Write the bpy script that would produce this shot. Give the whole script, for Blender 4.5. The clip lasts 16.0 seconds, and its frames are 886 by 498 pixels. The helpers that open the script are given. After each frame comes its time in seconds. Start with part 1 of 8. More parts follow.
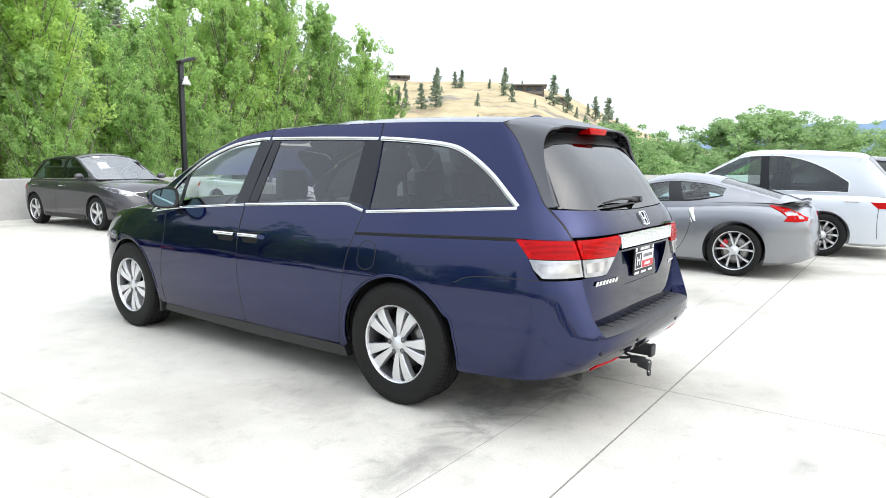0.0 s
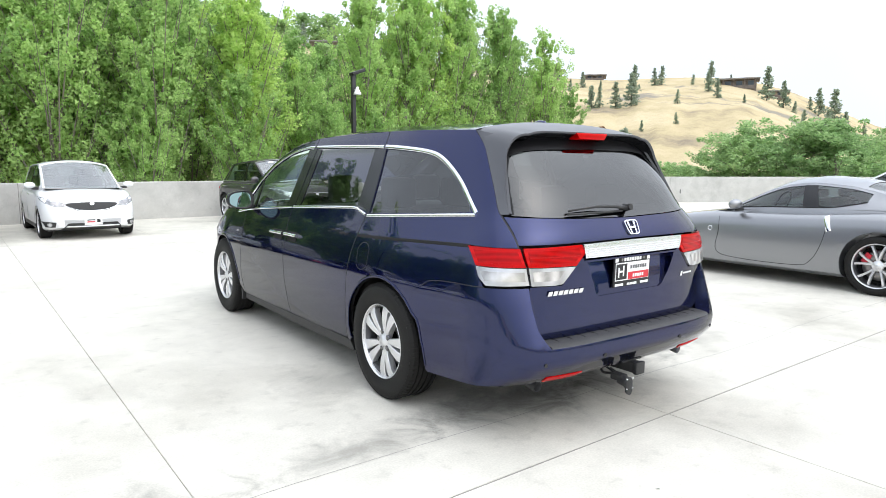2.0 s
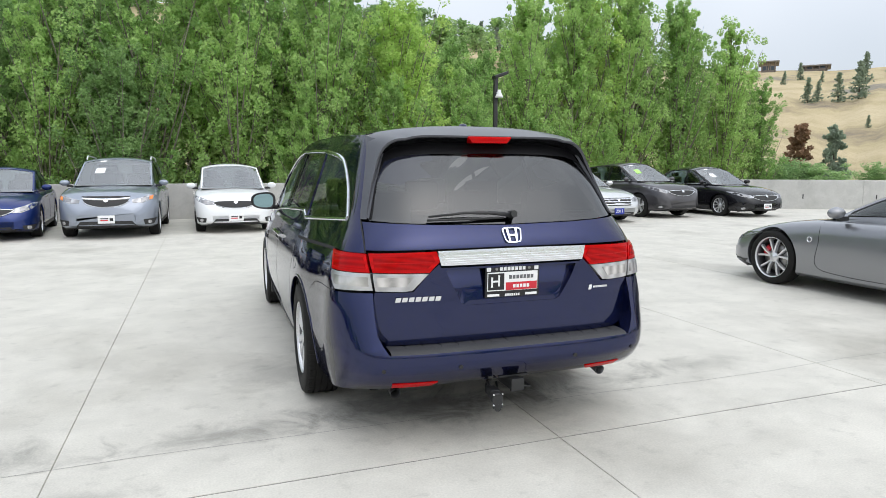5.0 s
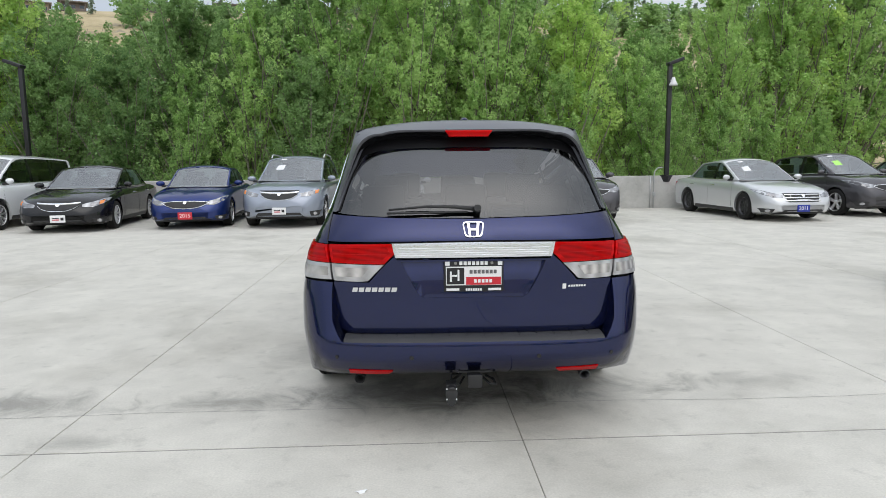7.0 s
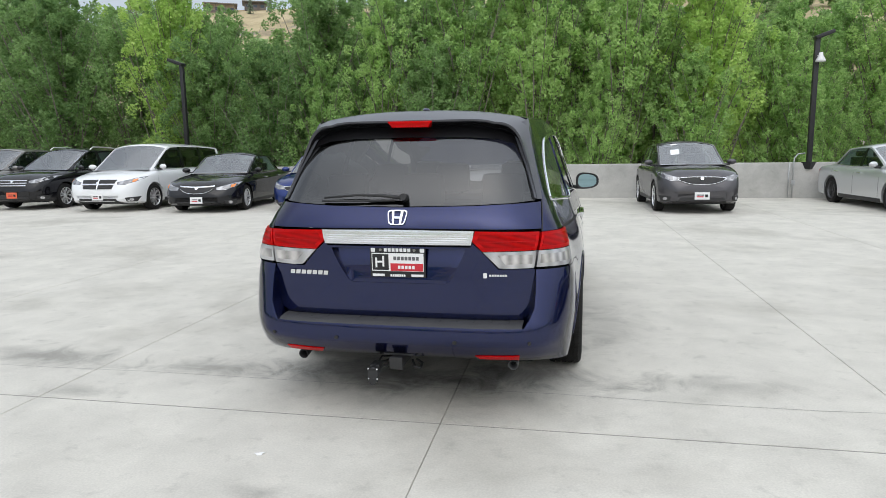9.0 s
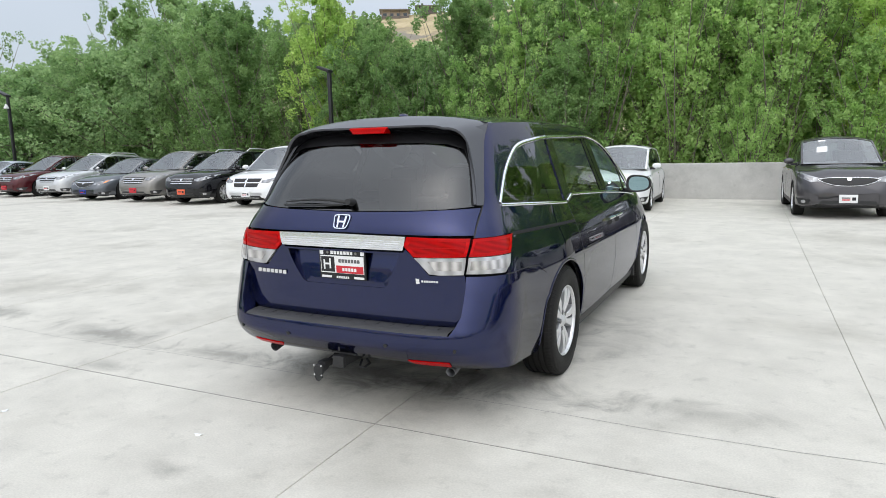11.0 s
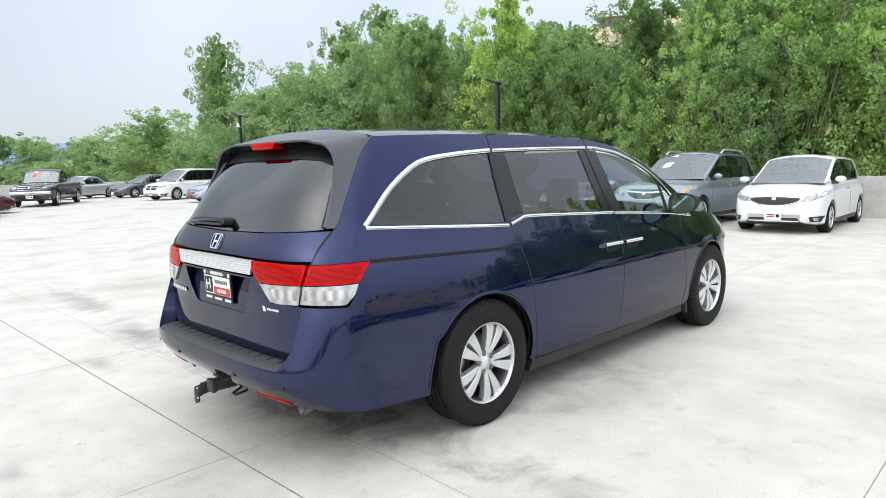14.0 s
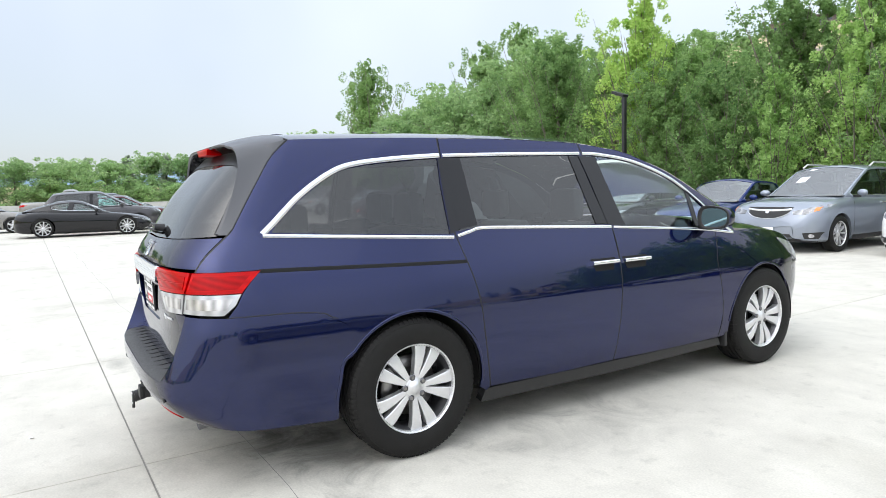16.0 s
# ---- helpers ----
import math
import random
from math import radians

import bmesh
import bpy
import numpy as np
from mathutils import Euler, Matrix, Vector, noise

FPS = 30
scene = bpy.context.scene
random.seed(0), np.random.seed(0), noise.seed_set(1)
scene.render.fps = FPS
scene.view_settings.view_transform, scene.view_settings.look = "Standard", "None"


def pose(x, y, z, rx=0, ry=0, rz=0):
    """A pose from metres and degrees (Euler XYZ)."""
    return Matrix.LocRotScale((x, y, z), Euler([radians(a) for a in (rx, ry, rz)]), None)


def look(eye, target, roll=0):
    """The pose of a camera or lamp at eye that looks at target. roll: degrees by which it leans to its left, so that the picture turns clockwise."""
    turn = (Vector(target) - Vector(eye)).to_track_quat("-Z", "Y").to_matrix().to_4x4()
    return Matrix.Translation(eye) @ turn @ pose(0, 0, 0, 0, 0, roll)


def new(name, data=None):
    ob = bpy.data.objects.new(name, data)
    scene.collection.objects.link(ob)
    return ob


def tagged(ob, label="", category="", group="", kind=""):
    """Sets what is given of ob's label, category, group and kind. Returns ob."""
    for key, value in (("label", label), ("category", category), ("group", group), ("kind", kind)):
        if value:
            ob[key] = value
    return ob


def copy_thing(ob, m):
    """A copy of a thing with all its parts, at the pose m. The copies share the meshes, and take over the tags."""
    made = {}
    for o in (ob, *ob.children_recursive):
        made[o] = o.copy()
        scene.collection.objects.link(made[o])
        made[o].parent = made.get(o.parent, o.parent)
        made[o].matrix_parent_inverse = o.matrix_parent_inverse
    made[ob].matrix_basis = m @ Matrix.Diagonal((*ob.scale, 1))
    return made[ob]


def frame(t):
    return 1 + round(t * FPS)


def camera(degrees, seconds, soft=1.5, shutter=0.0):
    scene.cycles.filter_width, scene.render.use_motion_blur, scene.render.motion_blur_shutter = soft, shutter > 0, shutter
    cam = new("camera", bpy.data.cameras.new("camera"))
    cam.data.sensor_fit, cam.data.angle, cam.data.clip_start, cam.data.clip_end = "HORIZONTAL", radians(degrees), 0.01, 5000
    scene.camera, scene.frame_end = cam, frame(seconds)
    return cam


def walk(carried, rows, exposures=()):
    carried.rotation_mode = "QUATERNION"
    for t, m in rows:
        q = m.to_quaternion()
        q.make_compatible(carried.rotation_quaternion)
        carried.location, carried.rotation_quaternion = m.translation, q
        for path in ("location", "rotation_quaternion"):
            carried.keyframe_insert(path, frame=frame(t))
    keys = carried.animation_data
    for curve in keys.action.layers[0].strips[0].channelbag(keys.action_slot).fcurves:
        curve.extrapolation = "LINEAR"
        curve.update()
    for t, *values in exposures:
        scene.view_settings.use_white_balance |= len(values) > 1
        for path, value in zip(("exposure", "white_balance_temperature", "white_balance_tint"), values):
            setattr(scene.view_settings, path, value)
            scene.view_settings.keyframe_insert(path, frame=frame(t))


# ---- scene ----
cam = camera(68.7, 16.0, soft=0.85)
PATH = [
    (0, (-3.768, -2.431, 1.402), (-2.18, -1.243, 1.146), 0.5),
    (0.5, (-3.596, -2.655, 1.428), (-2.09, -1.363, 1.175), 0.5),
    (1, (-3.33, -2.839, 1.409), (-1.943, -1.421, 1.154), 0.3),
    (1.5, (-3.17, -3.089, 1.411), (-1.909, -1.558, 1.156), 0.2),
    (2, (-2.976, -3.377, 1.44), (-1.805, -1.775, 1.185), 0.2),
    (2.5, (-2.693, -3.554, 1.436), (-1.57, -1.92, 1.181), 0.1),
    (3, (-2.467, -3.74, 1.456), (-1.419, -2.056, 1.2), 0.1),
    (3.5, (-2.275, -3.942, 1.489), (-1.322, -2.203, 1.231), 0.0),
    (3.7, (-2.182, -3.998, 1.496), (-1.28, -2.232, 1.239), 0.1),
    (5.8, (-0.964, -4.212, 1.442), (-0.516, -2.28, 1.187), -0.3),
    (6, (-0.833, -4.22, 1.441), (-0.458, -2.272, 1.184), -0.4),
    (6.5, (-0.547, -4.337, 1.429), (-0.32, -2.366, 1.174), -0.5),
    (7, (-0.249, -4.447, 1.451), (-0.196, -2.465, 1.187), -0.6),
    (7.5, (0.1, -4.448, 1.428), (0.025, -2.469, 1.145), -0.7),
    (8, (0.399, -4.494, 1.441), (0.214, -2.526, 1.139), -0.6),
    (8.5, (0.677, -4.556, 1.483), (0.405, -2.598, 1.18), -0.7),
    (9, (0.966, -4.456, 1.463), (0.555, -2.522, 1.161), -0.8),
    (9.5, (1.274, -4.342, 1.469), (0.657, -2.464, 1.168), -0.9),
    (9.7, (1.414, -4.338, 1.467), (0.742, -2.479, 1.166), -0.9),
    (11.8, (2.486, -3.815, 1.502), (1.476, -2.113, 1.212), -1.5),
    (12, (2.578, -3.745, 1.504), (1.527, -2.068, 1.218), -1.5),
    (12.5, (2.762, -3.474, 1.456), (1.603, -1.868, 1.177), -1.5),
    (13, (2.98, -3.236, 1.434), (1.71, -1.716, 1.158), -1.5),
    (13.5, (3.222, -2.992, 1.473), (1.865, -1.549, 1.198), -1.5),
    (14, (3.345, -2.685, 1.473), (1.937, -1.287, 1.221), -1.5),
    (14.5, (3.49, -2.395, 1.446), (2.015, -1.061, 1.231), -1.5),
    (15, (3.668, -2.17, 1.466), (2.131, -0.906, 1.27), -1.6),
    (15.5, (3.768, -1.884, 1.415), (2.157, -0.713, 1.226), -1.5),
    (16, (3.829, -1.566, 1.377), (2.132, -0.525, 1.193), -1.5),
]
walk(cam, [(t, look(eye, target, roll)) for t, eye, target, roll in PATH],
     exposures=[(0.0, 0.27), (2.0, 0.21), (3.5, -0.01), (6.0, -0.48), (7.0, -0.58), (9.5, -0.47), (12.5, -0.20), (16.0, 0.05)])

# ---- world, sun ----
SUN_DIR = Vector((0.10, -0.66, 0.74)).normalized()
world = bpy.data.worlds.new("hazy_sky")
scene.world = world
world.use_nodes = True
wn, wl = world.node_tree.nodes, world.node_tree.links
wn.clear()
w_sky = wn.new("ShaderNodeTexSky")
w_sky.sky_type = "NISHITA"
w_sky.sun_disc = False
w_sky.sun_elevation = math.asin(SUN_DIR.z)
w_sky.sun_rotation = math.atan2(SUN_DIR.x, SUN_DIR.y)
w_sky.air_density, w_sky.dust_density, w_sky.ozone_density = 1.0, 1.5, 1.0
w_blue = wn.new("ShaderNodeBackground")
w_blue.inputs["Strength"].default_value = 0.125
wl.new(w_sky.outputs["Color"], w_blue.inputs["Color"])
w_cloud = wn.new("ShaderNodeBackground")
w_cloud.inputs["Color"].default_value = (0.875, 0.94, 1.03, 1)
w_up, w_sep, w_grad = (wn.new("ShaderNode" + k) for k in ("TexCoord", "SeparateXYZ", "MapRange"))
w_grad.inputs["To Min"].default_value, w_grad.inputs["To Max"].default_value = 0.94, 2.4
wl.new(w_up.outputs["Generated"], w_sep.inputs[0])
wl.new(w_sep.outputs["Z"], w_grad.inputs["Value"])
wl.new(w_grad.outputs["Result"], w_cloud.inputs["Strength"])
w_noise = wn.new("ShaderNodeTexNoise")
w_noise.inputs["Scale"].default_value = 1.7
w_noise.inputs["Detail"].default_value = 3.0
w_noise.inputs["Roughness"].default_value = 0.55
w_ramp = wn.new("ShaderNodeValToRGB")
w_ramp.color_ramp.elements[0].position, w_ramp.color_ramp.elements[0].color = 0.32, (0.70, 0.70, 0.70, 1)
w_ramp.color_ramp.elements[1].position, w_ramp.color_ramp.elements[1].color = 0.66, (1.0, 1.0, 1.0, 1)
wl.new(w_noise.outputs["Fac"], w_ramp.inputs["Fac"])
w_mix = wn.new("ShaderNodeMixShader")
# the veil of cloud thins out to the west
w_west, w_veil = wn.new("ShaderNodeMapRange"), wn.new("ShaderNodeMath")
w_west.inputs["From Min"].default_value, w_west.inputs["From Max"].default_value = -1.0, 0.6
w_west.inputs["To Min"].default_value, w_west.inputs["To Max"].default_value = 0.68, 1.0
w_veil.operation = "MULTIPLY"
wl.new(w_sep.outputs["X"], w_west.inputs["Value"])
wl.new(w_west.outputs["Result"], w_veil.inputs[0])
wl.new(w_ramp.outputs["Color"], w_veil.inputs[1])
wl.new(w_veil.outputs[0], w_mix.inputs["Fac"])
wl.new(w_blue.outputs["Background"], w_mix.inputs[1])
wl.new(w_cloud.outputs["Background"], w_mix.inputs[2])
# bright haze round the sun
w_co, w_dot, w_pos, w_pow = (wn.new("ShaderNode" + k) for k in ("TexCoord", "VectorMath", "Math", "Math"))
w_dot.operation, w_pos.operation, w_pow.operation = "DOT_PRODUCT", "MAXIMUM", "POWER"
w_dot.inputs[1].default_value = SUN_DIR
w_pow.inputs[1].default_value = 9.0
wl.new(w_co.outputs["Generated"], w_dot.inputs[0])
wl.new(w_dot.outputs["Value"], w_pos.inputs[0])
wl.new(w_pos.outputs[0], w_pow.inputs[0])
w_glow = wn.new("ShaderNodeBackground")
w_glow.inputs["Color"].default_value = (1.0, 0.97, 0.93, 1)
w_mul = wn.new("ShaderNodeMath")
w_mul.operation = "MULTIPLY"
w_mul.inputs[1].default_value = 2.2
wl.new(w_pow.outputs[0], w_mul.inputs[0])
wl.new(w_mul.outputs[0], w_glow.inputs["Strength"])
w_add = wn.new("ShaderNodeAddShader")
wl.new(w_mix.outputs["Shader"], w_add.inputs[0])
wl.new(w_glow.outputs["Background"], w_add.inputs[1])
w_out = wn.new("ShaderNodeOutputWorld")
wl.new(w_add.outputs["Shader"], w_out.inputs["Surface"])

sun = new("sun", bpy.data.lights.new("sun", "SUN"))
sun.data.energy, sun.data.angle, sun.data.color = 0.5, radians(140), (1.0, 0.965, 0.91)
sun.matrix_world = look((0, 0, 60), Vector((0, 0, 60)) - SUN_DIR)


# ---- materials ----
def nodes_of(mat):
    mat.use_nodes = True
    n, l = mat.node_tree.nodes, mat.node_tree.links
    return n, l, n["Principled BSDF"]


def plain(name, color, rough=0.5, metal=0.0, coat=0.0, spread=0.0, scale=8.0, bump=0.0, bump_scale=60.0, spec=0.5):
    """A surface with colour varied at two scales and fine relief."""
    mat = bpy.data.materials.new(name)
    n, l, b = nodes_of(mat)
    b.inputs["Base Color"].default_value = (*color, 1)
    b.inputs["Roughness"].default_value = rough
    b.inputs["Metallic"].default_value = metal
    b.inputs["Coat Weight"].default_value = coat
    b.inputs["Coat Roughness"].default_value = 0.02
    b.inputs["Specular IOR Level"].default_value = spec
    if spread or bump:
        co = n.new("ShaderNodeTexCoord")
    if spread:
        t1, t2 = n.new("ShaderNodeTexNoise"), n.new("ShaderNodeTexNoise")
        t1.inputs["Scale"].default_value, t1.inputs["Detail"].default_value = scale, 6.0
        t2.inputs["Scale"].default_value, t2.inputs["Detail"].default_value = scale * 9, 4.0
        add = n.new("ShaderNodeMath")
        add.operation = "ADD"
        l.new(co.outputs["Object"], t1.inputs["Vector"])
        l.new(co.outputs["Object"], t2.inputs["Vector"])
        l.new(t1.outputs["Fac"], add.inputs[0])
        l.new(t2.outputs["Fac"], add.inputs[1])
        ramp = n.new("ShaderNodeMapRange")
        ramp.inputs["From Min"].default_value, ramp.inputs["From Max"].default_value = 0.6, 1.4
        ramp.inputs["To Min"].default_value, ramp.inputs["To Max"].default_value = 1 - spread, 1 + spread
        l.new(add.outputs[0], ramp.inputs["Value"])
        mul = n.new("ShaderNodeMix")
        mul.data_type, mul.blend_type = "RGBA", "MULTIPLY"
        mul.inputs["Factor"].default_value = 1.0
        mul.inputs["A"].default_value = (*color, 1)
        l.new(ramp.outputs["Result"], mul.inputs["B"])
        l.new(mul.outputs["Result"], b.inputs["Base Color"])
    if bump:
        t3, bm_ = n.new("ShaderNodeTexNoise"), n.new("ShaderNodeBump")
        t3.inputs["Scale"].default_value, t3.inputs["Detail"].default_value = bump_scale, 5.0
        bm_.inputs["Strength"].default_value, bm_.inputs["Distance"].default_value = bump, 0.01
        l.new(co.outputs["Object"], t3.inputs["Vector"])
        l.new(t3.outputs["Fac"], bm_.inputs["Height"])
        l.new(bm_.outputs["Normal"], b.inputs["Normal"])
    return mat


def paint(name, color, metal=0.35, rough=0.32, flake=0.12):
    """Car paint: pigment with fine flake under a clear coat."""
    mat = bpy.data.materials.new(name)
    n, l, b = nodes_of(mat)
    co, t = n.new("ShaderNodeTexCoord"), n.new("ShaderNodeTexNoise")
    t.inputs["Scale"].default_value, t.inputs["Detail"].default_value = 900.0, 2.0
    l.new(co.outputs["Object"], t.inputs["Vector"])
    ramp = n.new("ShaderNodeMapRange")
    ramp.inputs["To Min"].default_value, ramp.inputs["To Max"].default_value = 1 - flake, 1 + flake
    l.new(t.outputs["Fac"], ramp.inputs["Value"])
    mul = n.new("ShaderNodeMix")
    mul.data_type, mul.blend_type = "RGBA", "MULTIPLY"
    mul.inputs["Factor"].default_value = 1.0
    mul.inputs["A"].default_value = (*color, 1)
    l.new(ramp.outputs["Result"], mul.inputs["B"])
    l.new(mul.outputs["Result"], b.inputs["Base Color"])
    b.inputs["Metallic"].default_value, b.inputs["Roughness"].default_value = metal, rough
    b.inputs["Coat Weight"].default_value, b.inputs["Coat Roughness"].default_value = 1.0, 0.03
    b.inputs["Coat IOR"].default_value = 1.5
    b.inputs["Specular IOR Level"].default_value = 0.12
    b.inputs["Specular Tint"].default_value = (*(min(1.0, 0.02 + 3.0 * c) for c in color), 1)
    wave, bump_ = n.new("ShaderNodeTexNoise"), n.new("ShaderNodeBump")
    wave.inputs["Scale"].default_value = 6.0
    bump_.inputs["Strength"].default_value, bump_.inputs["Distance"].default_value = 0.02, 0.02
    l.new(co.outputs["Object"], wave.inputs["Vector"])
    l.new(wave.outputs["Fac"], bump_.inputs["Height"])
    l.new(bump_.outputs["Normal"], b.inputs["Coat Normal"])
    return mat


def glazing(name, tint, gloss=1.0, ior=1.55):
    """Thin car glass: tinted see-through with mirror gloss at glancing angles."""
    mat = bpy.data.materials.new(name)
    mat.use_nodes = True
    n, l = mat.node_tree.nodes, mat.node_tree.links
    n.clear()
    clear, mirror, mix, fres, out = (n.new("ShaderNode" + k) for k in ("BsdfTransparent", "BsdfGlossy", "MixShader", "Fresnel", "OutputMaterial"))
    clear.inputs["Color"].default_value = (*tint, 1)
    mirror.inputs["Color"].default_value = (gloss, gloss, gloss, 1)
    mirror.inputs["Roughness"].default_value = 0.015
    fres.inputs["IOR"].default_value = ior
    l.new(fres.outputs["Fac"], mix.inputs["Fac"])
    l.new(clear.outputs[0], mix.inputs[1])
    l.new(mirror.outputs[0], mix.inputs[2])
    l.new(mix.outputs[0], out.inputs["Surface"])
    return mat


def concrete(name, color, stain, scale=0.35, rough=0.75, marks=()):
    mat = bpy.data.materials.new(name)
    n, l, b = nodes_of(mat)
    geo = n.new("ShaderNodeNewGeometry")

    def tex(s, detail, rough_, twist=0.0):
        t = n.new("ShaderNodeTexNoise")
        t.inputs["Scale"].default_value, t.inputs["Detail"].default_value, t.inputs["Roughness"].default_value = s, detail, rough_
        t.inputs["Distortion"].default_value = twist
        l.new(geo.outputs["Position"], t.inputs["Vector"])
        return t

    def ramp(t, lo, hi, a, z):
        r = n.new("ShaderNodeMapRange")
        r.inputs["From Min"].default_value, r.inputs["From Max"].default_value = lo, hi
        r.inputs["To Min"].default_value, r.inputs["To Max"].default_value = a, z
        l.new(t.outputs["Fac"], r.inputs["Value"])
        return r.outputs["Result"]

    stains = ramp(tex(scale, 10.0, 0.60, 0.2), 0.53, 0.74, 0.0, 0.9)
    clouds = ramp(tex(scale * 5.0, 9.0, 0.62, 0.25), 0.34, 0.66, 0.88, 1.05)
    spots = ramp(tex(7.0, 6.0, 0.65, 0.2), 0.56, 0.72, 1.0, 0.84)
    extra = []
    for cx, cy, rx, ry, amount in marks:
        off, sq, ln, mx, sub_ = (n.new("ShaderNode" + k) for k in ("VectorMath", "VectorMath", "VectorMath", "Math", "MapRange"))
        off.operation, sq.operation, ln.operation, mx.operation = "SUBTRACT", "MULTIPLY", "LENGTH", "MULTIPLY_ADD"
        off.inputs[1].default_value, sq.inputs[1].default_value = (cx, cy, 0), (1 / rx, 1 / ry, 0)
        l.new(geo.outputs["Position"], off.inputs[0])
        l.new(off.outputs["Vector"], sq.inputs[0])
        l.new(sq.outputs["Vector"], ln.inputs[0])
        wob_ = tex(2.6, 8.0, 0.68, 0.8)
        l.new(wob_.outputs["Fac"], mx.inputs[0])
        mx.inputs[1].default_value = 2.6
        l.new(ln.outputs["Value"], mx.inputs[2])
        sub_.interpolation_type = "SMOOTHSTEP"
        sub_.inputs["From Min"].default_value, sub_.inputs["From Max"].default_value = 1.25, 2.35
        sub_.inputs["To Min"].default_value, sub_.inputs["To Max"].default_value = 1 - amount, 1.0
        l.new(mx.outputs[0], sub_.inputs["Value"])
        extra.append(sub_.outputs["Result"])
    grain = ramp(tex(90.0, 3.0, 0.5), 0.3, 0.7, 0.93, 1.07)
    mix = n.new("ShaderNodeMix")
    mix.data_type = "RGBA"
    mix.inputs["A"].default_value, mix.inputs["B"].default_value = (*color, 1), (*stain, 1)
    l.new(stains, mix.inputs["Factor"])
    last = mix.outputs["Result"]
    for f in (clouds, spots, grain, *extra):
        m = n.new("ShaderNodeMix")
        m.data_type, m.blend_type = "RGBA", "MULTIPLY"
        m.inputs["Factor"].default_value = 1.0
        l.new(last, m.inputs["A"])
        l.new(f, m.inputs["B"])
        last = m.outputs["Result"]
    l.new(last, b.inputs["Base Color"])
    b.inputs["Roughness"].default_value = rough
    bp = n.new("ShaderNodeBump")
    bp.inputs["Strength"].default_value, bp.inputs["Distance"].default_value = 0.25, 0.004
    l.new(tex(55.0, 6.0, 0.6).outputs["Fac"], bp.inputs["Height"])
    l.new(bp.outputs["Normal"], b.inputs["Normal"])
    return mat


def leafy(name, dark, light, scale=0.6):
    """Foliage: colour drifts per leaf and per clump, and light comes through."""
    mat = bpy.data.materials.new(name)
    mat.use_nodes = True
    n, l = mat.node_tree.nodes, mat.node_tree.links
    n.clear()
    geo, co, t = n.new("ShaderNodeNewGeometry"), n.new("ShaderNodeTexCoord"), n.new("ShaderNodeTexNoise")
    info = n.new("ShaderNodeObjectInfo")
    t.inputs["Scale"].default_value, t.inputs["Detail"].default_value = scale, 3.0
    l.new(co.outputs["Object"], t.inputs["Vector"])
    a1, a2 = n.new("ShaderNodeMath"), n.new("ShaderNodeMath")
    a1.operation = a2.operation = "MULTIPLY_ADD"
    l.new(geo.outputs["Random Per Island"], a1.inputs[0])
    a1.inputs[1].default_value = 0.5
    l.new(t.outputs["Fac"], a1.inputs[2])
    l.new(info.outputs["Random"], a2.inputs[0])
    a2.inputs[1].default_value = 0.45
    l.new(a1.outputs[0], a2.inputs[2])
    ramp = n.new("ShaderNodeMapRange")
    ramp.inputs["From Min"].default_value, ramp.inputs["From Max"].default_value = 0.45, 1.35
    l.new(a2.outputs[0], ramp.inputs["Value"])
    mix = n.new("ShaderNodeMix")
    mix.data_type = "RGBA"
    mix.inputs["A"].default_value, mix.inputs["B"].default_value = (*dark, 1), (*light, 1)
    l.new(ramp.outputs["Result"], mix.inputs["Factor"])
    d, tr, gl, m1, m2, out = (n.new("ShaderNode" + k) for k in ("BsdfDiffuse", "BsdfTranslucent", "BsdfGlossy", "MixShader", "MixShader", "OutputMaterial"))
    l.new(mix.outputs["Result"], d.inputs["Color"])
    l.new(mix.outputs["Result"], tr.inputs["Color"])
    gl.inputs["Roughness"].default_value = 0.5
    gl.inputs["Color"].default_value = (0.5, 0.55, 0.5, 1)
    m1.inputs["Fac"].default_value, m2.inputs["Fac"].default_value = 0.5, 0.03
    l.new(d.outputs[0], m1.inputs[1])
    l.new(tr.outputs[0], m1.inputs[2])
    l.new(m1.outputs[0], m2.inputs[1])
    l.new(gl.outputs[0], m2.inputs[2])
    l.new(m2.outputs[0], out.inputs["Surface"])
    return mat


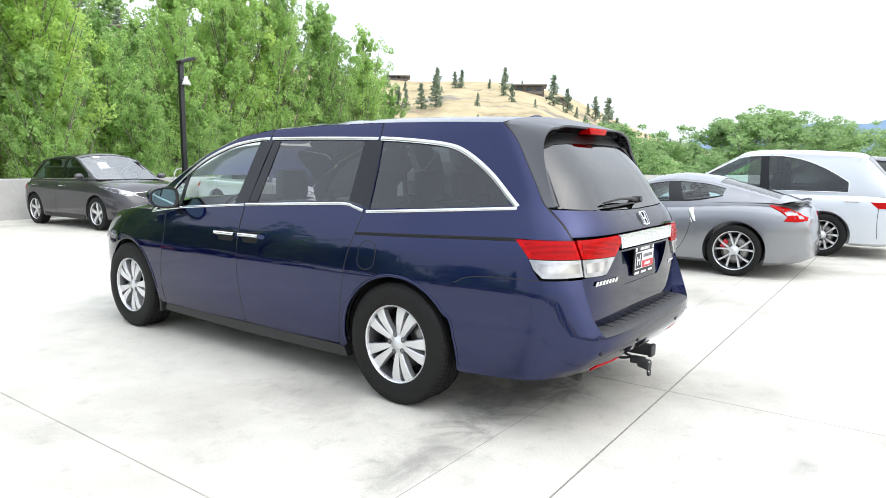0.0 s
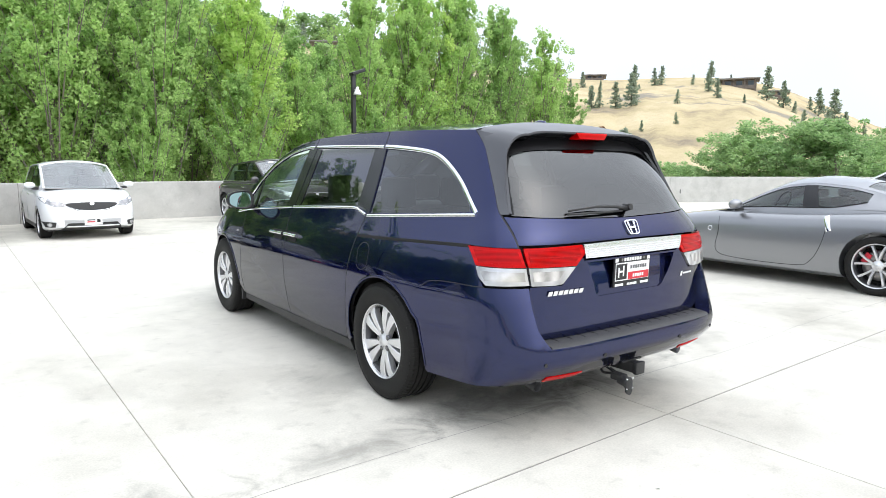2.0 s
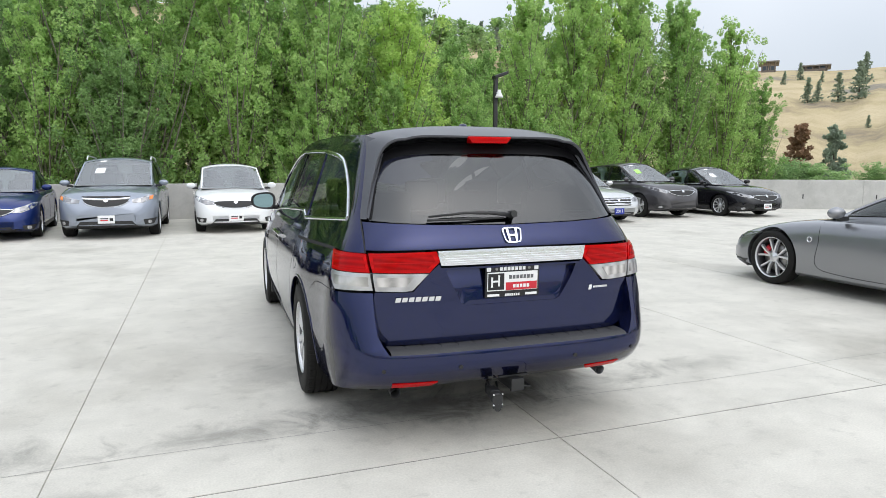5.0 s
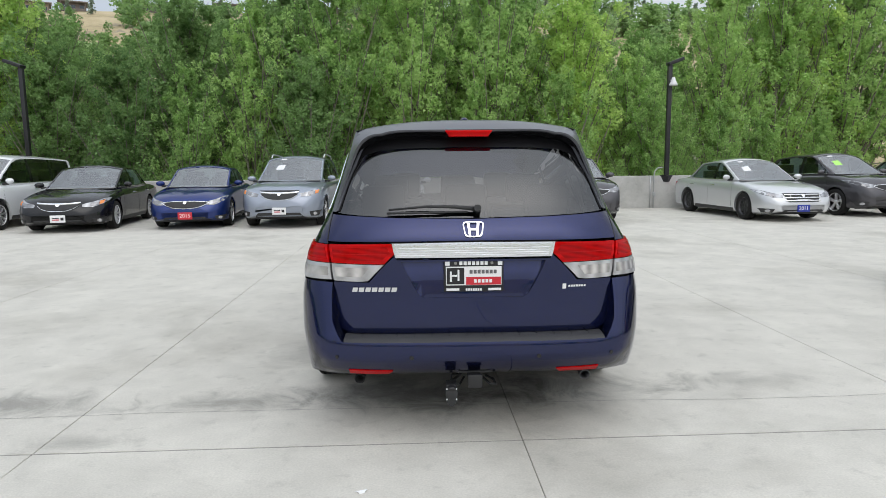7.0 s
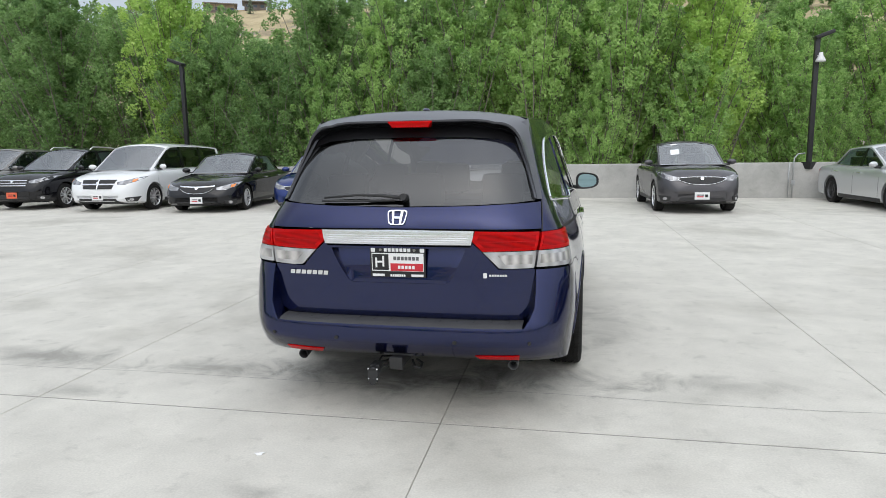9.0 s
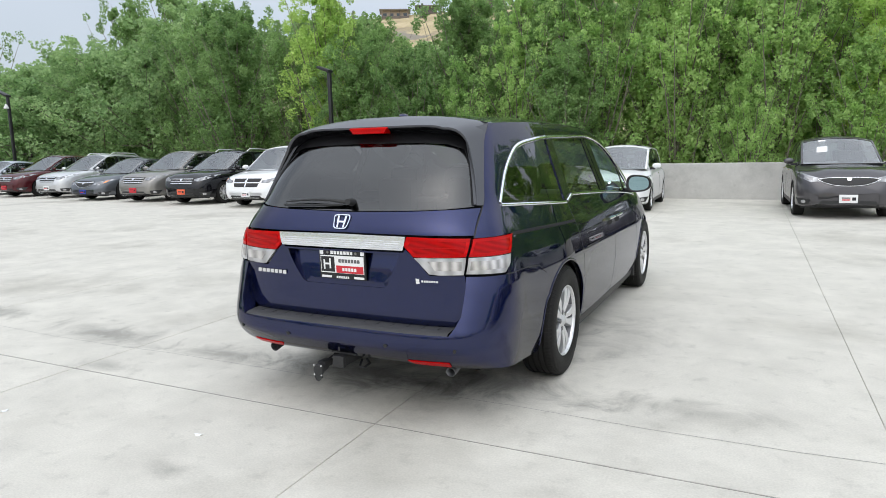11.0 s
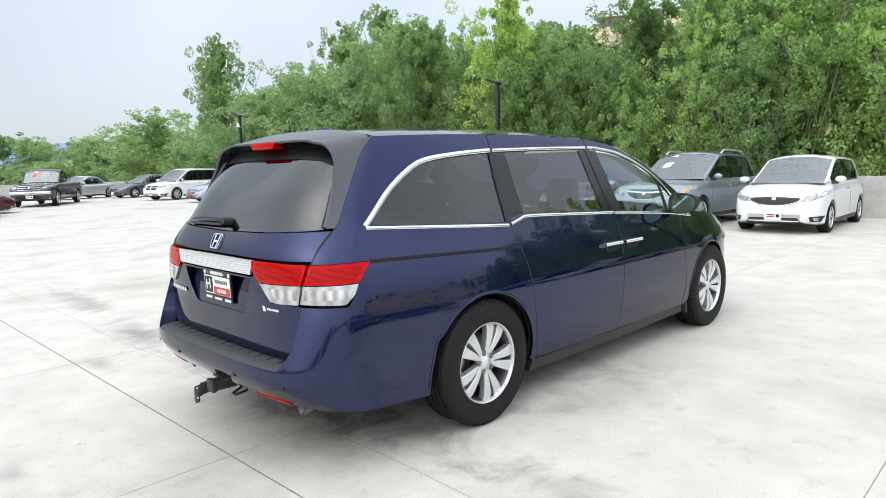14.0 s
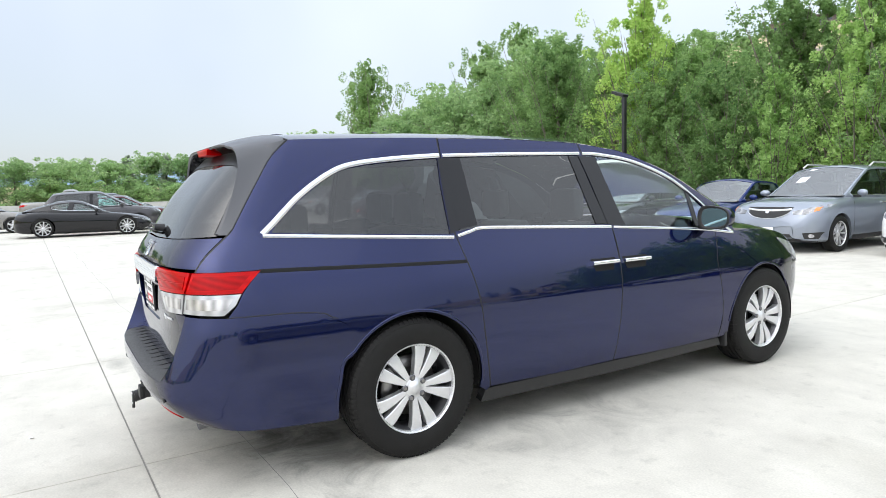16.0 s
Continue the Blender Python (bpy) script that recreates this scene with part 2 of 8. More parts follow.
def lens(name, color, rough, metal, bands=(0, 0, 160), low=0.72):
    """Moulded lamp lens: a finely ribbed reflector under a glossy cover."""
    mat = bpy.data.materials.new(name)
    n, l, b = nodes_of(mat)
    co, mp, noise, wave = (n.new("ShaderNode" + k) for k in ("TexCoord", "Mapping", "TexNoise", "TexWave"))
    ramp, mul, bp, add = (n.new("ShaderNode" + k) for k in ("MapRange", "Mix", "Bump", "Math"))
    mp.inputs["Scale"].default_value = [q / 10 for q in bands]
    l.new(co.outputs["Object"], mp.inputs["Vector"])
    l.new(mp.outputs["Vector"], wave.inputs["Vector"])
    wave.bands_direction = "DIAGONAL"
    wave.inputs["Scale"].default_value = 1.0
    noise.inputs["Scale"].default_value, noise.inputs["Detail"].default_value = 26.0, 2.0
    l.new(co.outputs["Object"], noise.inputs["Vector"])
    add.operation = "ADD"
    l.new(wave.outputs["Fac"], add.inputs[0])
    l.new(noise.outputs["Fac"], add.inputs[1])
    ramp.inputs["From Min"].default_value, ramp.inputs["From Max"].default_value = 0.3, 1.7
    ramp.inputs["To Min"].default_value, ramp.inputs["To Max"].default_value = low, 1.15
    l.new(add.outputs[0], ramp.inputs["Value"])
    mul.data_type, mul.blend_type = "RGBA", "MULTIPLY"
    mul.inputs["Factor"].default_value = 1.0
    mul.inputs["A"].default_value = (*color, 1)
    l.new(ramp.outputs["Result"], mul.inputs["B"])
    l.new(mul.outputs["Result"], b.inputs["Base Color"])
    bp.inputs["Strength"].default_value, bp.inputs["Distance"].default_value = 0.25, 0.004
    l.new(add.outputs[0], bp.inputs["Height"])
    l.new(bp.outputs["Normal"], b.inputs["Normal"])
    b.inputs["Roughness"].default_value, b.inputs["Metallic"].default_value = rough, metal
    b.inputs["Coat Weight"].default_value, b.inputs["Coat Roughness"].default_value = 0.25, 0.02
    b.inputs["Specular IOR Level"].default_value = 0.05
    return mat


# damp and grime stains on the deck, and soft shade round the van painted in likewise: place, half sizes, depth
STAINS_AND_SHADE = [(-2.9, -0.55, 0.95, 0.30, 0.50), (-1.5, -0.58, 0.7, 0.20, 0.46), (-0.3, -0.5, 1.1, 0.34, 0.52), (0.75, -0.35, 0.85, 0.38, 0.48), (1.9, -0.35, 0.8, 0.22, 0.25), (-2.1, -1.12, 0.35, 0.14, 0.35), (-5.2, -0.4, 1.6, 0.26, 0.38), (-1.1, 0.5, 0.5, 0.6, 0.22), (1.2, 0.9, 0.4, 0.9, 0.22), (-0.35, -2.05, 0.22, 0.10, 0.28), (0.2, 0.8, 1.0, 2.2, 0.30)]
SLAB = concrete("deck_concrete", (0.605, 0.58, 0.518), (0.385, 0.363, 0.312), 0.42, marks=STAINS_AND_SHADE)
WALL = concrete("parapet_concrete", (0.50, 0.495, 0.47), (0.36, 0.355, 0.33), scale=0.7)
JOINT = plain("joint_filler", (0.235, 0.23, 0.21), 0.9, spread=0.2)
BLACK_PLASTIC = plain("black_plastic", (0.018, 0.018, 0.019), 0.5, bump=0.1, bump_scale=300.0)
STEP_PLASTIC = plain("step_plastic", (0.05, 0.05, 0.052), 0.6, spread=0.15, bump=0.2, bump_scale=400.0)
GLOSS_BLACK = plain("gloss_black", (0.010, 0.010, 0.012), 0.12, spec=0.4)
# near-black colour that stands in for the shade in hollows and gaps
DARK_INSIDE = plain("cavity_shade", (0.006, 0.006, 0.006), 0.9)
RUBBER = plain("tyre_rubber", (0.013, 0.0125, 0.012), 0.65, spread=0.2, scale=20.0, bump=0.15, bump_scale=200.0, spec=0.22)
CHROME = plain("chrome", (0.82, 0.83, 0.85), 0.08, 1.0)
RIBBED_CHROME = plain("ribbed_chrome", (0.80, 0.83, 0.88), 0.24, 1.0)
ALLOY = plain("alloy", (0.74, 0.74, 0.75), 0.34, 0.75, spread=0.04)
# darker copy of the alloy, with the shade inside the rims in its colour
ALLOY_DARK = plain("alloy_shadow", (0.16, 0.16, 0.17), 0.4, 0.8)
STEEL = plain("steel_disc", (0.30, 0.29, 0.28), 0.4, 1.0, spread=0.15, scale=30.0)
RED_LENS = lens("red_lens", (0.52, 0.001, 0.002), 0.3, 0.0)
RED_INSERT = lens("red_lens_insert", (0.40, 0.001, 0.002), 0.25, 0.0, (40, 40, 210), 0.62)
CLEAR_LENS = lens("clear_lens", (0.52, 0.52, 0.53), 0.25, 0.5, (60, 60, 0), 0.66)
HEAD_LENS = lens("headlamp_lens", (0.42, 0.43, 0.45), 0.2, 0.6, (30, 30, 40), 0.45)
LENS_DARK = plain("lens_bowl", (0.22, 0.22, 0.23), 0.2, 0.7, coat=1.0)
AMBER = plain("amber_lens", (0.75, 0.22, 0.03), 0.2, coat=1.0)
WHITE_SIGN = plain("white_sign", (0.80, 0.80, 0.80), 0.4)
RED_SIGN = plain("red_sign", (0.55, 0.02, 0.035), 0.4)
BLUE_SIGN = plain("blue_sign", (0.02, 0.04, 0.30), 0.4)
GREEN_SIGN = plain("green_sign", (0.42, 0.85, 0.16), 0.5)
ORANGE_SIGN = plain("orange_sign", (0.75, 0.14, 0.06), 0.5)
INK = plain("black_ink", (0.01, 0.01, 0.012), 0.5)
SEAT_GREY = plain("seat_fabric", (0.36, 0.36, 0.35), 0.85, spread=0.1, bump=0.2, bump_scale=500.0)
SEAT_DARK = plain("dark_trim", (0.045, 0.045, 0.047), 0.8, spread=0.1)
GLASS_SCREEN = glazing("windscreen_glass", (0.76, 0.88, 0.86), 1.0, 3.2)
CABIN_GREY = plain("cabin_trim", (0.26, 0.26, 0.255), 0.8, spread=0.15)
POLE_BLACK = plain("pole_paint", (0.014, 0.014, 0.016), 0.4, spread=0.15)
GALV = plain("galvanised", (0.45, 0.46, 0.46), 0.45, 0.7, spread=0.1)
WHITE_PLASTIC = plain("white_plastic", (0.75, 0.75, 0.75), 0.4)
GLASS_PRIVACY = glazing("privacy_glass", (0.30, 0.302, 0.305), 1.0, 1.80)
GLASS_REAR = glazing("rear_privacy_glass", (0.14, 0.143, 0.146), 1.0, 1.85)
GLASS_CLEAR = glazing("green_glass", (0.78, 0.94, 0.91), 1.0, 1.7)
VAN_BLUE = paint("blue_pearl_paint", (0.0088, 0.0150, 0.074), metal=0.92, rough=0.26)


# ---- building tools ----
from mathutils.bvhtree import BVHTree
from mathutils.geometry import delaunay_2d_cdt


def thing(name, m, label, category, group=""):
    ob = new(name)
    ob.empty_display_size = 0.2
    ob.matrix_world = m
    return tagged(ob, label, category, group)


def mesh_of(name, verts, faces, mat, smooth=True, normals=None):
    me = bpy.data.meshes.new(name)
    me.from_pydata([tuple(v) for v in verts], [], [tuple(f) for f in faces])
    me.materials.append(mat)
    if smooth:
        me.shade_smooth()
    if normals is not None:
        me.normals_split_custom_set_from_vertices([tuple(v) for v in normals])
    return me


def hang(name, me, parent, label="", kind=""):
    ob = new(name, me)
    ob.parent = parent
    return tagged(ob, label, kind=kind)


def part(name, bm, mat, parent, label="", smooth=True, sharp=35):
    """Links a bmesh as one mesh object under a thing or a part."""
    me = bpy.data.meshes.new(name)
    bm.to_mesh(me)
    bm.free()
    me.materials.append(mat)
    if smooth:
        me.shade_smooth()
        me.set_sharp_from_angle(angle=radians(sharp))
    return hang(name, me, parent, label)


def box(bm, x0, x1, y0, y1, z0, z1, bevel=0.0, m=None):
    made = bmesh.ops.create_cube(bm, size=1.0, matrix=Matrix.LocRotScale(((x0 + x1) / 2, (y0 + y1) / 2, (z0 + z1) / 2), None, (x1 - x0, y1 - y0, z1 - z0)))
    verts = made["verts"]
    if bevel:
        edges = list({e for v in verts for e in v.link_edges})
        out = bmesh.ops.bevel(bm, geom=edges, offset=bevel, segments=2, affect="EDGES", profile=0.6)
        verts = list({v for f in out["faces"] for v in f.verts} | {v for v in verts if v.is_valid})
    if m is not None:
        bmesh.ops.transform(bm, matrix=m, verts=verts)
    return bm


def new_box(*a, **k):
    return box(bmesh.new(), *a, **k)


def cyl(bm, p, q, r0, r1=None, seg=16, caps=True):
    p, q = Vector(p), Vector(q)
    turn = (q - p).to_track_quat("Z", "Y").to_matrix().to_4x4()
    bmesh.ops.create_cone(bm, cap_ends=caps, segments=seg, radius1=r0, radius2=r0 if r1 is None else r1, depth=(q - p).length, matrix=Matrix.Translation((p + q) / 2) @ turn)
    return bm


def lathe(profile, seg=48, axis="x"):
    """A turned shape: profile rows of (offset along the axis, radius)."""
    verts, faces = [], []
    for a in range(seg):
        c, s = math.cos(2 * math.pi * a / seg), math.sin(2 * math.pi * a / seg)
        for h, r in profile:
            verts.append((h, r * c, r * s) if axis == "x" else (r * c, r * s, h))
    n = len(profile)
    for a in range(seg):
        b = (a + 1) % seg
        for i in range(n - 1):
            faces.append((a * n + i, a * n + i + 1, b * n + i + 1, b * n + i))
    return verts, faces


def spline(points, per=8, closed=False):
    """Catmull-Rom curve through the points."""
    p = [np.array(q, float) for q in points]
    n, out = len(p), []
    for i in range(n if closed else n - 1):
        a, b, c, d = (p[(i + k) % n] if closed else p[min(max(i + k, 0), n - 1)] for k in (-1, 0, 1, 2))
        for j in range(per):
            t = j / per
            out.append(0.5 * ((2 * b) + (c - a) * t + (2 * a - 5 * b + 4 * c - d) * t * t + (3 * b - a - 3 * c + d) * t ** 3))
    if not closed:
        out.append(p[-1])
    return np.array(out)


def dense(poly, step):
    """The closed outline with no edge longer than step."""
    out, p = [], [np.array(q, float) for q in poly]
    for a, b in zip(p, p[1:] + p[:1]):
        k = max(1, int(math.ceil(np.linalg.norm(b - a) / step)))
        out += [a + (b - a) * j / k for j in range(k)]
    return np.array(out)


def inside(pts, poly):
    x, y = pts[:, 0][:, None], pts[:, 1][:, None]
    a, b = poly, np.roll(poly, -1, 0)
    cross = (a[:, 1] > y) != (b[:, 1] > y)
    with np.errstate(divide="ignore", invalid="ignore"):
        at = (b[:, 0] - a[:, 0]) * (y - a[:, 1]) / (b[:, 1] - a[:, 1]) + a[:, 0]
    return (np.sum(cross & (x < at), 1) % 2) == 1


def shrunk(poly, d):
    """The outline moved inwards by d."""
    p = np.array(poly, float)
    area = np.sum(p[:, 0] * np.roll(p[:, 1], -1) - np.roll(p[:, 0], -1) * p[:, 1])
    e1, e2 = p - np.roll(p, 1, 0), np.roll(p, -1, 0) - p
    n1, n2 = (np.stack([-e[:, 1], e[:, 0]], 1) / (np.linalg.norm(e, axis=1)[:, None] + 1e-9) for e in (e1, e2))
    n = n1 + n2
    n /= np.maximum(0.35, np.sum(n * n1, 1))[:, None]
    return p + n * d * (1 if area > 0 else -1)


def sheet(outline, holes=(), step=0.06):
    """Points, triangles and rims of a flat outline with holes, filled with an even net of points."""
    rings = [dense(outline, step)] + [dense(h, step) for h in holes]
    lo, hi = rings[0].min(0), rings[0].max(0)
    gx, gy = np.meshgrid(np.arange(lo[0] + step / 2, hi[0], step), np.arange(lo[1] + step / 2, hi[1], step))
    gx = gx + (np.arange(gx.shape[0]) % 2)[:, None] * step / 2
    net = np.stack([gx.ravel(), gy.ravel()], 1)
    edge = np.concatenate(rings)
    if len(net):
        keep = inside(net, rings[0])
        for r in rings[1:]:
            keep &= ~inside(net, r)
        net = net[keep]
    if len(net):
        near = np.array([np.min(np.sum((edge - p) ** 2, 1)) for p in net])
        net = net[near > (0.45 * step) ** 2]
    pts = np.concatenate([edge, net]) if len(net) else edge
    edges, at = [], 0
    for r in rings:
        edges += [(at + i, at + (i + 1) % len(r)) for i in range(len(r))]
        at += len(r)
    co, _, tri, *_ = delaunay_2d_cdt([Vector(p) for p in pts], edges, [], 0, 1e-6)
    co, tri = np.array([tuple(c) for c in co]), np.array([t for t in tri if len(t) == 3])
    mid = co[tri].mean(1)
    keep = inside(mid, rings[0])
    for r in rings[1:]:
        keep &= ~inside(mid, r)
    return co, tri[keep]


def panel(name, outline, surf, mat, parent, holes=(), off=0.0, thick=0.012, step=0.06, label="", gap=0.0):
    """A curved plate: a flat outline laid onto surf(a, b) -> places, normals; with edges turned in by thick."""
    if gap:
        outline, holes = shrunk(outline, gap), [shrunk(h, -gap) for h in holes]
    co, tri = sheet(outline, holes, step)
    p, nrm = surf(co[:, 0], co[:, 1])
    p = p + nrm * off
    f = np.cross(p[tri[:, 1]] - p[tri[:, 0]], p[tri[:, 2]] - p[tri[:, 0]])
    flip = np.sum(f * nrm[tri[:, 0]], 1) < 0
    tri[flip] = tri[flip][:, ::-1]
    verts, normals, faces = list(p), list(nrm), [tuple(t) for t in tri]
    if thick:
        seen = {}
        for t in faces:
            for a, b in zip(t, t[1:] + t[:1]):
                seen[(a, b)] = (b, a) not in seen and not seen.pop((b, a), False)
        rim = [e for e, lone in seen.items() if lone and (e[1], e[0]) not in seen]
        twin = {}
        for a, b in rim:
            for v in (a, b):
                if v not in twin:
                    twin[v] = (len(verts), len(verts) + 1)
                    verts += [p[v], p[v] - nrm[v] * thick]
                    normals += [nrm[v] * 0, nrm[v] * 0]
            faces.append((twin[b][0], twin[a][0], twin[a][1], twin[b][1]))
    me = mesh_of(name, verts, faces, mat, True, normals)
    return hang(name, me, parent, label)


def strip(name, path, surf, mat, parent, width=0.02, height=0.008, label="", off=0.0):
    """A bar with a rounded top that follows a path on a surface."""
    q = np.array(path, float)
    p, nrm = surf(q[:, 0], q[:, 1])
    t = np.gradient(p, axis=0)
    t /= np.linalg.norm(t, axis=1)[:, None]
    side = np.cross(nrm, t)
    prof = [(-0.5, -0.3), (-0.5, 0.4), (-0.3, 0.9), (0, 1.0), (0.3, 0.9), (0.5, 0.4), (0.5, -0.3)]
    verts = [p[i] + nrm[i] * off + side[i] * a * width + nrm[i] * b * height for i in range(len(p)) for a, b in prof]
    k = len(prof)
    faces = [(i * k + j, i * k + j + 1, (i + 1) * k + j + 1, (i + 1) * k + j) for i in range(len(p) - 1) for j in range(k - 1)]
    faces += [tuple(range(k)), tuple(range((len(p) - 1) * k, len(p) * k))[::-1]]
    me = mesh_of(name, verts, faces, mat)
    me.set_sharp_from_angle(angle=radians(50))
    bm = bmesh.new()
    bm.from_mesh(me)
    bmesh.ops.recalc_face_normals(bm, faces=bm.faces)
    bm.to_mesh(me)
    bm.free()
    return hang(name, me, parent, label)


def tube(name, path, r, mat, parent, seg=8, label=""):
    p = np.array(path, float)
    t = np.gradient(p, axis=0)
    verts, faces = [], []
    for i in range(len(p)):
        d = Vector(t[i]).normalized()
        u = d.orthogonal().normalized() if i == 0 else (u - d * u.dot(d)).normalized()
        v = d.cross(u)
        rr = r[i] if isinstance(r, (list, tuple, np.ndarray)) else r
        for j in range(seg):
            a = 2 * math.pi * j / seg
            verts.append(Vector(p[i]) + u * math.cos(a) * rr + v * math.sin(a) * rr)
    for i in range(len(p) - 1):
        for j in range(seg):
            k = (j + 1) % seg
            faces.append((i * seg + j, i * seg + k, (i + 1) * seg + k, (i + 1) * seg + j))
    faces += [tuple(range(seg))[::-1], tuple(range((len(p) - 1) * seg, len(p) * seg))]
    me = mesh_of(name, verts, faces, mat)
    return hang(name, me, parent, label) if parent is not None else me


def table(rows, soft=0.0):
    """A smooth lookup through rows of (at, value)."""
    a = np.array(rows, float)
    if not soft:
        return lambda v: np.interp(v, a[:, 0], a[:, 1])
    xs = np.linspace(a[0, 0] - 3 * soft, a[-1, 0] + 3 * soft, 1200)
    lo, hi = (a[1] - a[0]), (a[-1] - a[-2])
    ys = np.interp(xs, a[:, 0], a[:, 1])
    ys = np.where(xs < a[0, 0], a[0, 1] + (xs - a[0, 0]) * lo[1] / lo[0], ys)
    ys = np.where(xs > a[-1, 0], a[-1, 1] + (xs - a[-1, 0]) * hi[1] / hi[0], ys)
    k = np.arange(-3 * soft, 3 * soft, xs[1] - xs[0])
    ker = np.exp(-0.5 * (k / soft) ** 2)
    sm = np.convolve(np.pad(ys, len(ker), mode="edge"), ker / ker.sum(), mode="same")[len(ker):-len(ker)]
    return lambda v: np.interp(v, xs, sm)


def with_normals(f, eps=1e-3):
    """Turns a map (a, b) -> place into (a, b) -> place, outward normal (sign set by the map's .out)."""
    def g(a, b):
        a, b = np.asarray(a, float), np.asarray(b, float)
        p = f(a, b)
        n = np.cross(f(a + eps, b) - f(a - eps, b), f(a, b + eps) - f(a, b - eps))
        n /= np.linalg.norm(n, axis=1)[:, None] + 1e-12
        return p, n
    return g


def lettering(name, text, size, mat, m, parent, depth=0.002, spacing=1.0):
    cu = bpy.data.curves.new(name, "FONT")
    cu.body, cu.size, cu.align_x, cu.align_y, cu.extrude = text, size, "CENTER", "CENTER", depth
    cu.space_character = spacing
    tmp = new(name + "_draft", cu)
    me = bpy.data.meshes.new_from_object(tmp.evaluated_get(bpy.context.evaluated_depsgraph_get()))
    bpy.data.objects.remove(tmp)
    bpy.data.curves.remove(cu)
    me.materials.clear()
    me.materials.append(mat)
    ob = hang(name, me, parent)
    ob.matrix_local = m
    return ob


def wheel_parts(parent, at, side, R, rim, width, style, rim_mat=ALLOY, tread=True):
    """One road wheel: the tyre with its tread, the rim, spokes, nuts, cap and brake disc. side: +1 where its face looks to +x."""
    h = width / 2
    prof = [(-h * 0.85, rim - 0.01), (-h * 0.98, rim + 0.02), (-h, (rim + R) / 2), (-h * 0.93, R - 0.02), (-h * 0.78, R - 0.004)]
    if tread:
        for c in (-0.5, -0.17, 0.17, 0.5):
            prof += [(h * (c - 0.05), R), (h * (c - 0.045), R - 0.008), (h * (c + 0.045), R - 0.008), (h * (c + 0.05), R)]
    prof += [(h * 0.78, R - 0.004), (h * 0.93, R - 0.02), (h * 0.99, R - 0.05), (h, (rim + R) / 2), (h * 1.0, rim + 0.025), (h * 0.93, rim + 0.012), (h * 0.86, rim - 0.008)]
    v, f = lathe(prof, 56)
    me = mesh_of("wheel", v, f, RUBBER)
    me.set_sharp_from_angle(angle=radians(40))
    tyre = hang("wheel", me, parent, "black rubber tyre on its wheel")
    tyre.matrix_local = pose(*at) @ (Matrix.Identity(4) if side > 0 else Matrix.Rotation(math.pi, 4, "Z"))
    v, f = lathe([(h * 0.74, rim * 0.952), (h * 0.84, rim * 0.962), (h * 0.90, rim * 0.978), (h * 0.92, rim), (h * 0.84, rim + 0.006), (h * 0.3, rim * 0.93), (-h * 0.8, rim * 0.92), (-h * 0.85, rim)], 56)
    ring = mesh_of("rim", v, f, rim_mat)
    ring.set_sharp_from_angle(angle=radians(40))
    ring = hang("rim", ring, tyre)
    v, f = lathe([(h * 0.74, rim * 0.952), (h * 0.55, rim * 0.915), (h * 0.2, rim * 0.90), (-h * 0.7, rim * 0.90)], 48)
    hang("barrel", mesh_of("barrel", v, f, ALLOY_DARK), ring)
    if style.get("lugs"):
        # shoulder blocks of the tread
        count_l = 84
        for e in (-1, 1):
            lv, lf = [], []
            for i in range(count_l):
                k = len(lv)
                for q in (2 * math.pi * (i - 0.3) / count_l, 2 * math.pi * (i + 0.3) / count_l):
                    lv += [(e * h * a_, r_ * math.cos(q), r_ * math.sin(q)) for a_, r_ in ((0.58, R - 0.004), (0.58, R + 0.003), (0.80, R - 0.001), (0.955, R - 0.021), (0.93, R - 0.026))]
                lf += [(k + j, k + j + 1, k + j + 6, k + j + 5) for j in range(4)] + [tuple(range(k, k + 5)), tuple(range(k + 5, k + 10))]
            hang("tread", mesh_of("tread", lv, lf, RUBBER, False), tyre)
    face = h * style.get("face", 0.62)
    bm = bmesh.new()
    count, pair = style.get("spokes", 5), style.get("pair", True)
    hub, w_in, w_out, skew = style.get("hub", 0.062), style.get("w_in", 0.020), style.get("w_out", 0.034), style.get("skew", 0.0)
    for i in range(count):
        a0 = 2 * math.pi * (i + style.get("turn", 0.25)) / count
        for sgn in ((-1, 1) if pair else (0,)):
            rows = []
            for k, (r, w_, d) in enumerate(((hub * 0.7, w_in, -0.004), (hub * 1.3, w_in, 0.002), (rim * 0.55, (w_in + w_out) / 2, 0.010), (rim * 0.8, w_out, 0.012), (rim * 0.955, w_out * 1.15, 0.004))):
                spread = style.get("spread", 0.5) * math.pi / count * ((r - hub * 0.7) / (rim - hub * 0.7)) ** style.get("curl", 0.8)
                a = a0 + sgn * (spread * 0.55 + style.get("base", 0.16)) + skew * (r / rim) ** 2
                rows.append((a, r, w_, d))
            rings_ = []
            for a, r, w_, d in rows:
                u, t_ = Vector((0, math.cos(a), math.sin(a))), Vector((0, -math.sin(a), math.cos(a)))
                c = u * r
                X = Vector((1, 0, 0))
                rings_.append([bm.verts.new(c + t_ * s_ * w_ / 2 + X * (face + d + dz)) for s_, dz in ((-1, -0.04), (-1, -0.003), (-0.86, 0.0), (0.86, 0.0), (1, -0.003), (1, -0.04))])
            for A, B in zip(rings_, rings_[1:]):
                for j in range(5):
                    bm.faces.new((A[j], A[j + 1], B[j + 1], B[j]))
            bm.faces.new(rings_[0])
            bm.faces.new(rings_[-1][::-1])
    bmesh.ops.recalc_face_normals(bm, faces=bm.faces)
    part("spokes", bm, rim_mat, ring, sharp=30)
    v, f = lathe([(face - 0.03, hub), (face - 0.004, hub), (face + 0.002, hub * 0.85), (face + 0.002, 0.034), (face + 0.012, 0.030), (face + 0.013, 0.0)], 32)
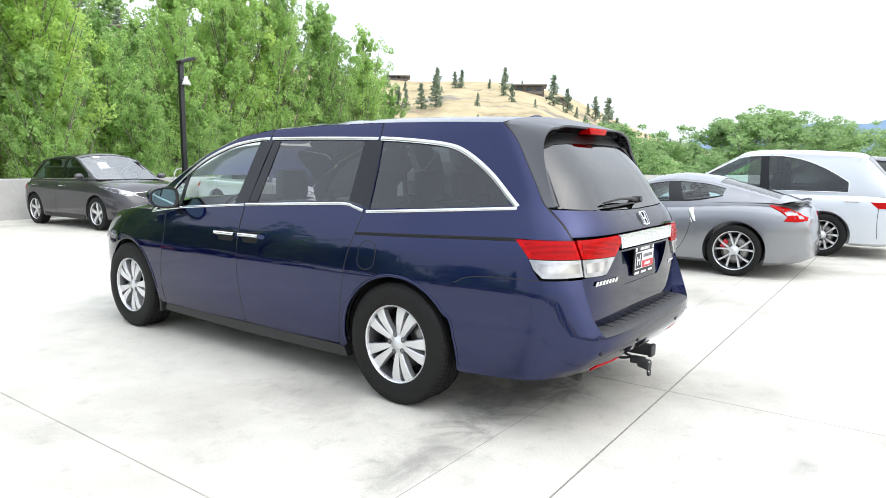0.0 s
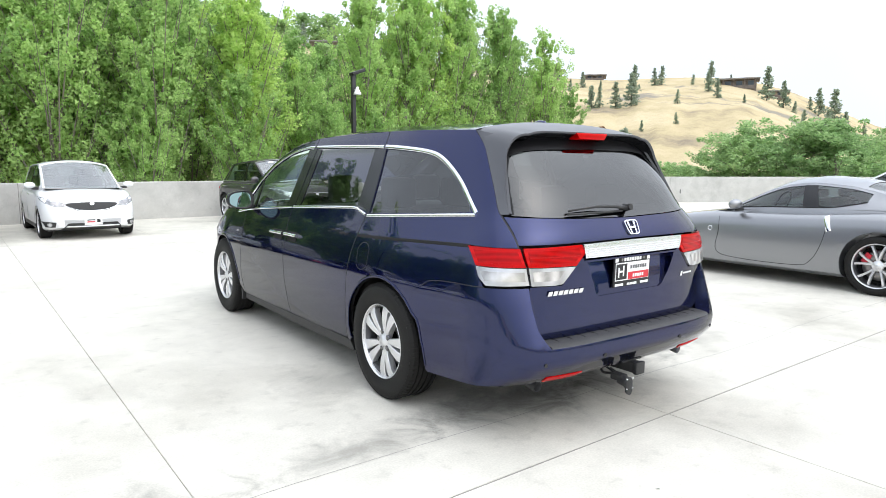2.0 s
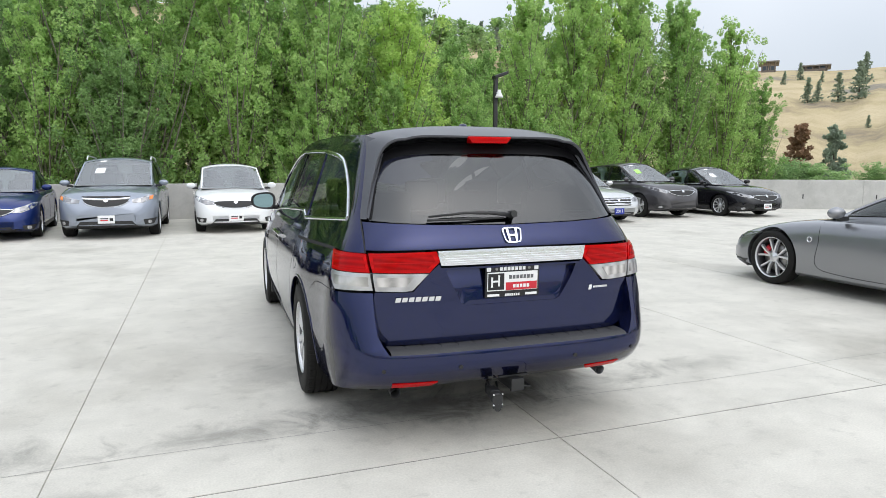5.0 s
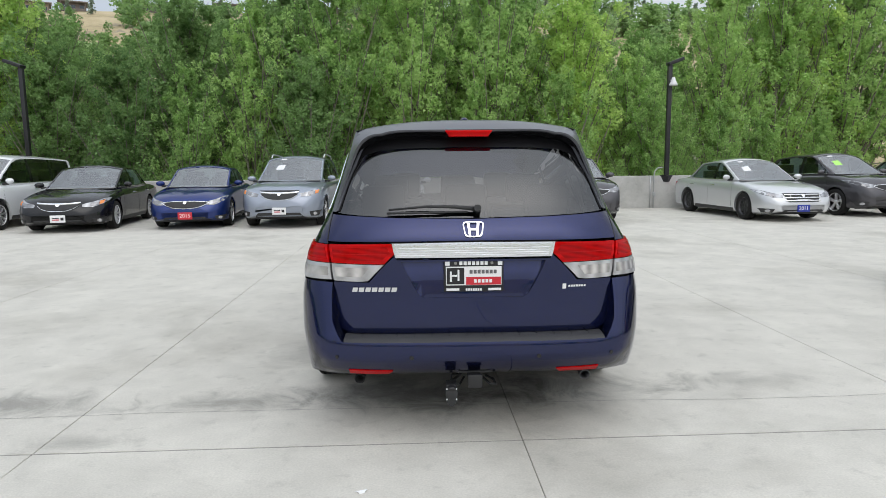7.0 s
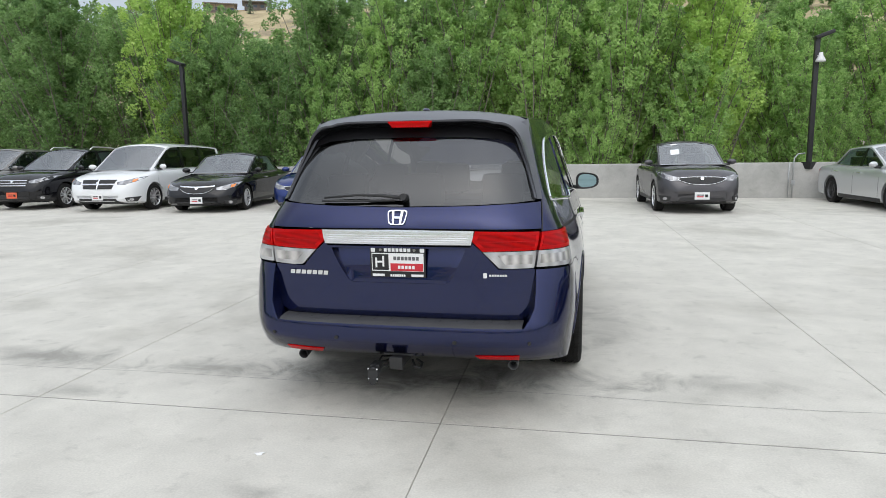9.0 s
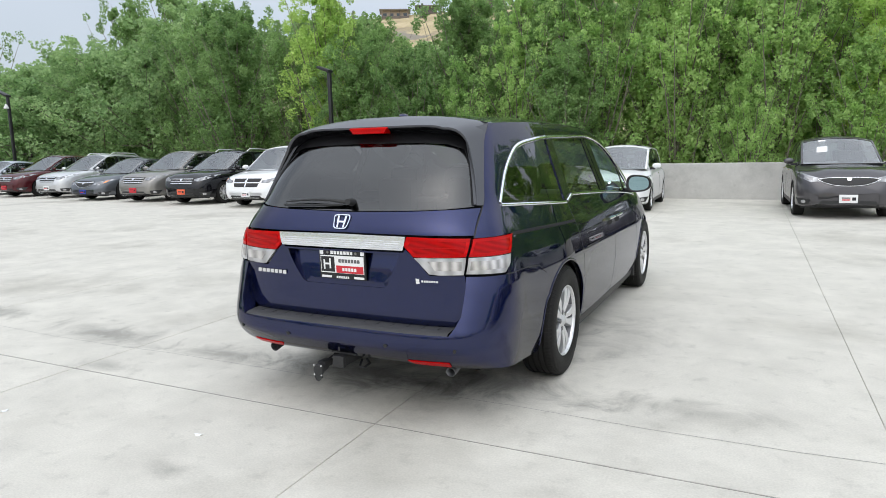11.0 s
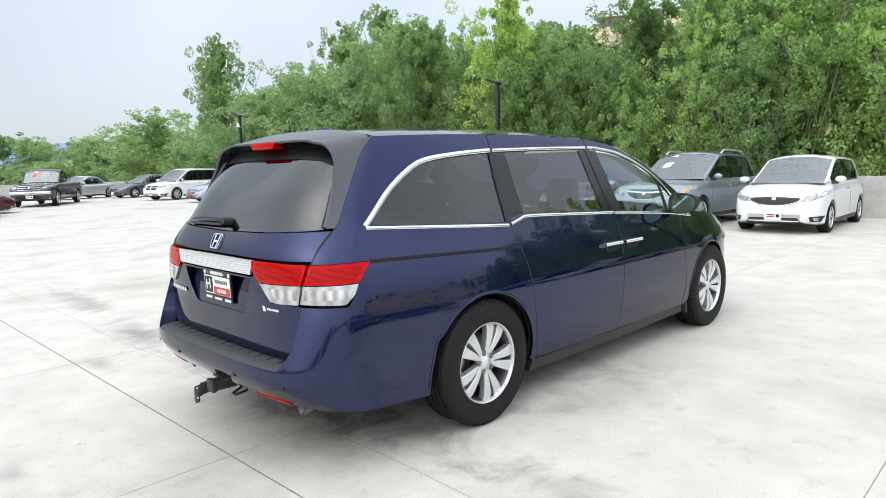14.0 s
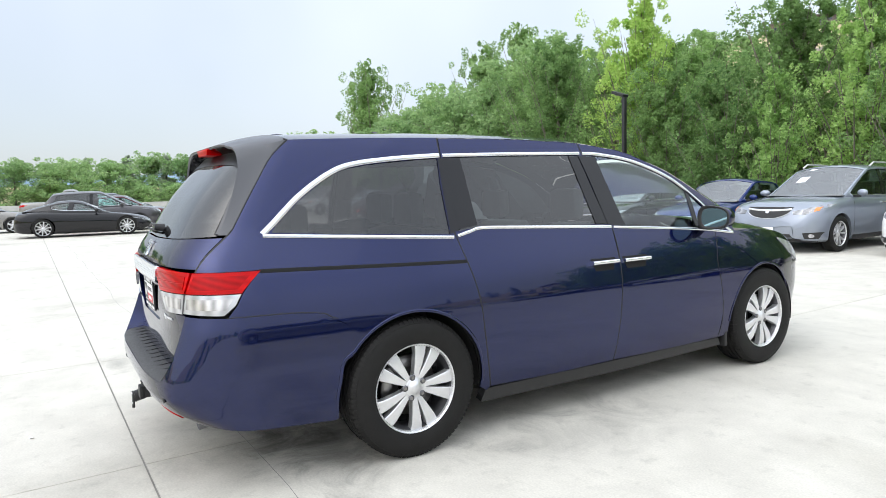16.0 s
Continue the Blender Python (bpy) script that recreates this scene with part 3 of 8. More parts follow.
    hang("hub_cap", mesh_of("hub_cap", v, f, rim_mat), ring)
    for i in range(5 if tread else 0):
        nuts = bmesh.new()
        a = 2 * math.pi * (i + 0.5 + style.get("turn", 0.25)) / 5
        c = Vector((0, math.cos(a), math.sin(a))) * 0.056
        cyl(nuts, c + Vector((face - 0.012, 0, 0)), c + Vector((face + 0.006, 0, 0)), 0.011, 0.009, 6)
        nut = part("wheel_nut", nuts, STEEL, ring)
        # dark disc that paints the shade of the nut's pocket
        v, f = lathe([(face + 0.0022, 0.0), (face + 0.0024, 0.0165), (face - 0.01, 0.0170)], 14)
        hang("nut_pocket", mesh_of("nut_pocket", [Vector(q) + c for q in v], f, ALLOY_DARK), nut)
    v, f = lathe([(-0.01, 0.05), (h * 0.12, 0.06), (h * 0.14, rim * 0.68), (0.0, rim * 0.69)], 40)
    hang("brake_disc", mesh_of("brake_disc", v, f, STEEL), tyre)
    v, f = lathe([(-h * 0.3, 0.02), (-h * 0.29, rim * 0.9)], 40)
    hang("wheel_back", mesh_of("wheel_back", v, f, DARK_INSIDE), tyre)
    if style.get("caliper"):
        bm = new_box(h * 0.0, h * 0.3, -0.06, 0.06, rim * 0.45, rim * 0.72, 0.01, Matrix.Rotation(radians(style.get("caliper_at", 60)), 4, "X"))
        part("brake_caliper", bm, style["caliper"], tyre, "red brake caliper")
    return tyre


# ---- the parking deck ----
TURN_DECK = radians(1.05)
deck = tagged(new("parking_deck"), "pale grey cast concrete parking deck", "deck", kind="structure")
deck.matrix_world = Matrix.Rotation(TURN_DECK, 4, "Z")
bed = new_box(-53, 62, -45, 17.5, -0.45, -0.03)
part("joint_bed", bed, JOINT, deck, "dark filler under the slab joints", smooth=False)


def slab_mesh(w_, l_):
    bm = new_box(0.0015, w_ - 0.0015, 0.004, l_ - 0.004, -0.06, 0.0)
    top = [e for e in bm.edges if all(v.co.z > -0.01 for v in e.verts)]
    bmesh.ops.bevel(bm, geom=top, offset=0.0025, segments=2, affect="EDGES")
    me = bpy.data.meshes.new("slab")
    bm.to_mesh(me)
    bm.free()
    me.materials.append(SLAB)
    return me


ROWS_Y = [-44.0, -27.5, -14.3, -1.215, 16.9]
for y0, y1 in zip(ROWS_Y, ROWS_Y[1:]):
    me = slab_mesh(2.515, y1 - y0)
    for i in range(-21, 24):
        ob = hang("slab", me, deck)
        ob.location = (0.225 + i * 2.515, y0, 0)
SEALANT = plain("joint_sealant", (0.23, 0.22, 0.20), 0.9, spread=0.3, scale=3.0)
for y0 in ROWS_Y[1:-1]:
    part("joint_sealant", new_box(-52.5, 56.0, y0 - 0.004, y0 + 0.004, -0.05, -0.0015), SEALANT, deck, "dirt-filled joint between the slabs", smooth=False)
crack = [(-18 + i * 0.7, -0.70 + 0.02 * math.sin(i * 1.7) + 0.012 * math.sin(i * 5.1), 0.0012) for i in range(52)]
verts = [(x, y + s * 0.0018, z) for x, y, z in crack for s in (-1, 1)]
hang("cold_joint", mesh_of("cold_joint", verts, [(2 * i, 2 * i + 2, 2 * i + 3, 2 * i + 1) for i in range(51)], plain("cold_joint", (0.24, 0.235, 0.225), 0.9), False), deck, "thin cold joint across the slabs")


def parapet(name, a, b, height=0.99, thick=0.22):
    """A run of low concrete wall with a rounded bright cap edge."""
    a, b = Vector((*a, 0)), Vector((*b, 0))
    root = tagged(new(name), "low grey cast concrete parapet wall", "wall", kind="structure")
    ang = math.atan2(b.y - a.y, b.x - a.x)
    root.matrix_world = Matrix.Translation(a) @ Matrix.Rotation(ang, 4, "Z")
    ln = (b - a).length
    k = max(1, round(ln / 6.1))
    for i in range(k):
        bm = new_box(i * ln / k + 0.004, (i + 1) * ln / k - 0.004, 0, thick, -0.3, height)
        e = [e for e in bm.edges if all(v.co.z > height - 0.01 for v in e.verts) and abs(e.verts[0].co.x - e.verts[1].co.x) > 1]
        bmesh.ops.bevel(bm, geom=e, offset=0.018, segments=3, affect="EDGES")
        part("wall_panel", bm, WALL, root)
    bm = new_box(0, ln, 0.03, thick - 0.03, -0.3, height - 0.012)
    part("wall_core", bm, JOINT, root, smooth=False)
    return root


parapet("wall_north_1", (-2.0, 15.25), (14.8, 15.35))
parapet("wall_north_2", (-12.0, 15.75), (-2.004, 15.25))
parapet("wall_north_3", (-49.5, 17.2), (-12.004, 15.75))
w_e = parapet("wall_east_1", (14.81, 15.3), (46.0, -1.6), 1.03)
parapet("wall_west_1", (-51.5, -24.0), (-49.5, 17.2))
for d in (3.95, 6.35):
    part("drain_slot", new_box(d - 0.02, d + 0.02, -0.004, 0.03, 0.36, 0.52, 0.006), INK, w_e)
# conduit by the nearest lamp post
conduit = thing("conduit", pose(6.72, 15.2, 0), "galvanised conduit clipped to the concrete wall", "conduit")
tube("pipe", [(0, 0, 0.02), (0, 0, 1.0), (0.03, 0.03, 1.12), (0.12, 0.06, 1.22), (0.3, 0.07, 1.24)], 0.018, GALV, conduit)
tube("pipe", [(-0.1, 0.02, 0.02), (-0.1, 0.02, 0.98)], 0.014, GALV, conduit)
part("junction_box", new_box(-0.05, 0.05, -0.06, 0.0, 0.36, 0.50, 0.008), GALV, conduit)


def lamp_post(x, y, z0, top, arm, has_camera, lean_to=1):
    post = thing("lamp_post", pose(x, y, 0), "black steel lamp post bolted to the parapet", "lamp post", "lamp posts along the wall")
    bm = bmesh.new()
    box(bm, -0.062, 0.062, -0.062, 0.062, z0, top, 0.012)
    part("pole", bm, POLE_BLACK, post)
    bm = bmesh.new()
    cyl(bm, (0, 0, z0 - 0.16), (0, 0, z0 + 0.04), 0.11, 0.20, 4)
    part("base_bracket", bm, POLE_BLACK, post)
    bm = bmesh.new()
    m = Matrix.Translation((0, 0, top)) @ Matrix.Rotation(radians(-20) * lean_to, 4, "Y")
    box(bm, -0.06 if lean_to > 0 else -arm, arm if lean_to > 0 else 0.06, -0.14, 0.14, -0.01, 0.09, 0.02, m)
    head = part("lamp_head", bm, POLE_BLACK, post)
    bm = bmesh.new()
    s = lean_to
    box(bm, min(s * 0.1, s * (arm - 0.04)), max(s * 0.1, s * (arm - 0.04)), -0.09, 0.09, -0.008, 0.0, 0.003, m)
    part("diffuser", bm, WHITE_PLASTIC, head)
    if has_camera:
        v, f = lathe([(0.0, 0.0), (0.0, 0.125), (0.05, 0.118), (0.16, 0.06), (0.24, 0.045), (0.25, 0.0)], 20, "z")
        dome = hang("camera_dome", mesh_of("camera_dome", v, f, WHITE_PLASTIC), post, "white surveillance camera dome")
        dome.location = (0.06, -0.16, top - 0.62)
        tube("bracket", [(0.0, 0.0, top - 0.45), (0.03, -0.1, top - 0.45), (0.06, -0.16, top - 0.48)], 0.018, WHITE_PLASTIC, post)
    return post


lamp_post(7.14, 15.32, 0.96, 4.28, 0.42, True, 1)
lamp_post(-12.3, 15.86, 0.96, 4.40, 0.50, False, -1)
lamp_post(-33.2, 16.7, 0.96, 4.75, 0.9, True, -1)


# ---- the land beyond ----
CREST = table([(-180, 6.0), (-130, 5.0), (-108, 2.0), (-95, 1.0), (-80, 1.0), (-72, 1.4), (-66, 3.0), (-60, 4.2), (-52, 6.5), (-44, 8.6), (-36, 10.6), (-32, 11.3), (-27, 11.6), (-18, 12.2), (-8, 12.6), (2, 13.0), (12, 12.2),
               (20, 11.0), (25, 10.2), (31, 9.6), (38, 8.3), (45, 7.6), (51, 7.25), (57, 7.35), (60, 7.0), (63, 6.3), (66, 4.9), (68, 3.8), (70, 2.8), (74, 1.7), (80, 1.2), (105, 1.6), (125, 4.0), (180, 6.0)], 1.2)
CREST_R = table([(-180, 900), (-85, 900), (-70, 420), (-55, 330), (-20, 300), (10, 280), (25, 250), (40, 230), (60, 215), (70, 240), (80, 700), (180, 900)], 4.0)


def land(az, r):
    """Height of the land at a bearing (degrees, clockwise from +y) and a distance."""
    e, R = CREST(az), CREST_R(az)
    top = R * np.tan(np.radians(e)) + 1.4
    t = np.clip((r - 45) / (R - 45), 0, 1)
    s = t ** 1.15
    bench = 0.06 * np.sin(t * 9.0 + az * 0.05) * t * (1 - t) * 2
    rough = (np.sin(az * 0.9 + r * 0.021) * 0.5 + np.sin(az * 2.3 - r * 0.05) * 0.3 + np.sin(az * 5.1 + r * 0.11) * 0.2) * 0.022 * top * t * (1 - t) * 4
    z = -4.5 + (top + 4.5) * (s + bench) + rough
    return np.where(r > R, top - (r - R) * 0.012, z) + 0 * az


def build_land():
    az = np.concatenate([np.linspace(-180, -96, 22), np.linspace(-95, 95, 381), np.linspace(96, 180, 22)])
    rr = np.concatenate([np.linspace(10, 46, 5), np.linspace(55, 340, 70), np.array([420, 600, 900, 1400, 2400, 4200])])
    A, R = np.meshgrid(az, rr)
    Z = land(A, R)
    Z[R < 47] = -4.5
    V = np.stack([R * np.sin(np.radians(A)), R * np.cos(np.radians(A)), Z], -1).reshape(-1, 3)
    n = len(az)
    F = [(i * n + j, i * n + j + 1, (i + 1) * n + j + 1, (i + 1) * n + j) for i in range(len(rr) - 1) for j in range(n - 1)]
    mat = bpy.data.materials.new("dry_grass_land")
    nn, ll, b = nodes_of(mat)
    geo = nn.new("ShaderNodeNewGeometry")

    def tex(s, d):
        t = nn.new("ShaderNodeTexNoise")
        t.inputs["Scale"].default_value, t.inputs["Detail"].default_value, t.inputs["Roughness"].default_value = s, d, 0.65
        ll.new(geo.outputs["Position"], t.inputs["Vector"])
        return t

    r1 = nn.new("ShaderNodeValToRGB")
    els = r1.color_ramp.elements
    els[0].position, els[0].color = 0.30, (0.24, 0.20, 0.15, 1)
    els[1].position, els[1].color = 0.72, (0.60, 0.51, 0.34, 1)
    els.new(0.45).color = (0.46, 0.38, 0.23, 1)
    els.new(0.56).color = (0.53, 0.44, 0.28, 1)
    ll.new(tex(0.06, 10.0).outputs["Fac"], r1.inputs["Fac"])
    r2 = nn.new("ShaderNodeMapRange")
    r2.inputs["From Min"].default_value, r2.inputs["From Max"].default_value = 0.55, 0.62
    ll.new(tex(0.045, 8.0).outputs["Fac"], r2.inputs["Value"])
    mix = nn.new("ShaderNodeMix")
    mix.data_type = "RGBA"
    mix.inputs["B"].default_value = (0.27, 0.245, 0.20, 1)
    ll.new(r2.outputs["Result"], mix.inputs["Factor"])
    ll.new(r1.outputs["Color"], mix.inputs["A"])
    ll.new(mix.outputs["Result"], b.inputs["Base Color"])
    b.inputs["Roughness"].default_value = 0.95
    b.inputs["Specular IOR Level"].default_value = 0.1
    bp = nn.new("ShaderNodeBump")
    bp.inputs["Strength"].default_value, bp.inputs["Distance"].default_value = 0.6, 0.8
    ll.new(tex(0.5, 8.0).outputs["Fac"], bp.inputs["Height"])
    ll.new(bp.outputs["Normal"], b.inputs["Normal"])
    me = mesh_of("ground", V, F, mat)
    return tagged(new("ground", me), "dry golden grass hillside and low ground", "ground", kind="structure")


build_land()


def seen_from(az):
    """A standing point on the deck from which bearings are told."""
    return (-2.4, -3.7) if az > 20 else (2.7, -3.4) if az < -20 else (0.15 - 0.127 * az, -4.4)


def spot(az, r, lift=0.0):
    ex, ey = seen_from(az)
    x, y = ex + r * math.sin(radians(az)), ey + r * math.cos(radians(az))
    return Vector((x, y, float(land(np.array(math.degrees(math.atan2(x, y))), np.array(math.hypot(x, y)))) + lift))


# far ridge, the blue of the haze put into its surface colour
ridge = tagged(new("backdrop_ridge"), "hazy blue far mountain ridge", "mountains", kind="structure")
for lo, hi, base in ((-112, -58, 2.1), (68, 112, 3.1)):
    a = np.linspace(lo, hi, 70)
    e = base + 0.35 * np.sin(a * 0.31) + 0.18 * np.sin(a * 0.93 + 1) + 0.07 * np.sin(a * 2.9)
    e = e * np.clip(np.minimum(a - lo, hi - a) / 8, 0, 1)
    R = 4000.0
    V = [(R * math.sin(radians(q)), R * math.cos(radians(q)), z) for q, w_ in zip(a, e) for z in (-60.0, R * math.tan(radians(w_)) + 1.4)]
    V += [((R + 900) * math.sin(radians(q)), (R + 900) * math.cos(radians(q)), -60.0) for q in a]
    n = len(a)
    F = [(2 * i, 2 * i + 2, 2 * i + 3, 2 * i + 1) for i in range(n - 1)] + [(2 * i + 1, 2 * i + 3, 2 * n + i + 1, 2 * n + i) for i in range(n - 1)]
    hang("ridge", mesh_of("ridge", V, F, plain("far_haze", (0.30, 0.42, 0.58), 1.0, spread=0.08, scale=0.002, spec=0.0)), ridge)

BARK = plain("grey_bark", (0.23, 0.205, 0.165), 0.9, spread=0.3, scale=6.0, bump=0.4, bump_scale=30.0)
BARK_DARK = plain("dark_bark", (0.10, 0.08, 0.06), 0.9, spread=0.3, scale=6.0)
LEAF_POPLAR = leafy("poplar_leaf", (0.21, 0.38, 0.115), (0.54, 0.74, 0.265))
LEAF_BRIGHT = leafy("young_poplar_leaf", (0.31, 0.50, 0.12), (0.66, 0.84, 0.26))
LEAF_DARK = leafy("maple_leaf", (0.13, 0.245, 0.085), (0.38, 0.56, 0.21))
LEAF_OLIVE = leafy("willow_leaf", (0.18, 0.32, 0.125), (0.47, 0.64, 0.30))
# pale grey-green: the haze of distance is put into the needle colour
NEEDLE_HAZED = leafy("hazed_pine_needle", (0.24, 0.31, 0.23), (0.42, 0.49, 0.37), 0.3)
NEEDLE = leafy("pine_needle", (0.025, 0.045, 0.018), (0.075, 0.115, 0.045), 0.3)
RUST_NEEDLE = leafy("dead_needle", (0.22, 0.13, 0.075), (0.42, 0.27, 0.17), 0.3)


def leaf_cloud(rng, centres, sizes, per, leaf, tall=0.85):
    """Many small folded leaves scattered in clumps."""
    V, F = [], []
    n = len(centres) * per
    which = np.repeat(np.arange(len(centres)), per)
    d = rng.normal(size=(n, 3))
    d /= np.linalg.norm(d, axis=1)[:, None]
    rad = rng.uniform(0.25, 1.0, n) ** 0.5
    c = centres[which] + d * rad[:, None] * sizes[which][:, None] * np.array([1, 1, tall])
    a = rng.normal(size=(n, 3))
    a[:, 2] -= 0.5
    a /= np.linalg.norm(a, axis=1)[:, None]
    b = np.cross(a, rng.normal(size=(n, 3)))
    b /= np.linalg.norm(b, axis=1)[:, None]
    s = leaf * rng.uniform(0.6, 1.3, n)[:, None]
    V = np.stack([c + a * s * 0.62, c - a * s * 0.4 + b * s * 0.46, c - a * s * 0.4 - b * s * 0.46], 1).reshape(-1, 3)
    F = np.arange(3 * n).reshape(-1, 3)
    return V, F


def fast_mesh(name, V, F, mat):
    me = bpy.data.meshes.new(name)
    me.vertices.add(len(V))
    me.vertices.foreach_set("co", np.asarray(V, np.float32).ravel())
    k = F.shape[1]
    me.loops.add(F.size)
    me.loops.foreach_set("vertex_index", F.astype(np.int32).ravel())
    me.polygons.add(len(F))
    me.polygons.foreach_set("loop_start", np.arange(0, F.size, k, dtype=np.int32))
    me.update(calc_edges=True)
    me.materials.append(mat)
    return me


def tree(seed, height, spread, leaf_mat, leaves=9000, leaf=0.15, lean=0.0, form="poplar", bark=BARK, name="tree"):
    """A tapered trunk with forking limbs and a crown of leaf clumps with gaps."""
    rng = np.random.default_rng(seed)
    root = new(name)
    limbs_v, limbs_f = [], []

    def limb(path, r0, r1, seg=7):
        me_v = np.array(path)
        t = np.gradient(me_v, axis=0)
        at = len(limbs_v)
        for i, p in enumerate(me_v):
            d = Vector(t[i]).normalized()
            u = d.orthogonal().normalized()
            v = d.cross(u)
            rr = r0 + (r1 - r0) * i / (len(me_v) - 1)
            for j in range(seg):
                a = 2 * math.pi * j / seg
                limbs_v.append(tuple(Vector(p) + (u * math.cos(a) + v * math.sin(a)) * rr))
        for i in range(len(me_v) - 1):
            for j in range(seg):
                limbs_f.append((at + i * seg + j, at + i * seg + (j + 1) % seg, at + (i + 1) * seg + (j + 1) % seg, at + (i + 1) * seg + j))

    zz = np.linspace(0, 1, 10)
    wob = np.cumsum(rng.normal(0, 0.05, (10, 2)), 0) * height * 0.12
    trunk = np.stack([wob[:, 0] + lean * zz * height, wob[:, 1], zz * height * 0.96], 1)
    base_r = 0.016 * height + 0.03
    limb(trunk, base_r, 0.012)
    centres, sizes = [], []
    n_limb = {"poplar": 74, "broad": 62, "conifer": 60}[form]
    for i in range(n_limb):
        h = rng.uniform(0.10, 0.97) if form != "conifer" else 0.08 + 0.9 * i / n_limb
        p0 = np.array([np.interp(h, zz, trunk[:, k]) for k in range(3)])
        a = rng.uniform(0, 2 * math.pi)
        if form == "poplar":
            out = spread * (0.35 + 0.75 * math.sin(math.pi * min(1, h * 0.85 + 0.15)) ** 0.8) * rng.uniform(0.5, 1.1) * (1 - 0.62 * h)
            rise = out * rng.uniform(1.5, 3.2)
        elif form == "broad":
            out = spread * math.sin(math.pi * min(1, 0.12 + h * 0.86)) ** 0.6 * rng.uniform(0.6, 1.1)
            rise = out * rng.uniform(0.2, 0.9)
        else:
            out = spread * (1 - h) ** 0.85 * rng.uniform(0.75, 1.1) + 0.1
            rise = -out * rng.uniform(0.0, 0.25)
        tip = p0 + np.array([math.cos(a) * out, math.sin(a) * out, rise])
        tip[2] = min(tip[2], height * 1.02)
        mid = (p0 + tip) / 2 + np.array([0, 0, -0.08 * out if form != "conifer" else 0.05 * out])
        limb([p0, mid, tip], base_r * (1 - h) * 0.30 + 0.010, 0.006, 3 if leaves < 5000 else 4)
        k = {"poplar": 7, "broad": 6, "conifer": 4}[form]
        for j in range(k):
            f = (j + 1) / k
            c = p0 * (1 - f) ** 2 + 2 * mid * f * (1 - f) + tip * f * f
            centres.append(c + rng.normal(0, 0.09 * spread, 3))
            sizes.append({"poplar": 0.165, "broad": 0.19, "conifer": 0.16}[form] * spread * rng.uniform(0.55, 1.1) * (1 - (0.62 if form == "poplar" else 0.35) * h))
    if form != "conifer":
        for h in np.linspace(0.8, 1.02, 5):
            centres.append(np.array([np.interp(min(h, 1), zz, trunk[:, 0]), np.interp(min(h, 1), zz, trunk[:, 1]), h * height]))
            sizes.append(0.13 * spread)
    me = mesh_of("trunk", limbs_v, limbs_f, bark)
    hang("trunk", me, root)
    per = max(4, leaves // len(centres))
    V, F = leaf_cloud(rng, np.array(centres), np.array(sizes), per, leaf, 1.35 if form == "poplar" else 0.85)
    hang("crown", fast_mesh("crown", V, F, leaf_mat), root)
    return root


def plant(proto, x, y, z, s, turn, label, group, squash=1.0):
    m = Matrix.Translation((x, y, z)) @ Matrix.Rotation(turn, 4, "Z") @ Matrix.Diagonal((s, s, s * squash, 1))
    ob = copy_thing(proto, m)
    ob.matrix_world = m
    return tagged(ob, label, "tree", group)


# ---- the blue minivan ----
YC, NR = -0.35, 6.0
van_w = table([(.12, .918), (.22, .945), (.35, .979), (.55, 1.002), (.75, 1.0), (.90, .970), (1.0, .937), (1.1, .90), (1.2, .865), (1.35, .812), (1.5, .762), (1.62, .718), (1.72, .67)], 0.025)
van_yr = table([(.12, -1.02), (.25, -1.08), (.40, -1.09), (.50, -1.105), (.60, -1.115), (.80, -1.112), (.95, -1.112), (1.05, -1.112), (1.12, -1.078), (1.18, -1.030), (1.3, -.960), (1.45, -.860), (1.6, -.757), (1.72, -.662)], 0.02)
van_yf = table([(.12, 3.95), (.3, 4.03), (.55, 4.06), (.75, 4.05), (.9, 4.0), (1.0, 3.78), (1.06, 3.48), (1.12, 3.32), (1.284, 3.02), (1.468, 2.68), (1.6, 2.28), (1.65, 1.95), (1.74, 1.6)], 0.03)
van_y1 = table([(.1, 2.35), (.80, 2.35), (1.12, 1.3), (2, 1.3)], 0.04)
square = table([(0, 8.6), (0.95, 8.4), (1.2, 6.0), (2, 5.2)], 0.03)
bow = table([(0, 0.145), (1.0, 0.145), (1.2, 0.125), (2, 0.12)], 0.03)
taper = table([(0, 0.050), (1.0, 0.050), (1.2, 0.078), (2, 0.088)], 0.03)
gate_in = table([(0.4, 0.016), (0.76, 0.015), (0.83, 0.002), (0.9, 0.0), (1.38, 0.0), (1.52, 0.028), (1.62, 0.060), (2, 0.06)], 0.012)
_th = np.linspace(0, math.pi / 2, 4000)
_fx, _fy = np.sin(_th) ** (2 / NR), np.cos(_th) ** (2 / NR)
_s = np.concatenate([[0], np.cumsum(np.hypot(np.diff(_fx * 0.97), np.diff(_fy * 0.74)))])
LC = _s[-1]
NF = 2.6
side_square = table([(0, 3.1), (0.9, 3.2), (1.05, 4.2), (1.2, 5.2), (2, 5.2)], 0.03)


def soft_step(q):
    q = np.clip(q, 0, 1)
    return q * q * (3 - 2 * q)


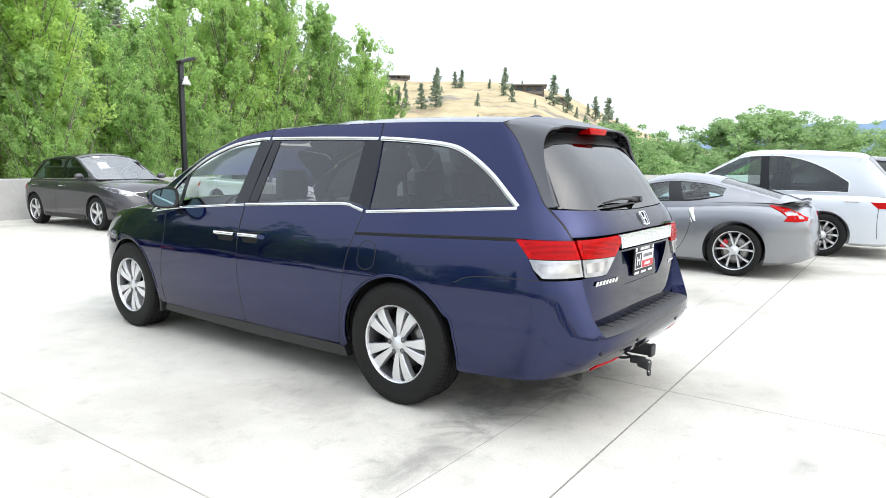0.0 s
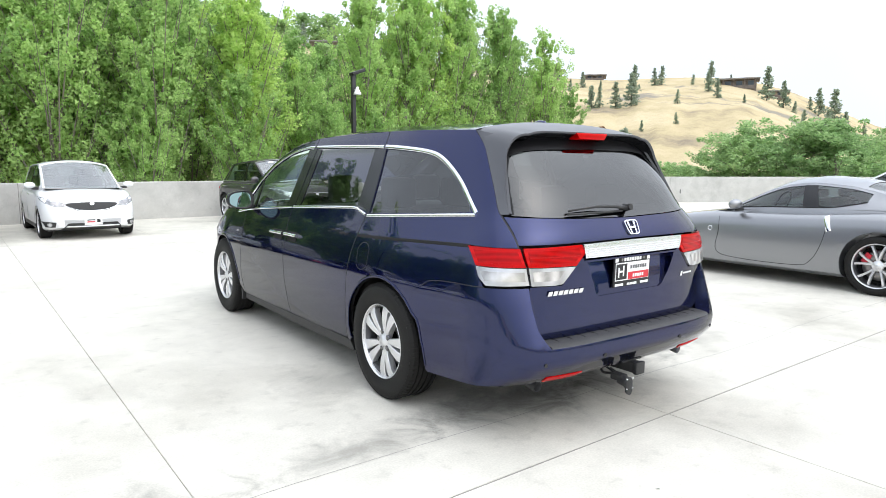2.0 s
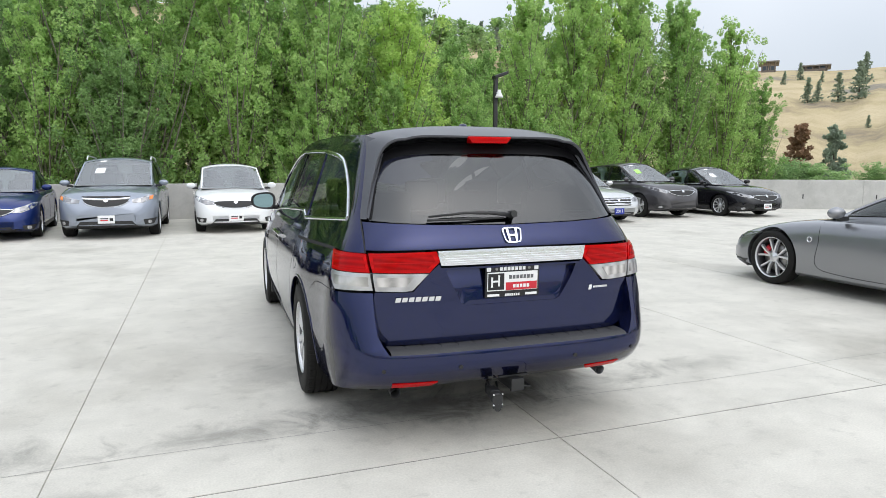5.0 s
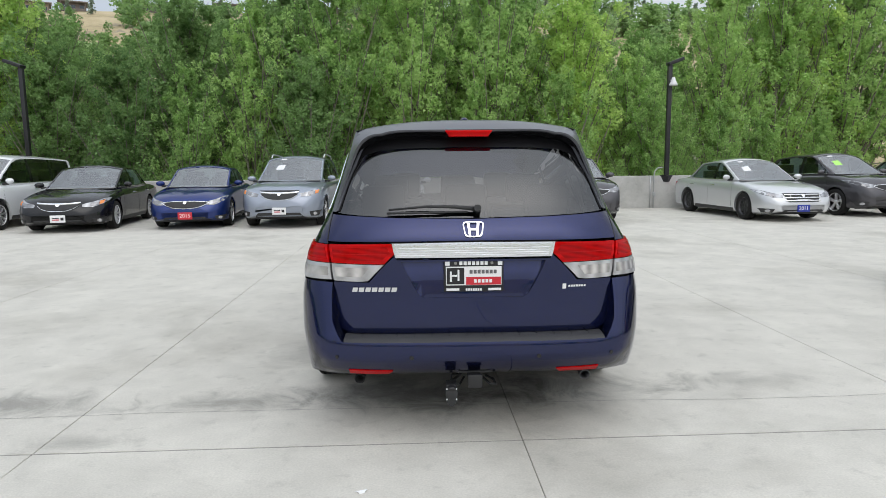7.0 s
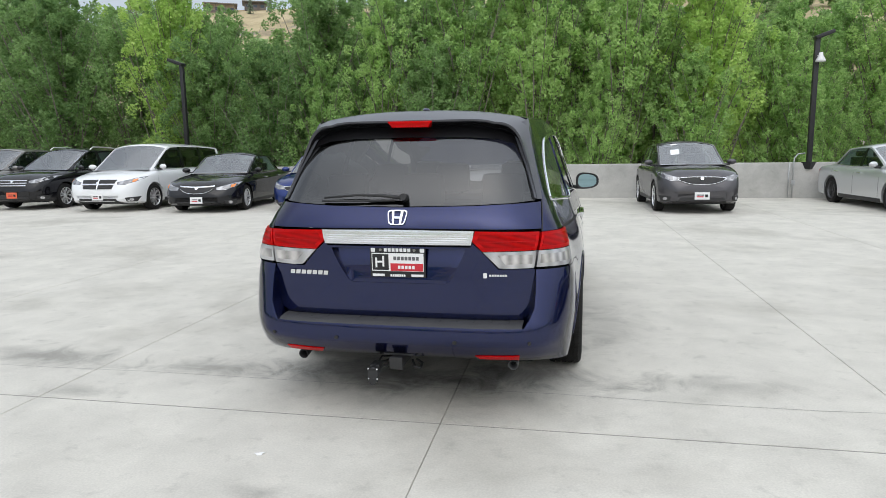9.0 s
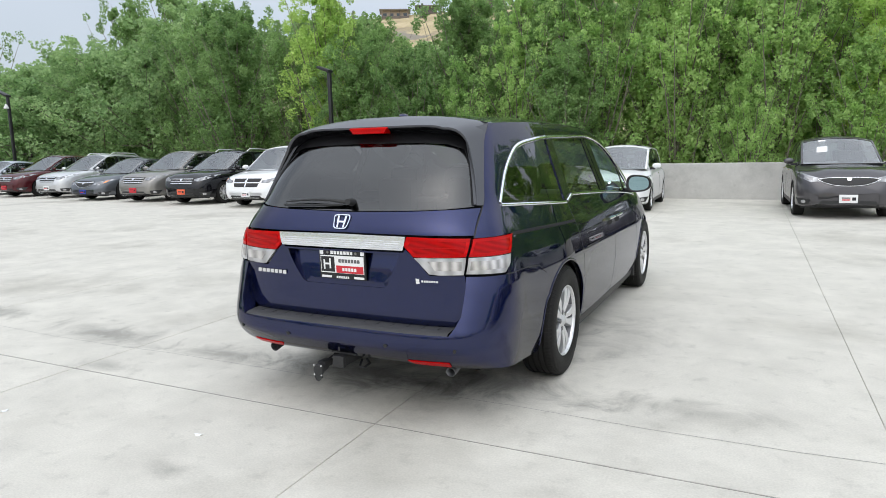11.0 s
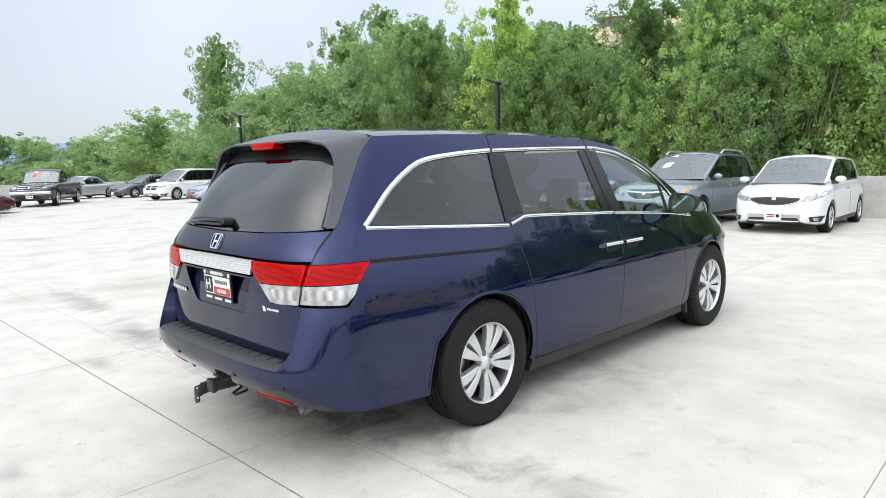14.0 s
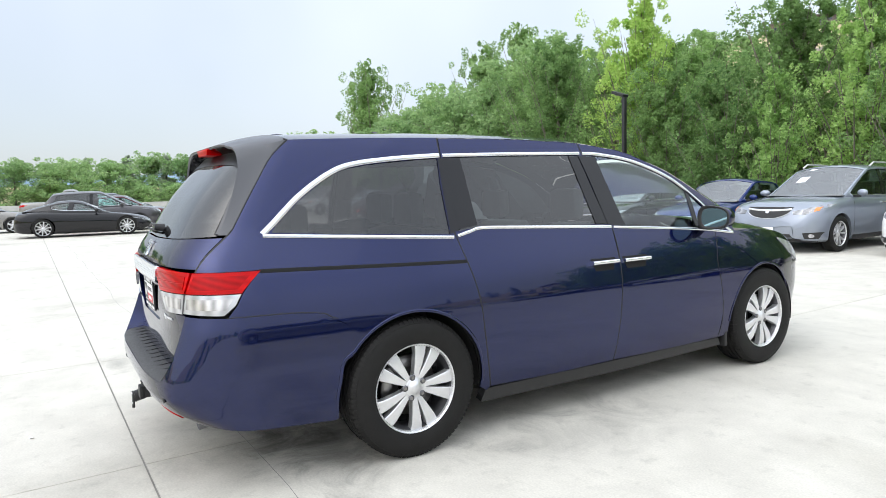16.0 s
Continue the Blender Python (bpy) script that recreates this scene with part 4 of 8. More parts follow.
def van_xy(a, z):
    """The van's plan outline at height z; a: distance along it from the middle of the tail, to either side."""
    s = np.abs(a)
    nr, w_, d = square(z), van_w(z), YC - van_yr(z)
    cap = s < LC
    th = np.interp(s, _s, _th)
    c = np.maximum(np.cos(th), 0)
    y = np.where(cap, YC - c ** (2 / nr) * d, YC + s - LC)
    x = np.where(cap, np.sin(th) ** (2 / nr) * w_, w_)
    x = x * (1 - taper(z) * soft_step((0.15 - y) / 0.9))
    y = y + np.where(cap, bow(z) * (x / w_) ** 4 * c ** 0.5, 0)
    y1 = van_y1(z)
    q = np.clip((y - y1) / np.maximum(van_yf(z) - y1, 0.05), 0, 1)
    nf = side_square(z)
    x = np.where(cap, x, x * np.maximum(1 - q ** nf, 0.0) ** (1 / nf))
    return np.sign(a + 1e-12) * x, y


def van_map(a, z):
    x, y = van_xy(a, z)
    return np.stack([x, y, z + 0 * a], -1)


def gate_map(a, z):
    x, y = van_xy(a, z)
    return np.stack([x, y + gate_in(z), z + 0 * a], -1)


VAN, GATE = with_normals(van_map), with_normals(gate_map)


RULE = np.concatenate([np.linspace(0, LC * 0.6, 150), np.linspace(LC * 0.6, LC, 350)[1:]])


def A(y, z):
    """Outline distance of a point on the flank."""
    y, z = float(y), float(z)
    if y >= YC:
        return LC + y - YC
    return float(np.interp(y, van_xy(RULE, z)[1], RULE))


def B(x, z):
    """Outline distance of a point on the tail."""
    return math.copysign(float(np.interp(abs(x), van_xy(RULE, float(z))[0], RULE)), x)


def flank(pts):
    return [(A(y, z), z) for y, z in pts]


def tail(pts):
    return [(B(x, z), z) for x, z in pts]


def corner(pts):
    return [(B(x, z), z) for x, z in pts]


def mirror(pts, s):
    return [(s * a, b) for a, b in pts]


van = thing("minivan", pose(0, 0, 0), "dark blue pearl minivan with privacy glass and chrome trim", "minivan")
RW, RAD = 0.412, 0.362
roof_edge = table([(-0.80, 1.600), (-0.57, 1.640), (-0.125, 1.655), (0.325, 1.663), (0.84, 1.666), (1.377, 1.650), (1.763, 1.60), (2.156, 1.468), (2.506, 1.284), (2.80, 1.12)], 0.05)


def arc(cy, r, a0, a1, n=22, cz=0.350):
    return [(cy + r * math.cos(radians(q)), cz + r * math.sin(radians(q))) for q in np.linspace(a0, a1, n)]


gate_seam = [tuple(p) for p in spline([(A(-0.51, 1.643), 1.643), (A(-0.60, 1.56), 1.56), (A(-0.695, 1.42), 1.42), (B(0.742, 1.26), 1.26), (B(0.760, 1.186), 1.186), (B(0.772, 1.03), 1.03)], 6)]
seam1 = [(0.330, 1.662), (0.315, 1.40), (0.309, 1.177), (0.322, 1.116), (0.364, 0.963), (0.40, 0.80), (0.428, 0.562), (0.452, 0.42), (0.478, 0.285)]
seam2 = [(1.375, 1.650), (1.43, 1.40), (1.492, 1.115), (1.488, 0.87), (1.462, 0.55), (1.437, 0.272)]
seam3 = [(2.50, 1.04), (2.455, 0.90), (2.44, 0.79), (2.50, 0.45), (2.485, 0.268)]
quarter_glass = [(-0.655, 1.193)] + [tuple(p) for p in spline([(-0.63, 1.225), (-0.484, 1.352), (-0.32, 1.460), (-0.19, 1.503), (0.044, 1.530), (0.303, 1.548)], 5)] + [(0.290, 1.40), (0.287, 1.136)]
slide_glass = [(0.345, 1.150), (0.349, 1.548), (0.85, 1.560), (1.352, 1.566), (1.40, 1.40), (1.464, 1.132), (0.50, 1.172)]
front_glass = [(1.425, 1.566)] + [tuple(p) for p in spline([(1.55, 1.560), (1.85, 1.512), (2.19, 1.390), (2.42, 1.225), (2.56, 1.10)], 5)] + [(2.62, 1.035), (2.28, 1.072), (1.52, 1.118), (1.47, 1.36)]
rail_groove = [(-0.73, 1.030), (-0.258, 1.012), (0.352, 0.993)]

LENS_BOWL = lens("reversing_bowl", (0.68, 0.66, 0.65), 0.2, 0.6, (90, 90, 0), 0.45)
BLACK_BAND = plain("ceramic_band", (0.006, 0.006, 0.007), 0.35, spec=0.25)
SPOILER = plain("spoiler_satin", (0.062, 0.064, 0.074), 0.38, coat=0.25, spec=0.4)
for s in (-1, 1):
    side = "right" if s > 0 else "left"
    # rear quarter
    out = gate_seam[::-1] + [(A(y, float(roof_edge(y))), float(roof_edge(y))) for y in np.linspace(-0.50, 0.325, 16)] + flank(seam1)
    out += flank([(0.455, 0.262)] + arc(0.0, RW, -8, 135, 26)) + flank([(-0.336, 0.704), (-0.381, 0.761), (-0.461, 0.804), (-0.62, 0.824), (-0.90, 0.834), (-0.858, 0.885), (-0.829, 0.935), (-0.735, 1.03)])
    panel("rear_quarter", mirror(out, s), VAN, VAN_BLUE, van, holes=[mirror(flank(quarter_glass), s)], gap=0.0003, thick=0.012, step=0.05)
    panel("quarter_window", mirror(flank(quarter_glass), s), VAN, GLASS_PRIVACY, van, off=-0.006, thick=0, step=0.08, gap=-0.004, label="dark privacy glass")
    # sliding door
    top = [(A(y, float(roof_edge(y))), float(roof_edge(y))) for y in np.linspace(0.335, 1.37, 14)]
    out = top + flank(seam2) + flank([(1.0, 0.268), (0.49, 0.278)]) + flank(seam1)[::-1][:-1]
    door = panel("sliding_door", mirror(out, s), VAN, VAN_BLUE, van, holes=[mirror(flank(slide_glass), s)], gap=0.0035, step=0.06)
    panel("door_window", mirror(flank(slide_glass), s), VAN, GLASS_PRIVACY, door, off=-0.006, thick=0, step=0.1, gap=-0.004, label="dark privacy glass")
    panel("black_pillar", mirror(flank([(0.350, 1.158), (0.354, 1.545), (0.455, 1.549), (0.475, 1.176)]), s), VAN, GLOSS_BLACK, door, off=-0.002, thick=0.004, step=0.1)
    panel("black_pillar", mirror(flank([(1.275, 1.562), (1.352, 1.564), (1.464, 1.134), (1.365, 1.140)]), s), VAN, GLOSS_BLACK, door, off=-0.001, thick=0.006, step=0.1)
    # front door with its sail
    top = [(A(y, float(roof_edge(y))), float(roof_edge(y))) for y in np.linspace(1.38, 2.70, 22)]
    out = top + flank([(2.735, 1.02)]) + flank(seam3) + flank([(2.0, 0.264)]) + flank(seam2)[::-1][:-1]
    door = panel("front_door", mirror(out, s), VAN, VAN_BLUE, van, holes=[mirror(flank(front_glass), s)], gap=0.0035, step=0.05)
    panel("door_window", mirror(flank(front_glass), s), VAN, GLASS_CLEAR, door, off=-0.006, thick=0, step=0.1, gap=-0.004, label="pale green door glass")
    panel("black_pillar", mirror(flank([(1.43, 1.562), (1.50, 1.560), (1.615, 1.116), (1.522, 1.120), (1.473, 1.36)]), s), VAN, GLOSS_BLACK, door, off=-0.001, thick=0.006, step=0.1)
    panel("black_pillar", mirror(flank([(2.30, 1.318), (2.335, 1.292), (2.345, 1.072), (2.295, 1.075)]), s), VAN, GLOSS_BLACK, door, off=-0.001, thick=0.006, step=0.1)
    panel("black_pillar", mirror(flank([(0.290, 1.137), (0.297, 1.40), (0.305, 1.547), (0.352, 1.549), (0.350, 1.40), (0.347, 1.152)]), s), VAN, GLOSS_BLACK, van, off=0.0014, thick=0.003, step=0.08)
    panel("black_pillar", mirror(flank([(1.356, 1.566), (1.425, 1.566), (1.470, 1.36), (1.522, 1.119), (1.464, 1.131), (1.404, 1.40)]), s), VAN, GLOSS_BLACK, van, off=0.0014, thick=0.003, step=0.08)
    # front wing
    out = flank([(2.745, 1.022), (2.90, 1.025), (3.10, 1.012), (3.35, 0.984), (3.60, 0.934), (3.78, 0.870), (3.90, 0.75), (3.92, 0.5), (3.84, 0.34), (3.72, 0.255), (3.42, 0.25)]) + flank(arc(3.0, RW, -12, 190, 34)) + flank(seam3)[::-1]
    panel("front_wing", mirror(out, s), VAN, VAN_BLUE, van, gap=0.002, step=0.05)
    panel("sill", mirror(flank([(0.43, 0.190), (0.452, 0.272), (1.0, 0.264), (2.0, 0.259), (2.50, 0.262), (2.55, 0.200), (1.5, 0.182)]), s), VAN, BLACK_PLASTIC, van, off=-0.004, thick=0.05, step=0.08, gap=0.002, label="black plastic sill")
    # rail groove, its shade painted as a black strip, and chrome lines
    strip("slide_rail", mirror(flank([(y, 1.030 - 0.037 * (y + 0.73) / 1.08 - 0.006) for y in np.linspace(-0.742, 0.352, 30)]), s), VAN, DARK_INSIDE, van, 0.019, 0.0015, "black strip painting the shade of the sliding-door rail groove")
    up = spline([(-0.700, 1.187), (-0.640, 1.237), (-0.492, 1.366), (-0.325, 1.473), (-0.19, 1.518), (0.044, 1.545), (0.316, 1.563)], 7)
    strip("chrome_strip", mirror(flank(up), s), VAN, CHROME, van, 0.026, 0.008)
    strip("chrome_strip", mirror(flank([(y, 1.180 - 0.062 * (y + 0.70)) for y in np.linspace(-0.70, 0.303, 24)]), s), VAN, CHROME, van, 0.020, 0.008)
    strip("chrome_strip", mirror(flank(spline([(0.337, 1.563), (0.85, 1.575), (1.366, 1.581)], 8)), s), VAN, CHROME, van, 0.022, 0.008)
    strip("chrome_strip", mirror(flank(spline([(0.330, 1.122), (0.42, 1.143), (0.50, 1.157), (0.75, 1.148), (1.483, 1.113)], 8)), s), VAN, CHROME, van, 0.020, 0.008)
    strip("chrome_strip", mirror(flank(spline([(1.392, 1.581), (1.55, 1.574), (1.85, 1.527), (2.19, 1.404), (2.43, 1.238), (2.58, 1.10), (2.70, 1.012)], 8)), s), VAN, CHROME, van, 0.022, 0.008)
    strip("chrome_strip", mirror(flank(spline([(1.500, 1.110), (2.28, 1.056), (2.70, 1.008)], 8)), s), VAN, CHROME, van, 0.018, 0.008)
    for path in (seam1, seam2, seam3):
        strip("shut_line", mirror([tuple(q) for q in spline(flank(path), 4)], s), VAN, INK, van, 0.0075, 0.0008)
    strip("shut_line", mirror(gate_seam, s), VAN, INK, van, 0.0075, 0.0008)
    strip("shut_line", mirror(flank([(q, 0.272 - 0.004 * q) for q in np.linspace(0.48, 2.48, 24)]), s), VAN, INK, van, 0.006, 0.0008)
    # handles, each over a flat black panel that paints the shade of its cup
    for y0, y1, z0 in ((1.235, 1.455, 0.897), (1.505, 1.740, 0.895)):
        pocket = panel("handle_pocket", mirror(flank([(y0 + 0.005, z0 + 0.030), (y1 - 0.005, z0 + 0.030), (y1 - 0.035, z0 - 0.044), (y0 + 0.035, z0 - 0.044)]), s), VAN, DARK_INSIDE, van, off=0.0015, thick=0.001, step=0.05)
        strip("door_handle", mirror(flank([(q, z0 + 0.004) for q in np.linspace(y0, y1, 8)]), s), VAN, CHROME, pocket, 0.029, 0.034, "chrome door handle")
    # mirror
    hx = s * 1.035
    mv, ring_n = [], 28
    for dy, k in ((0.012, 0.80), (-0.004, 0.96), (0.004, 1.0), (0.03, 1.0), (0.07, 0.93), (0.11, 0.74), (0.135, 0.5), (0.145, 0.15)):
        for q in np.linspace(0, 2 * math.pi, ring_n, endpoint=False):
            c, s_ = math.cos(q), math.sin(q)
            x = math.copysign(abs(c) ** 0.72, c) * 0.114 * k
            z = math.copysign(abs(s_) ** 0.72, s_) * (0.081 - 0.012 * s * x / 0.114) * k
            mv.append((hx + x, 2.31 + dy + s * x * 0.14, 1.135 + z))
    mf = [(i * ring_n + q, i * ring_n + (q + 1) % ring_n, (i + 1) * ring_n + (q + 1) % ring_n, (i + 1) * ring_n + q) for i in range(7) for q in range(ring_n)] + [tuple(range(7 * ring_n, 8 * ring_n))]
    mm = mesh_of("wing_mirror", mv, [f[::-1] for f in mf] if s < 0 else mf, VAN_BLUE)
    mm.set_sharp_from_angle(angle=radians(45))
    mir = hang("wing_mirror", mm, van)
    hang("mirror_glass", mesh_of("mirror_glass", [p for p in mv[:ring_n]], [tuple(range(ring_n))], plain("mirror_silver", (0.27, 0.40, 0.44), 0.02, 1.0), False), mir)
    hang("mirror_rim", mesh_of("mirror_rim", [(x + (0.004 if i < ring_n else -0.0) * 0, y - 0.001, z) for i, (x, y, z) in enumerate(mv[: 3 * ring_n])], [f for f in mf if max(f) < 3 * ring_n], BLACK_PLASTIC), mir)
    part("mirror_stalk", new_box(min(s * 0.84, hx), max(s * 0.84, hx), 2.35, 2.43, 1.05, 1.09, 0.018), BLACK_PLASTIC, mir)
    # tail lamp, outer and inner halves
    o_red = corner([(0.768, 1.026), (0.754, 0.935)]) + flank([(-0.835, 0.935), (-0.740, 1.024)])
    o_clear = corner([(0.754, 0.931), (0.744, 0.846)]) + flank([(-0.915, 0.842), (-0.866, 0.885), (-0.838, 0.931)])
    i_red = tail([(0.755, 1.028), (0.60, 1.033), (0.428, 1.036), (0.410, 0.985), (0.465, 0.930), (0.742, 0.935)])
    i_clear = tail([(0.742, 0.931), (0.468, 0.926), (0.552, 0.842), (0.60, 0.838), (0.732, 0.842)])
    outer = panel("tail_lamp", mirror(o_red, s), VAN, RED_LENS, van, off=0.010, thick=0.06, step=0.04, label="red and clear tail lamp")
    panel("clear_lens", mirror(o_clear, s), VAN, CLEAR_LENS, outer, off=0.010, thick=0.06, step=0.04, label="clear reversing lens")
    inner = panel("tail_lamp", mirror(i_red, s), GATE, RED_LENS, van, off=0.010, thick=0.03, step=0.04, label="red and clear tail lamp")
    panel("clear_lens", mirror(i_clear, s), GATE, CLEAR_LENS, inner, off=0.010, thick=0.03, step=0.04, label="clear reversing lens")
    panel("lens_insert", mirror(tail([(0.738, 1.012), (0.60, 1.016), (0.452, 1.019), (0.436, 0.988), (0.478, 0.948), (0.732, 0.951)]), s), GATE, RED_INSERT, inner, off=0.0125, thick=0.003, step=0.05)
    panel("lens_insert", mirror(corner([(0.780, 1.010), (0.770, 0.952)]) + flank([(-0.850, 0.952), (-0.792, 1.008)]), s), VAN, RED_INSERT, outer, off=0.0125, thick=0.003, step=0.04)
    strip("lens_rib", mirror(tail([(q, 0.981) for q in np.linspace(0.45, 0.730, 12)]), s), GATE, RED_LENS, inner, 0.005, 0.004, off=0.010)
    strip("shut_line", mirror([tuple(q) for q in spline(flank([(-0.40, 0.776), (-0.462, 0.804), (-0.62, 0.824), (-0.905, 0.832)]), 5)], s), VAN, INK, van, 0.005, 0.0008)
    panel("lens_bowl", mirror(tail([(0.725, 0.912), (0.545, 0.910), (0.585, 0.862), (0.722, 0.864)]), s), GATE, LENS_BOWL, inner, off=0.0125, thick=0.002, step=0.05)
    panel("lens_bowl", mirror(corner([(0.765, 0.912)]) + flank([(-0.872, 0.912), (-0.905, 0.866)]) + corner([(0.762, 0.866)]), s), VAN, LENS_BOWL, outer, off=0.0125, thick=0.002, step=0.04)
    # corner trim beside the rear window
    edge = spline([(0.570, 1.605), (0.616, 1.50), (0.668, 1.36), (0.722, 1.19)], 5)
    out = [(B(x, z), z) for x, z in edge] + [(a, z) for a, z in gate_seam[::-1] if z > 1.19]
    panel("corner_trim", mirror(out, s), VAN, SPOILER, van, off=0.004, gap=0.003, thick=0.014, step=0.04, label="dark grey gloss corner trim")
    for ya in (0.0, 3.0):
        wheel_parts(van, (s * 0.880, ya, RAD), s, RAD, 0.231, 0.230, {"spokes": 5, "pair": True, "spread": 0.0, "w_in": 0.030, "w_out": 0.058, "base": 0.222, "hub": 0.056, "face": 0.72, "turn": 0.93, "lugs": True})
        ang = np.linspace(-0.15, math.pi + 0.15, 24)
        v = [(h_, r_ * math.cos(q), r_ * math.sin(q)) for q in ang for h_, r_ in ((-0.36, 0.02), (-0.36, RW + 0.012), (-0.008, RW + 0.012))]
        f = [(3 * i + j, 3 * i + j + 1, 3 * i + j + 4, 3 * i + j + 3) for i in range(23) for j in range(2)]
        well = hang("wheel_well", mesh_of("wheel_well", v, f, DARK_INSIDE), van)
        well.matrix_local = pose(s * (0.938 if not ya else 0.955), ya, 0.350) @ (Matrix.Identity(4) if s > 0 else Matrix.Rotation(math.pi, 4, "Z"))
        strip("arch_lip", mirror(flank(arc(ya, RW + 0.006, 6 if ya else -6, 176 if ya else 186, 36)), s), VAN, VAN_BLUE, van, 0.016, 0.005)
        if ya:
            part("mud_flap", new_box(min(s * 0.80, s * 0.965), max(s * 0.80, s * 0.965), ya - RW - 0.03, ya - RW, 0.19, 0.36, 0.008), BLACK_PLASTIC, van)
    # added black sheet inside the body below the windows, for the shade there
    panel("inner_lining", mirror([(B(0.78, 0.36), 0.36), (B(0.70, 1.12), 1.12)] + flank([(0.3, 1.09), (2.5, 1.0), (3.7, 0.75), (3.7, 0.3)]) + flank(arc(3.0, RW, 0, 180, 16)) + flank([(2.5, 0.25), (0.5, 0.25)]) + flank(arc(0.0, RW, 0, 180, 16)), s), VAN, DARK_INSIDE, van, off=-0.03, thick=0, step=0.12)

# fuel flap on the left flank
strip("fuel_flap", [(-(A(0.23, 0.865)) + 0.085 * math.cos(q) / (1 + 0.25 * abs(math.cos(q)) ** 8), 0.868 + 0.085 * math.sin(q)) for q in np.linspace(0, 2 * math.pi, 40)], VAN, INK, van, 0.005, 0.0008)

# tailgate
up = [(0.0, 1.158), (0.40, 1.166), (0.60, 1.174), (0.757, 1.180), (0.770, 1.042), (0.42, 1.045), (0.0, 1.047)]
out = tail(up) + tail([(-x, z) for x, z in up[-2:0:-1]])
gate = panel("tailgate", out, GATE, VAN_BLUE, van, gap=0.002, step=0.05)
low = [(0.0, 0.952), (0.400, 0.952), (0.412, 0.972), (0.548, 0.834), (0.738, 0.836), (0.740, 0.72), (0.735, 0.63), (0.705, 0.580), (0.655, 0.556), (0.40, 0.553), (0.0, 0.553)]
half_r = tail([(0.375, 0.938), (0.340, 0.86), (0.285, 0.760), (0.26, 0.747)])
hole = half_r + [(-a, z) for a, z in half_r[::-1]]
panel("tailgate_panel", tail(low) + tail([(-x, z) for x, z in low[-2:0:-1]]), GATE, VAN_BLUE, gate, holes=[hole], gap=0.002, step=0.05, thick=0.055)
recess_in = table([(0.70, 0.004), (0.747, 0.006), (0.938, 0.052), (1.0, 0.06)])
RECESS = with_normals(lambda a, z: gate_map(a, z) + np.stack([0 * a, recess_in(z), 0 * a], -1))
panel("plate_recess", hole, RECESS, VAN_BLUE, gate, thick=0, step=0.06, gap=-0.006)
bar = tail([(0.0, 1.040), (0.422, 1.037), (0.406, 0.964), (0.0, 0.963)])
bar = bar + [(-a, z) for a, z in bar[-2:0:-1]]
cb_ = panel("chrome_bar", bar, GATE, RIBBED_CHROME, gate, off=0.018, thick=0.04, step=0.05, label="ribbed chrome garnish bar")
for z in (0.976, 0.988, 1.000, 1.012):
    strip("rib", tail([(q, z) for q in np.linspace(-0.39, 0.39, 31)]), GATE, ALLOY, cb_, 0.004, 0.002, off=0.018)
gl = [(0.0, 1.163), (0.40, 1.171), (0.60, 1.179), (0.728, 1.188), (0.706, 1.29), (0.672, 1.40), (0.636, 1.50), (0.592, 1.598), (0.30, 1.612), (0.0, 1.615)]
gl = tail(gl) + tail([(-x, z) for x, z in gl[-2:0:-1]])
glass = panel("rear_window", gl, GATE, GLASS_REAR, gate, off=-0.005, thick=0.008, step=0.05, label="dark privacy glass")
band = tail([(0.0, 1.540), (0.35, 1.534), (0.50, 1.524), (0.598, 1.494), (0.652, 1.40), (0.688, 1.29), (0.715, 1.195), (0.726, 1.195), (0.705, 1.29), (0.671, 1.40), (0.635, 1.50), (0.592, 1.598), (0.0, 1.616)])
panel("shade_band", band + [(-a, z) for a, z in band[-2:0:-1]], GATE, BLACK_BAND, glass, off=-0.0025, thick=0.001, step=0.06, label="black ceramic band")
tagged(gate, "blue tailgate with rear window")

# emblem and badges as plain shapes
def on_tail(x, z, off=0.0):
    p, n_ = GATE(np.array([B(x, z)]), np.array([z]))
    n_ = Vector(n_[0])
    zax = n_
    xax = Vector((0, 0, 1)).cross(n_).normalized()
    yax = zax.cross(xax)
    m = Matrix((xax, yax, zax)).transposed().to_4x4()
    m.translation = Vector(p[0]) + n_ * off
    return m


def ring_shape(outer, inner, depth):
    bm = bmesh.new()
    a, b = [[bm.verts.new((x, y, z)) for x, y in q for z in (0,)] for q, z_ in ((outer, 0), (inner, 0))]
    n_ = len(outer)
    fs = [bm.faces.new((a[i], a[(i + 1) % n_], b[(i + 1) % n_], b[i])) for i in range(n_)]
    ext = bmesh.ops.extrude_face_region(bm, geom=fs)
    bmesh.ops.translate(bm, vec=(0, 0, depth), verts=[v for v in ext["geom"] if isinstance(v, bmesh.types.BMVert)])
    bmesh.ops.recalc_face_normals(bm, faces=bm.faces)
    return bm


def soft_trapeze(w0, w1, h, n=10, p=5.0):
    out = []
    for q in np.linspace(0, 2 * math.pi, 4 * n, endpoint=False):
        c, s_ = math.cos(q), math.sin(q)
        x, y = math.copysign(abs(c) ** (2 / p), c), math.copysign(abs(s_) ** (2 / p), s_)
        out.append((x * ((w0 + w1) / 2 + (w1 - w0) / 2 * y), y * h))
    return out


emb = part("emblem", ring_shape(soft_trapeze(0.044, 0.058, 0.044), soft_trapeze(0.0385, 0.052, 0.0385), 0.008), CHROME, gate, "chrome emblem")
emb.matrix_local = on_tail(0.0, 1.102, 0.002)
bm = bmesh.new()
for s in (-1, 1):
    box(bm, s * 0.0225 - 0.006, s * 0.0225 + 0.006, -0.036, 0.036, 0, 0.007)
box(bm, -0.018, 0.018, -0.0055, 0.0055, 0, 0.006)
for v in bm.verts:
    v.co.x *= 1.0 + 4.0 * v.co.y
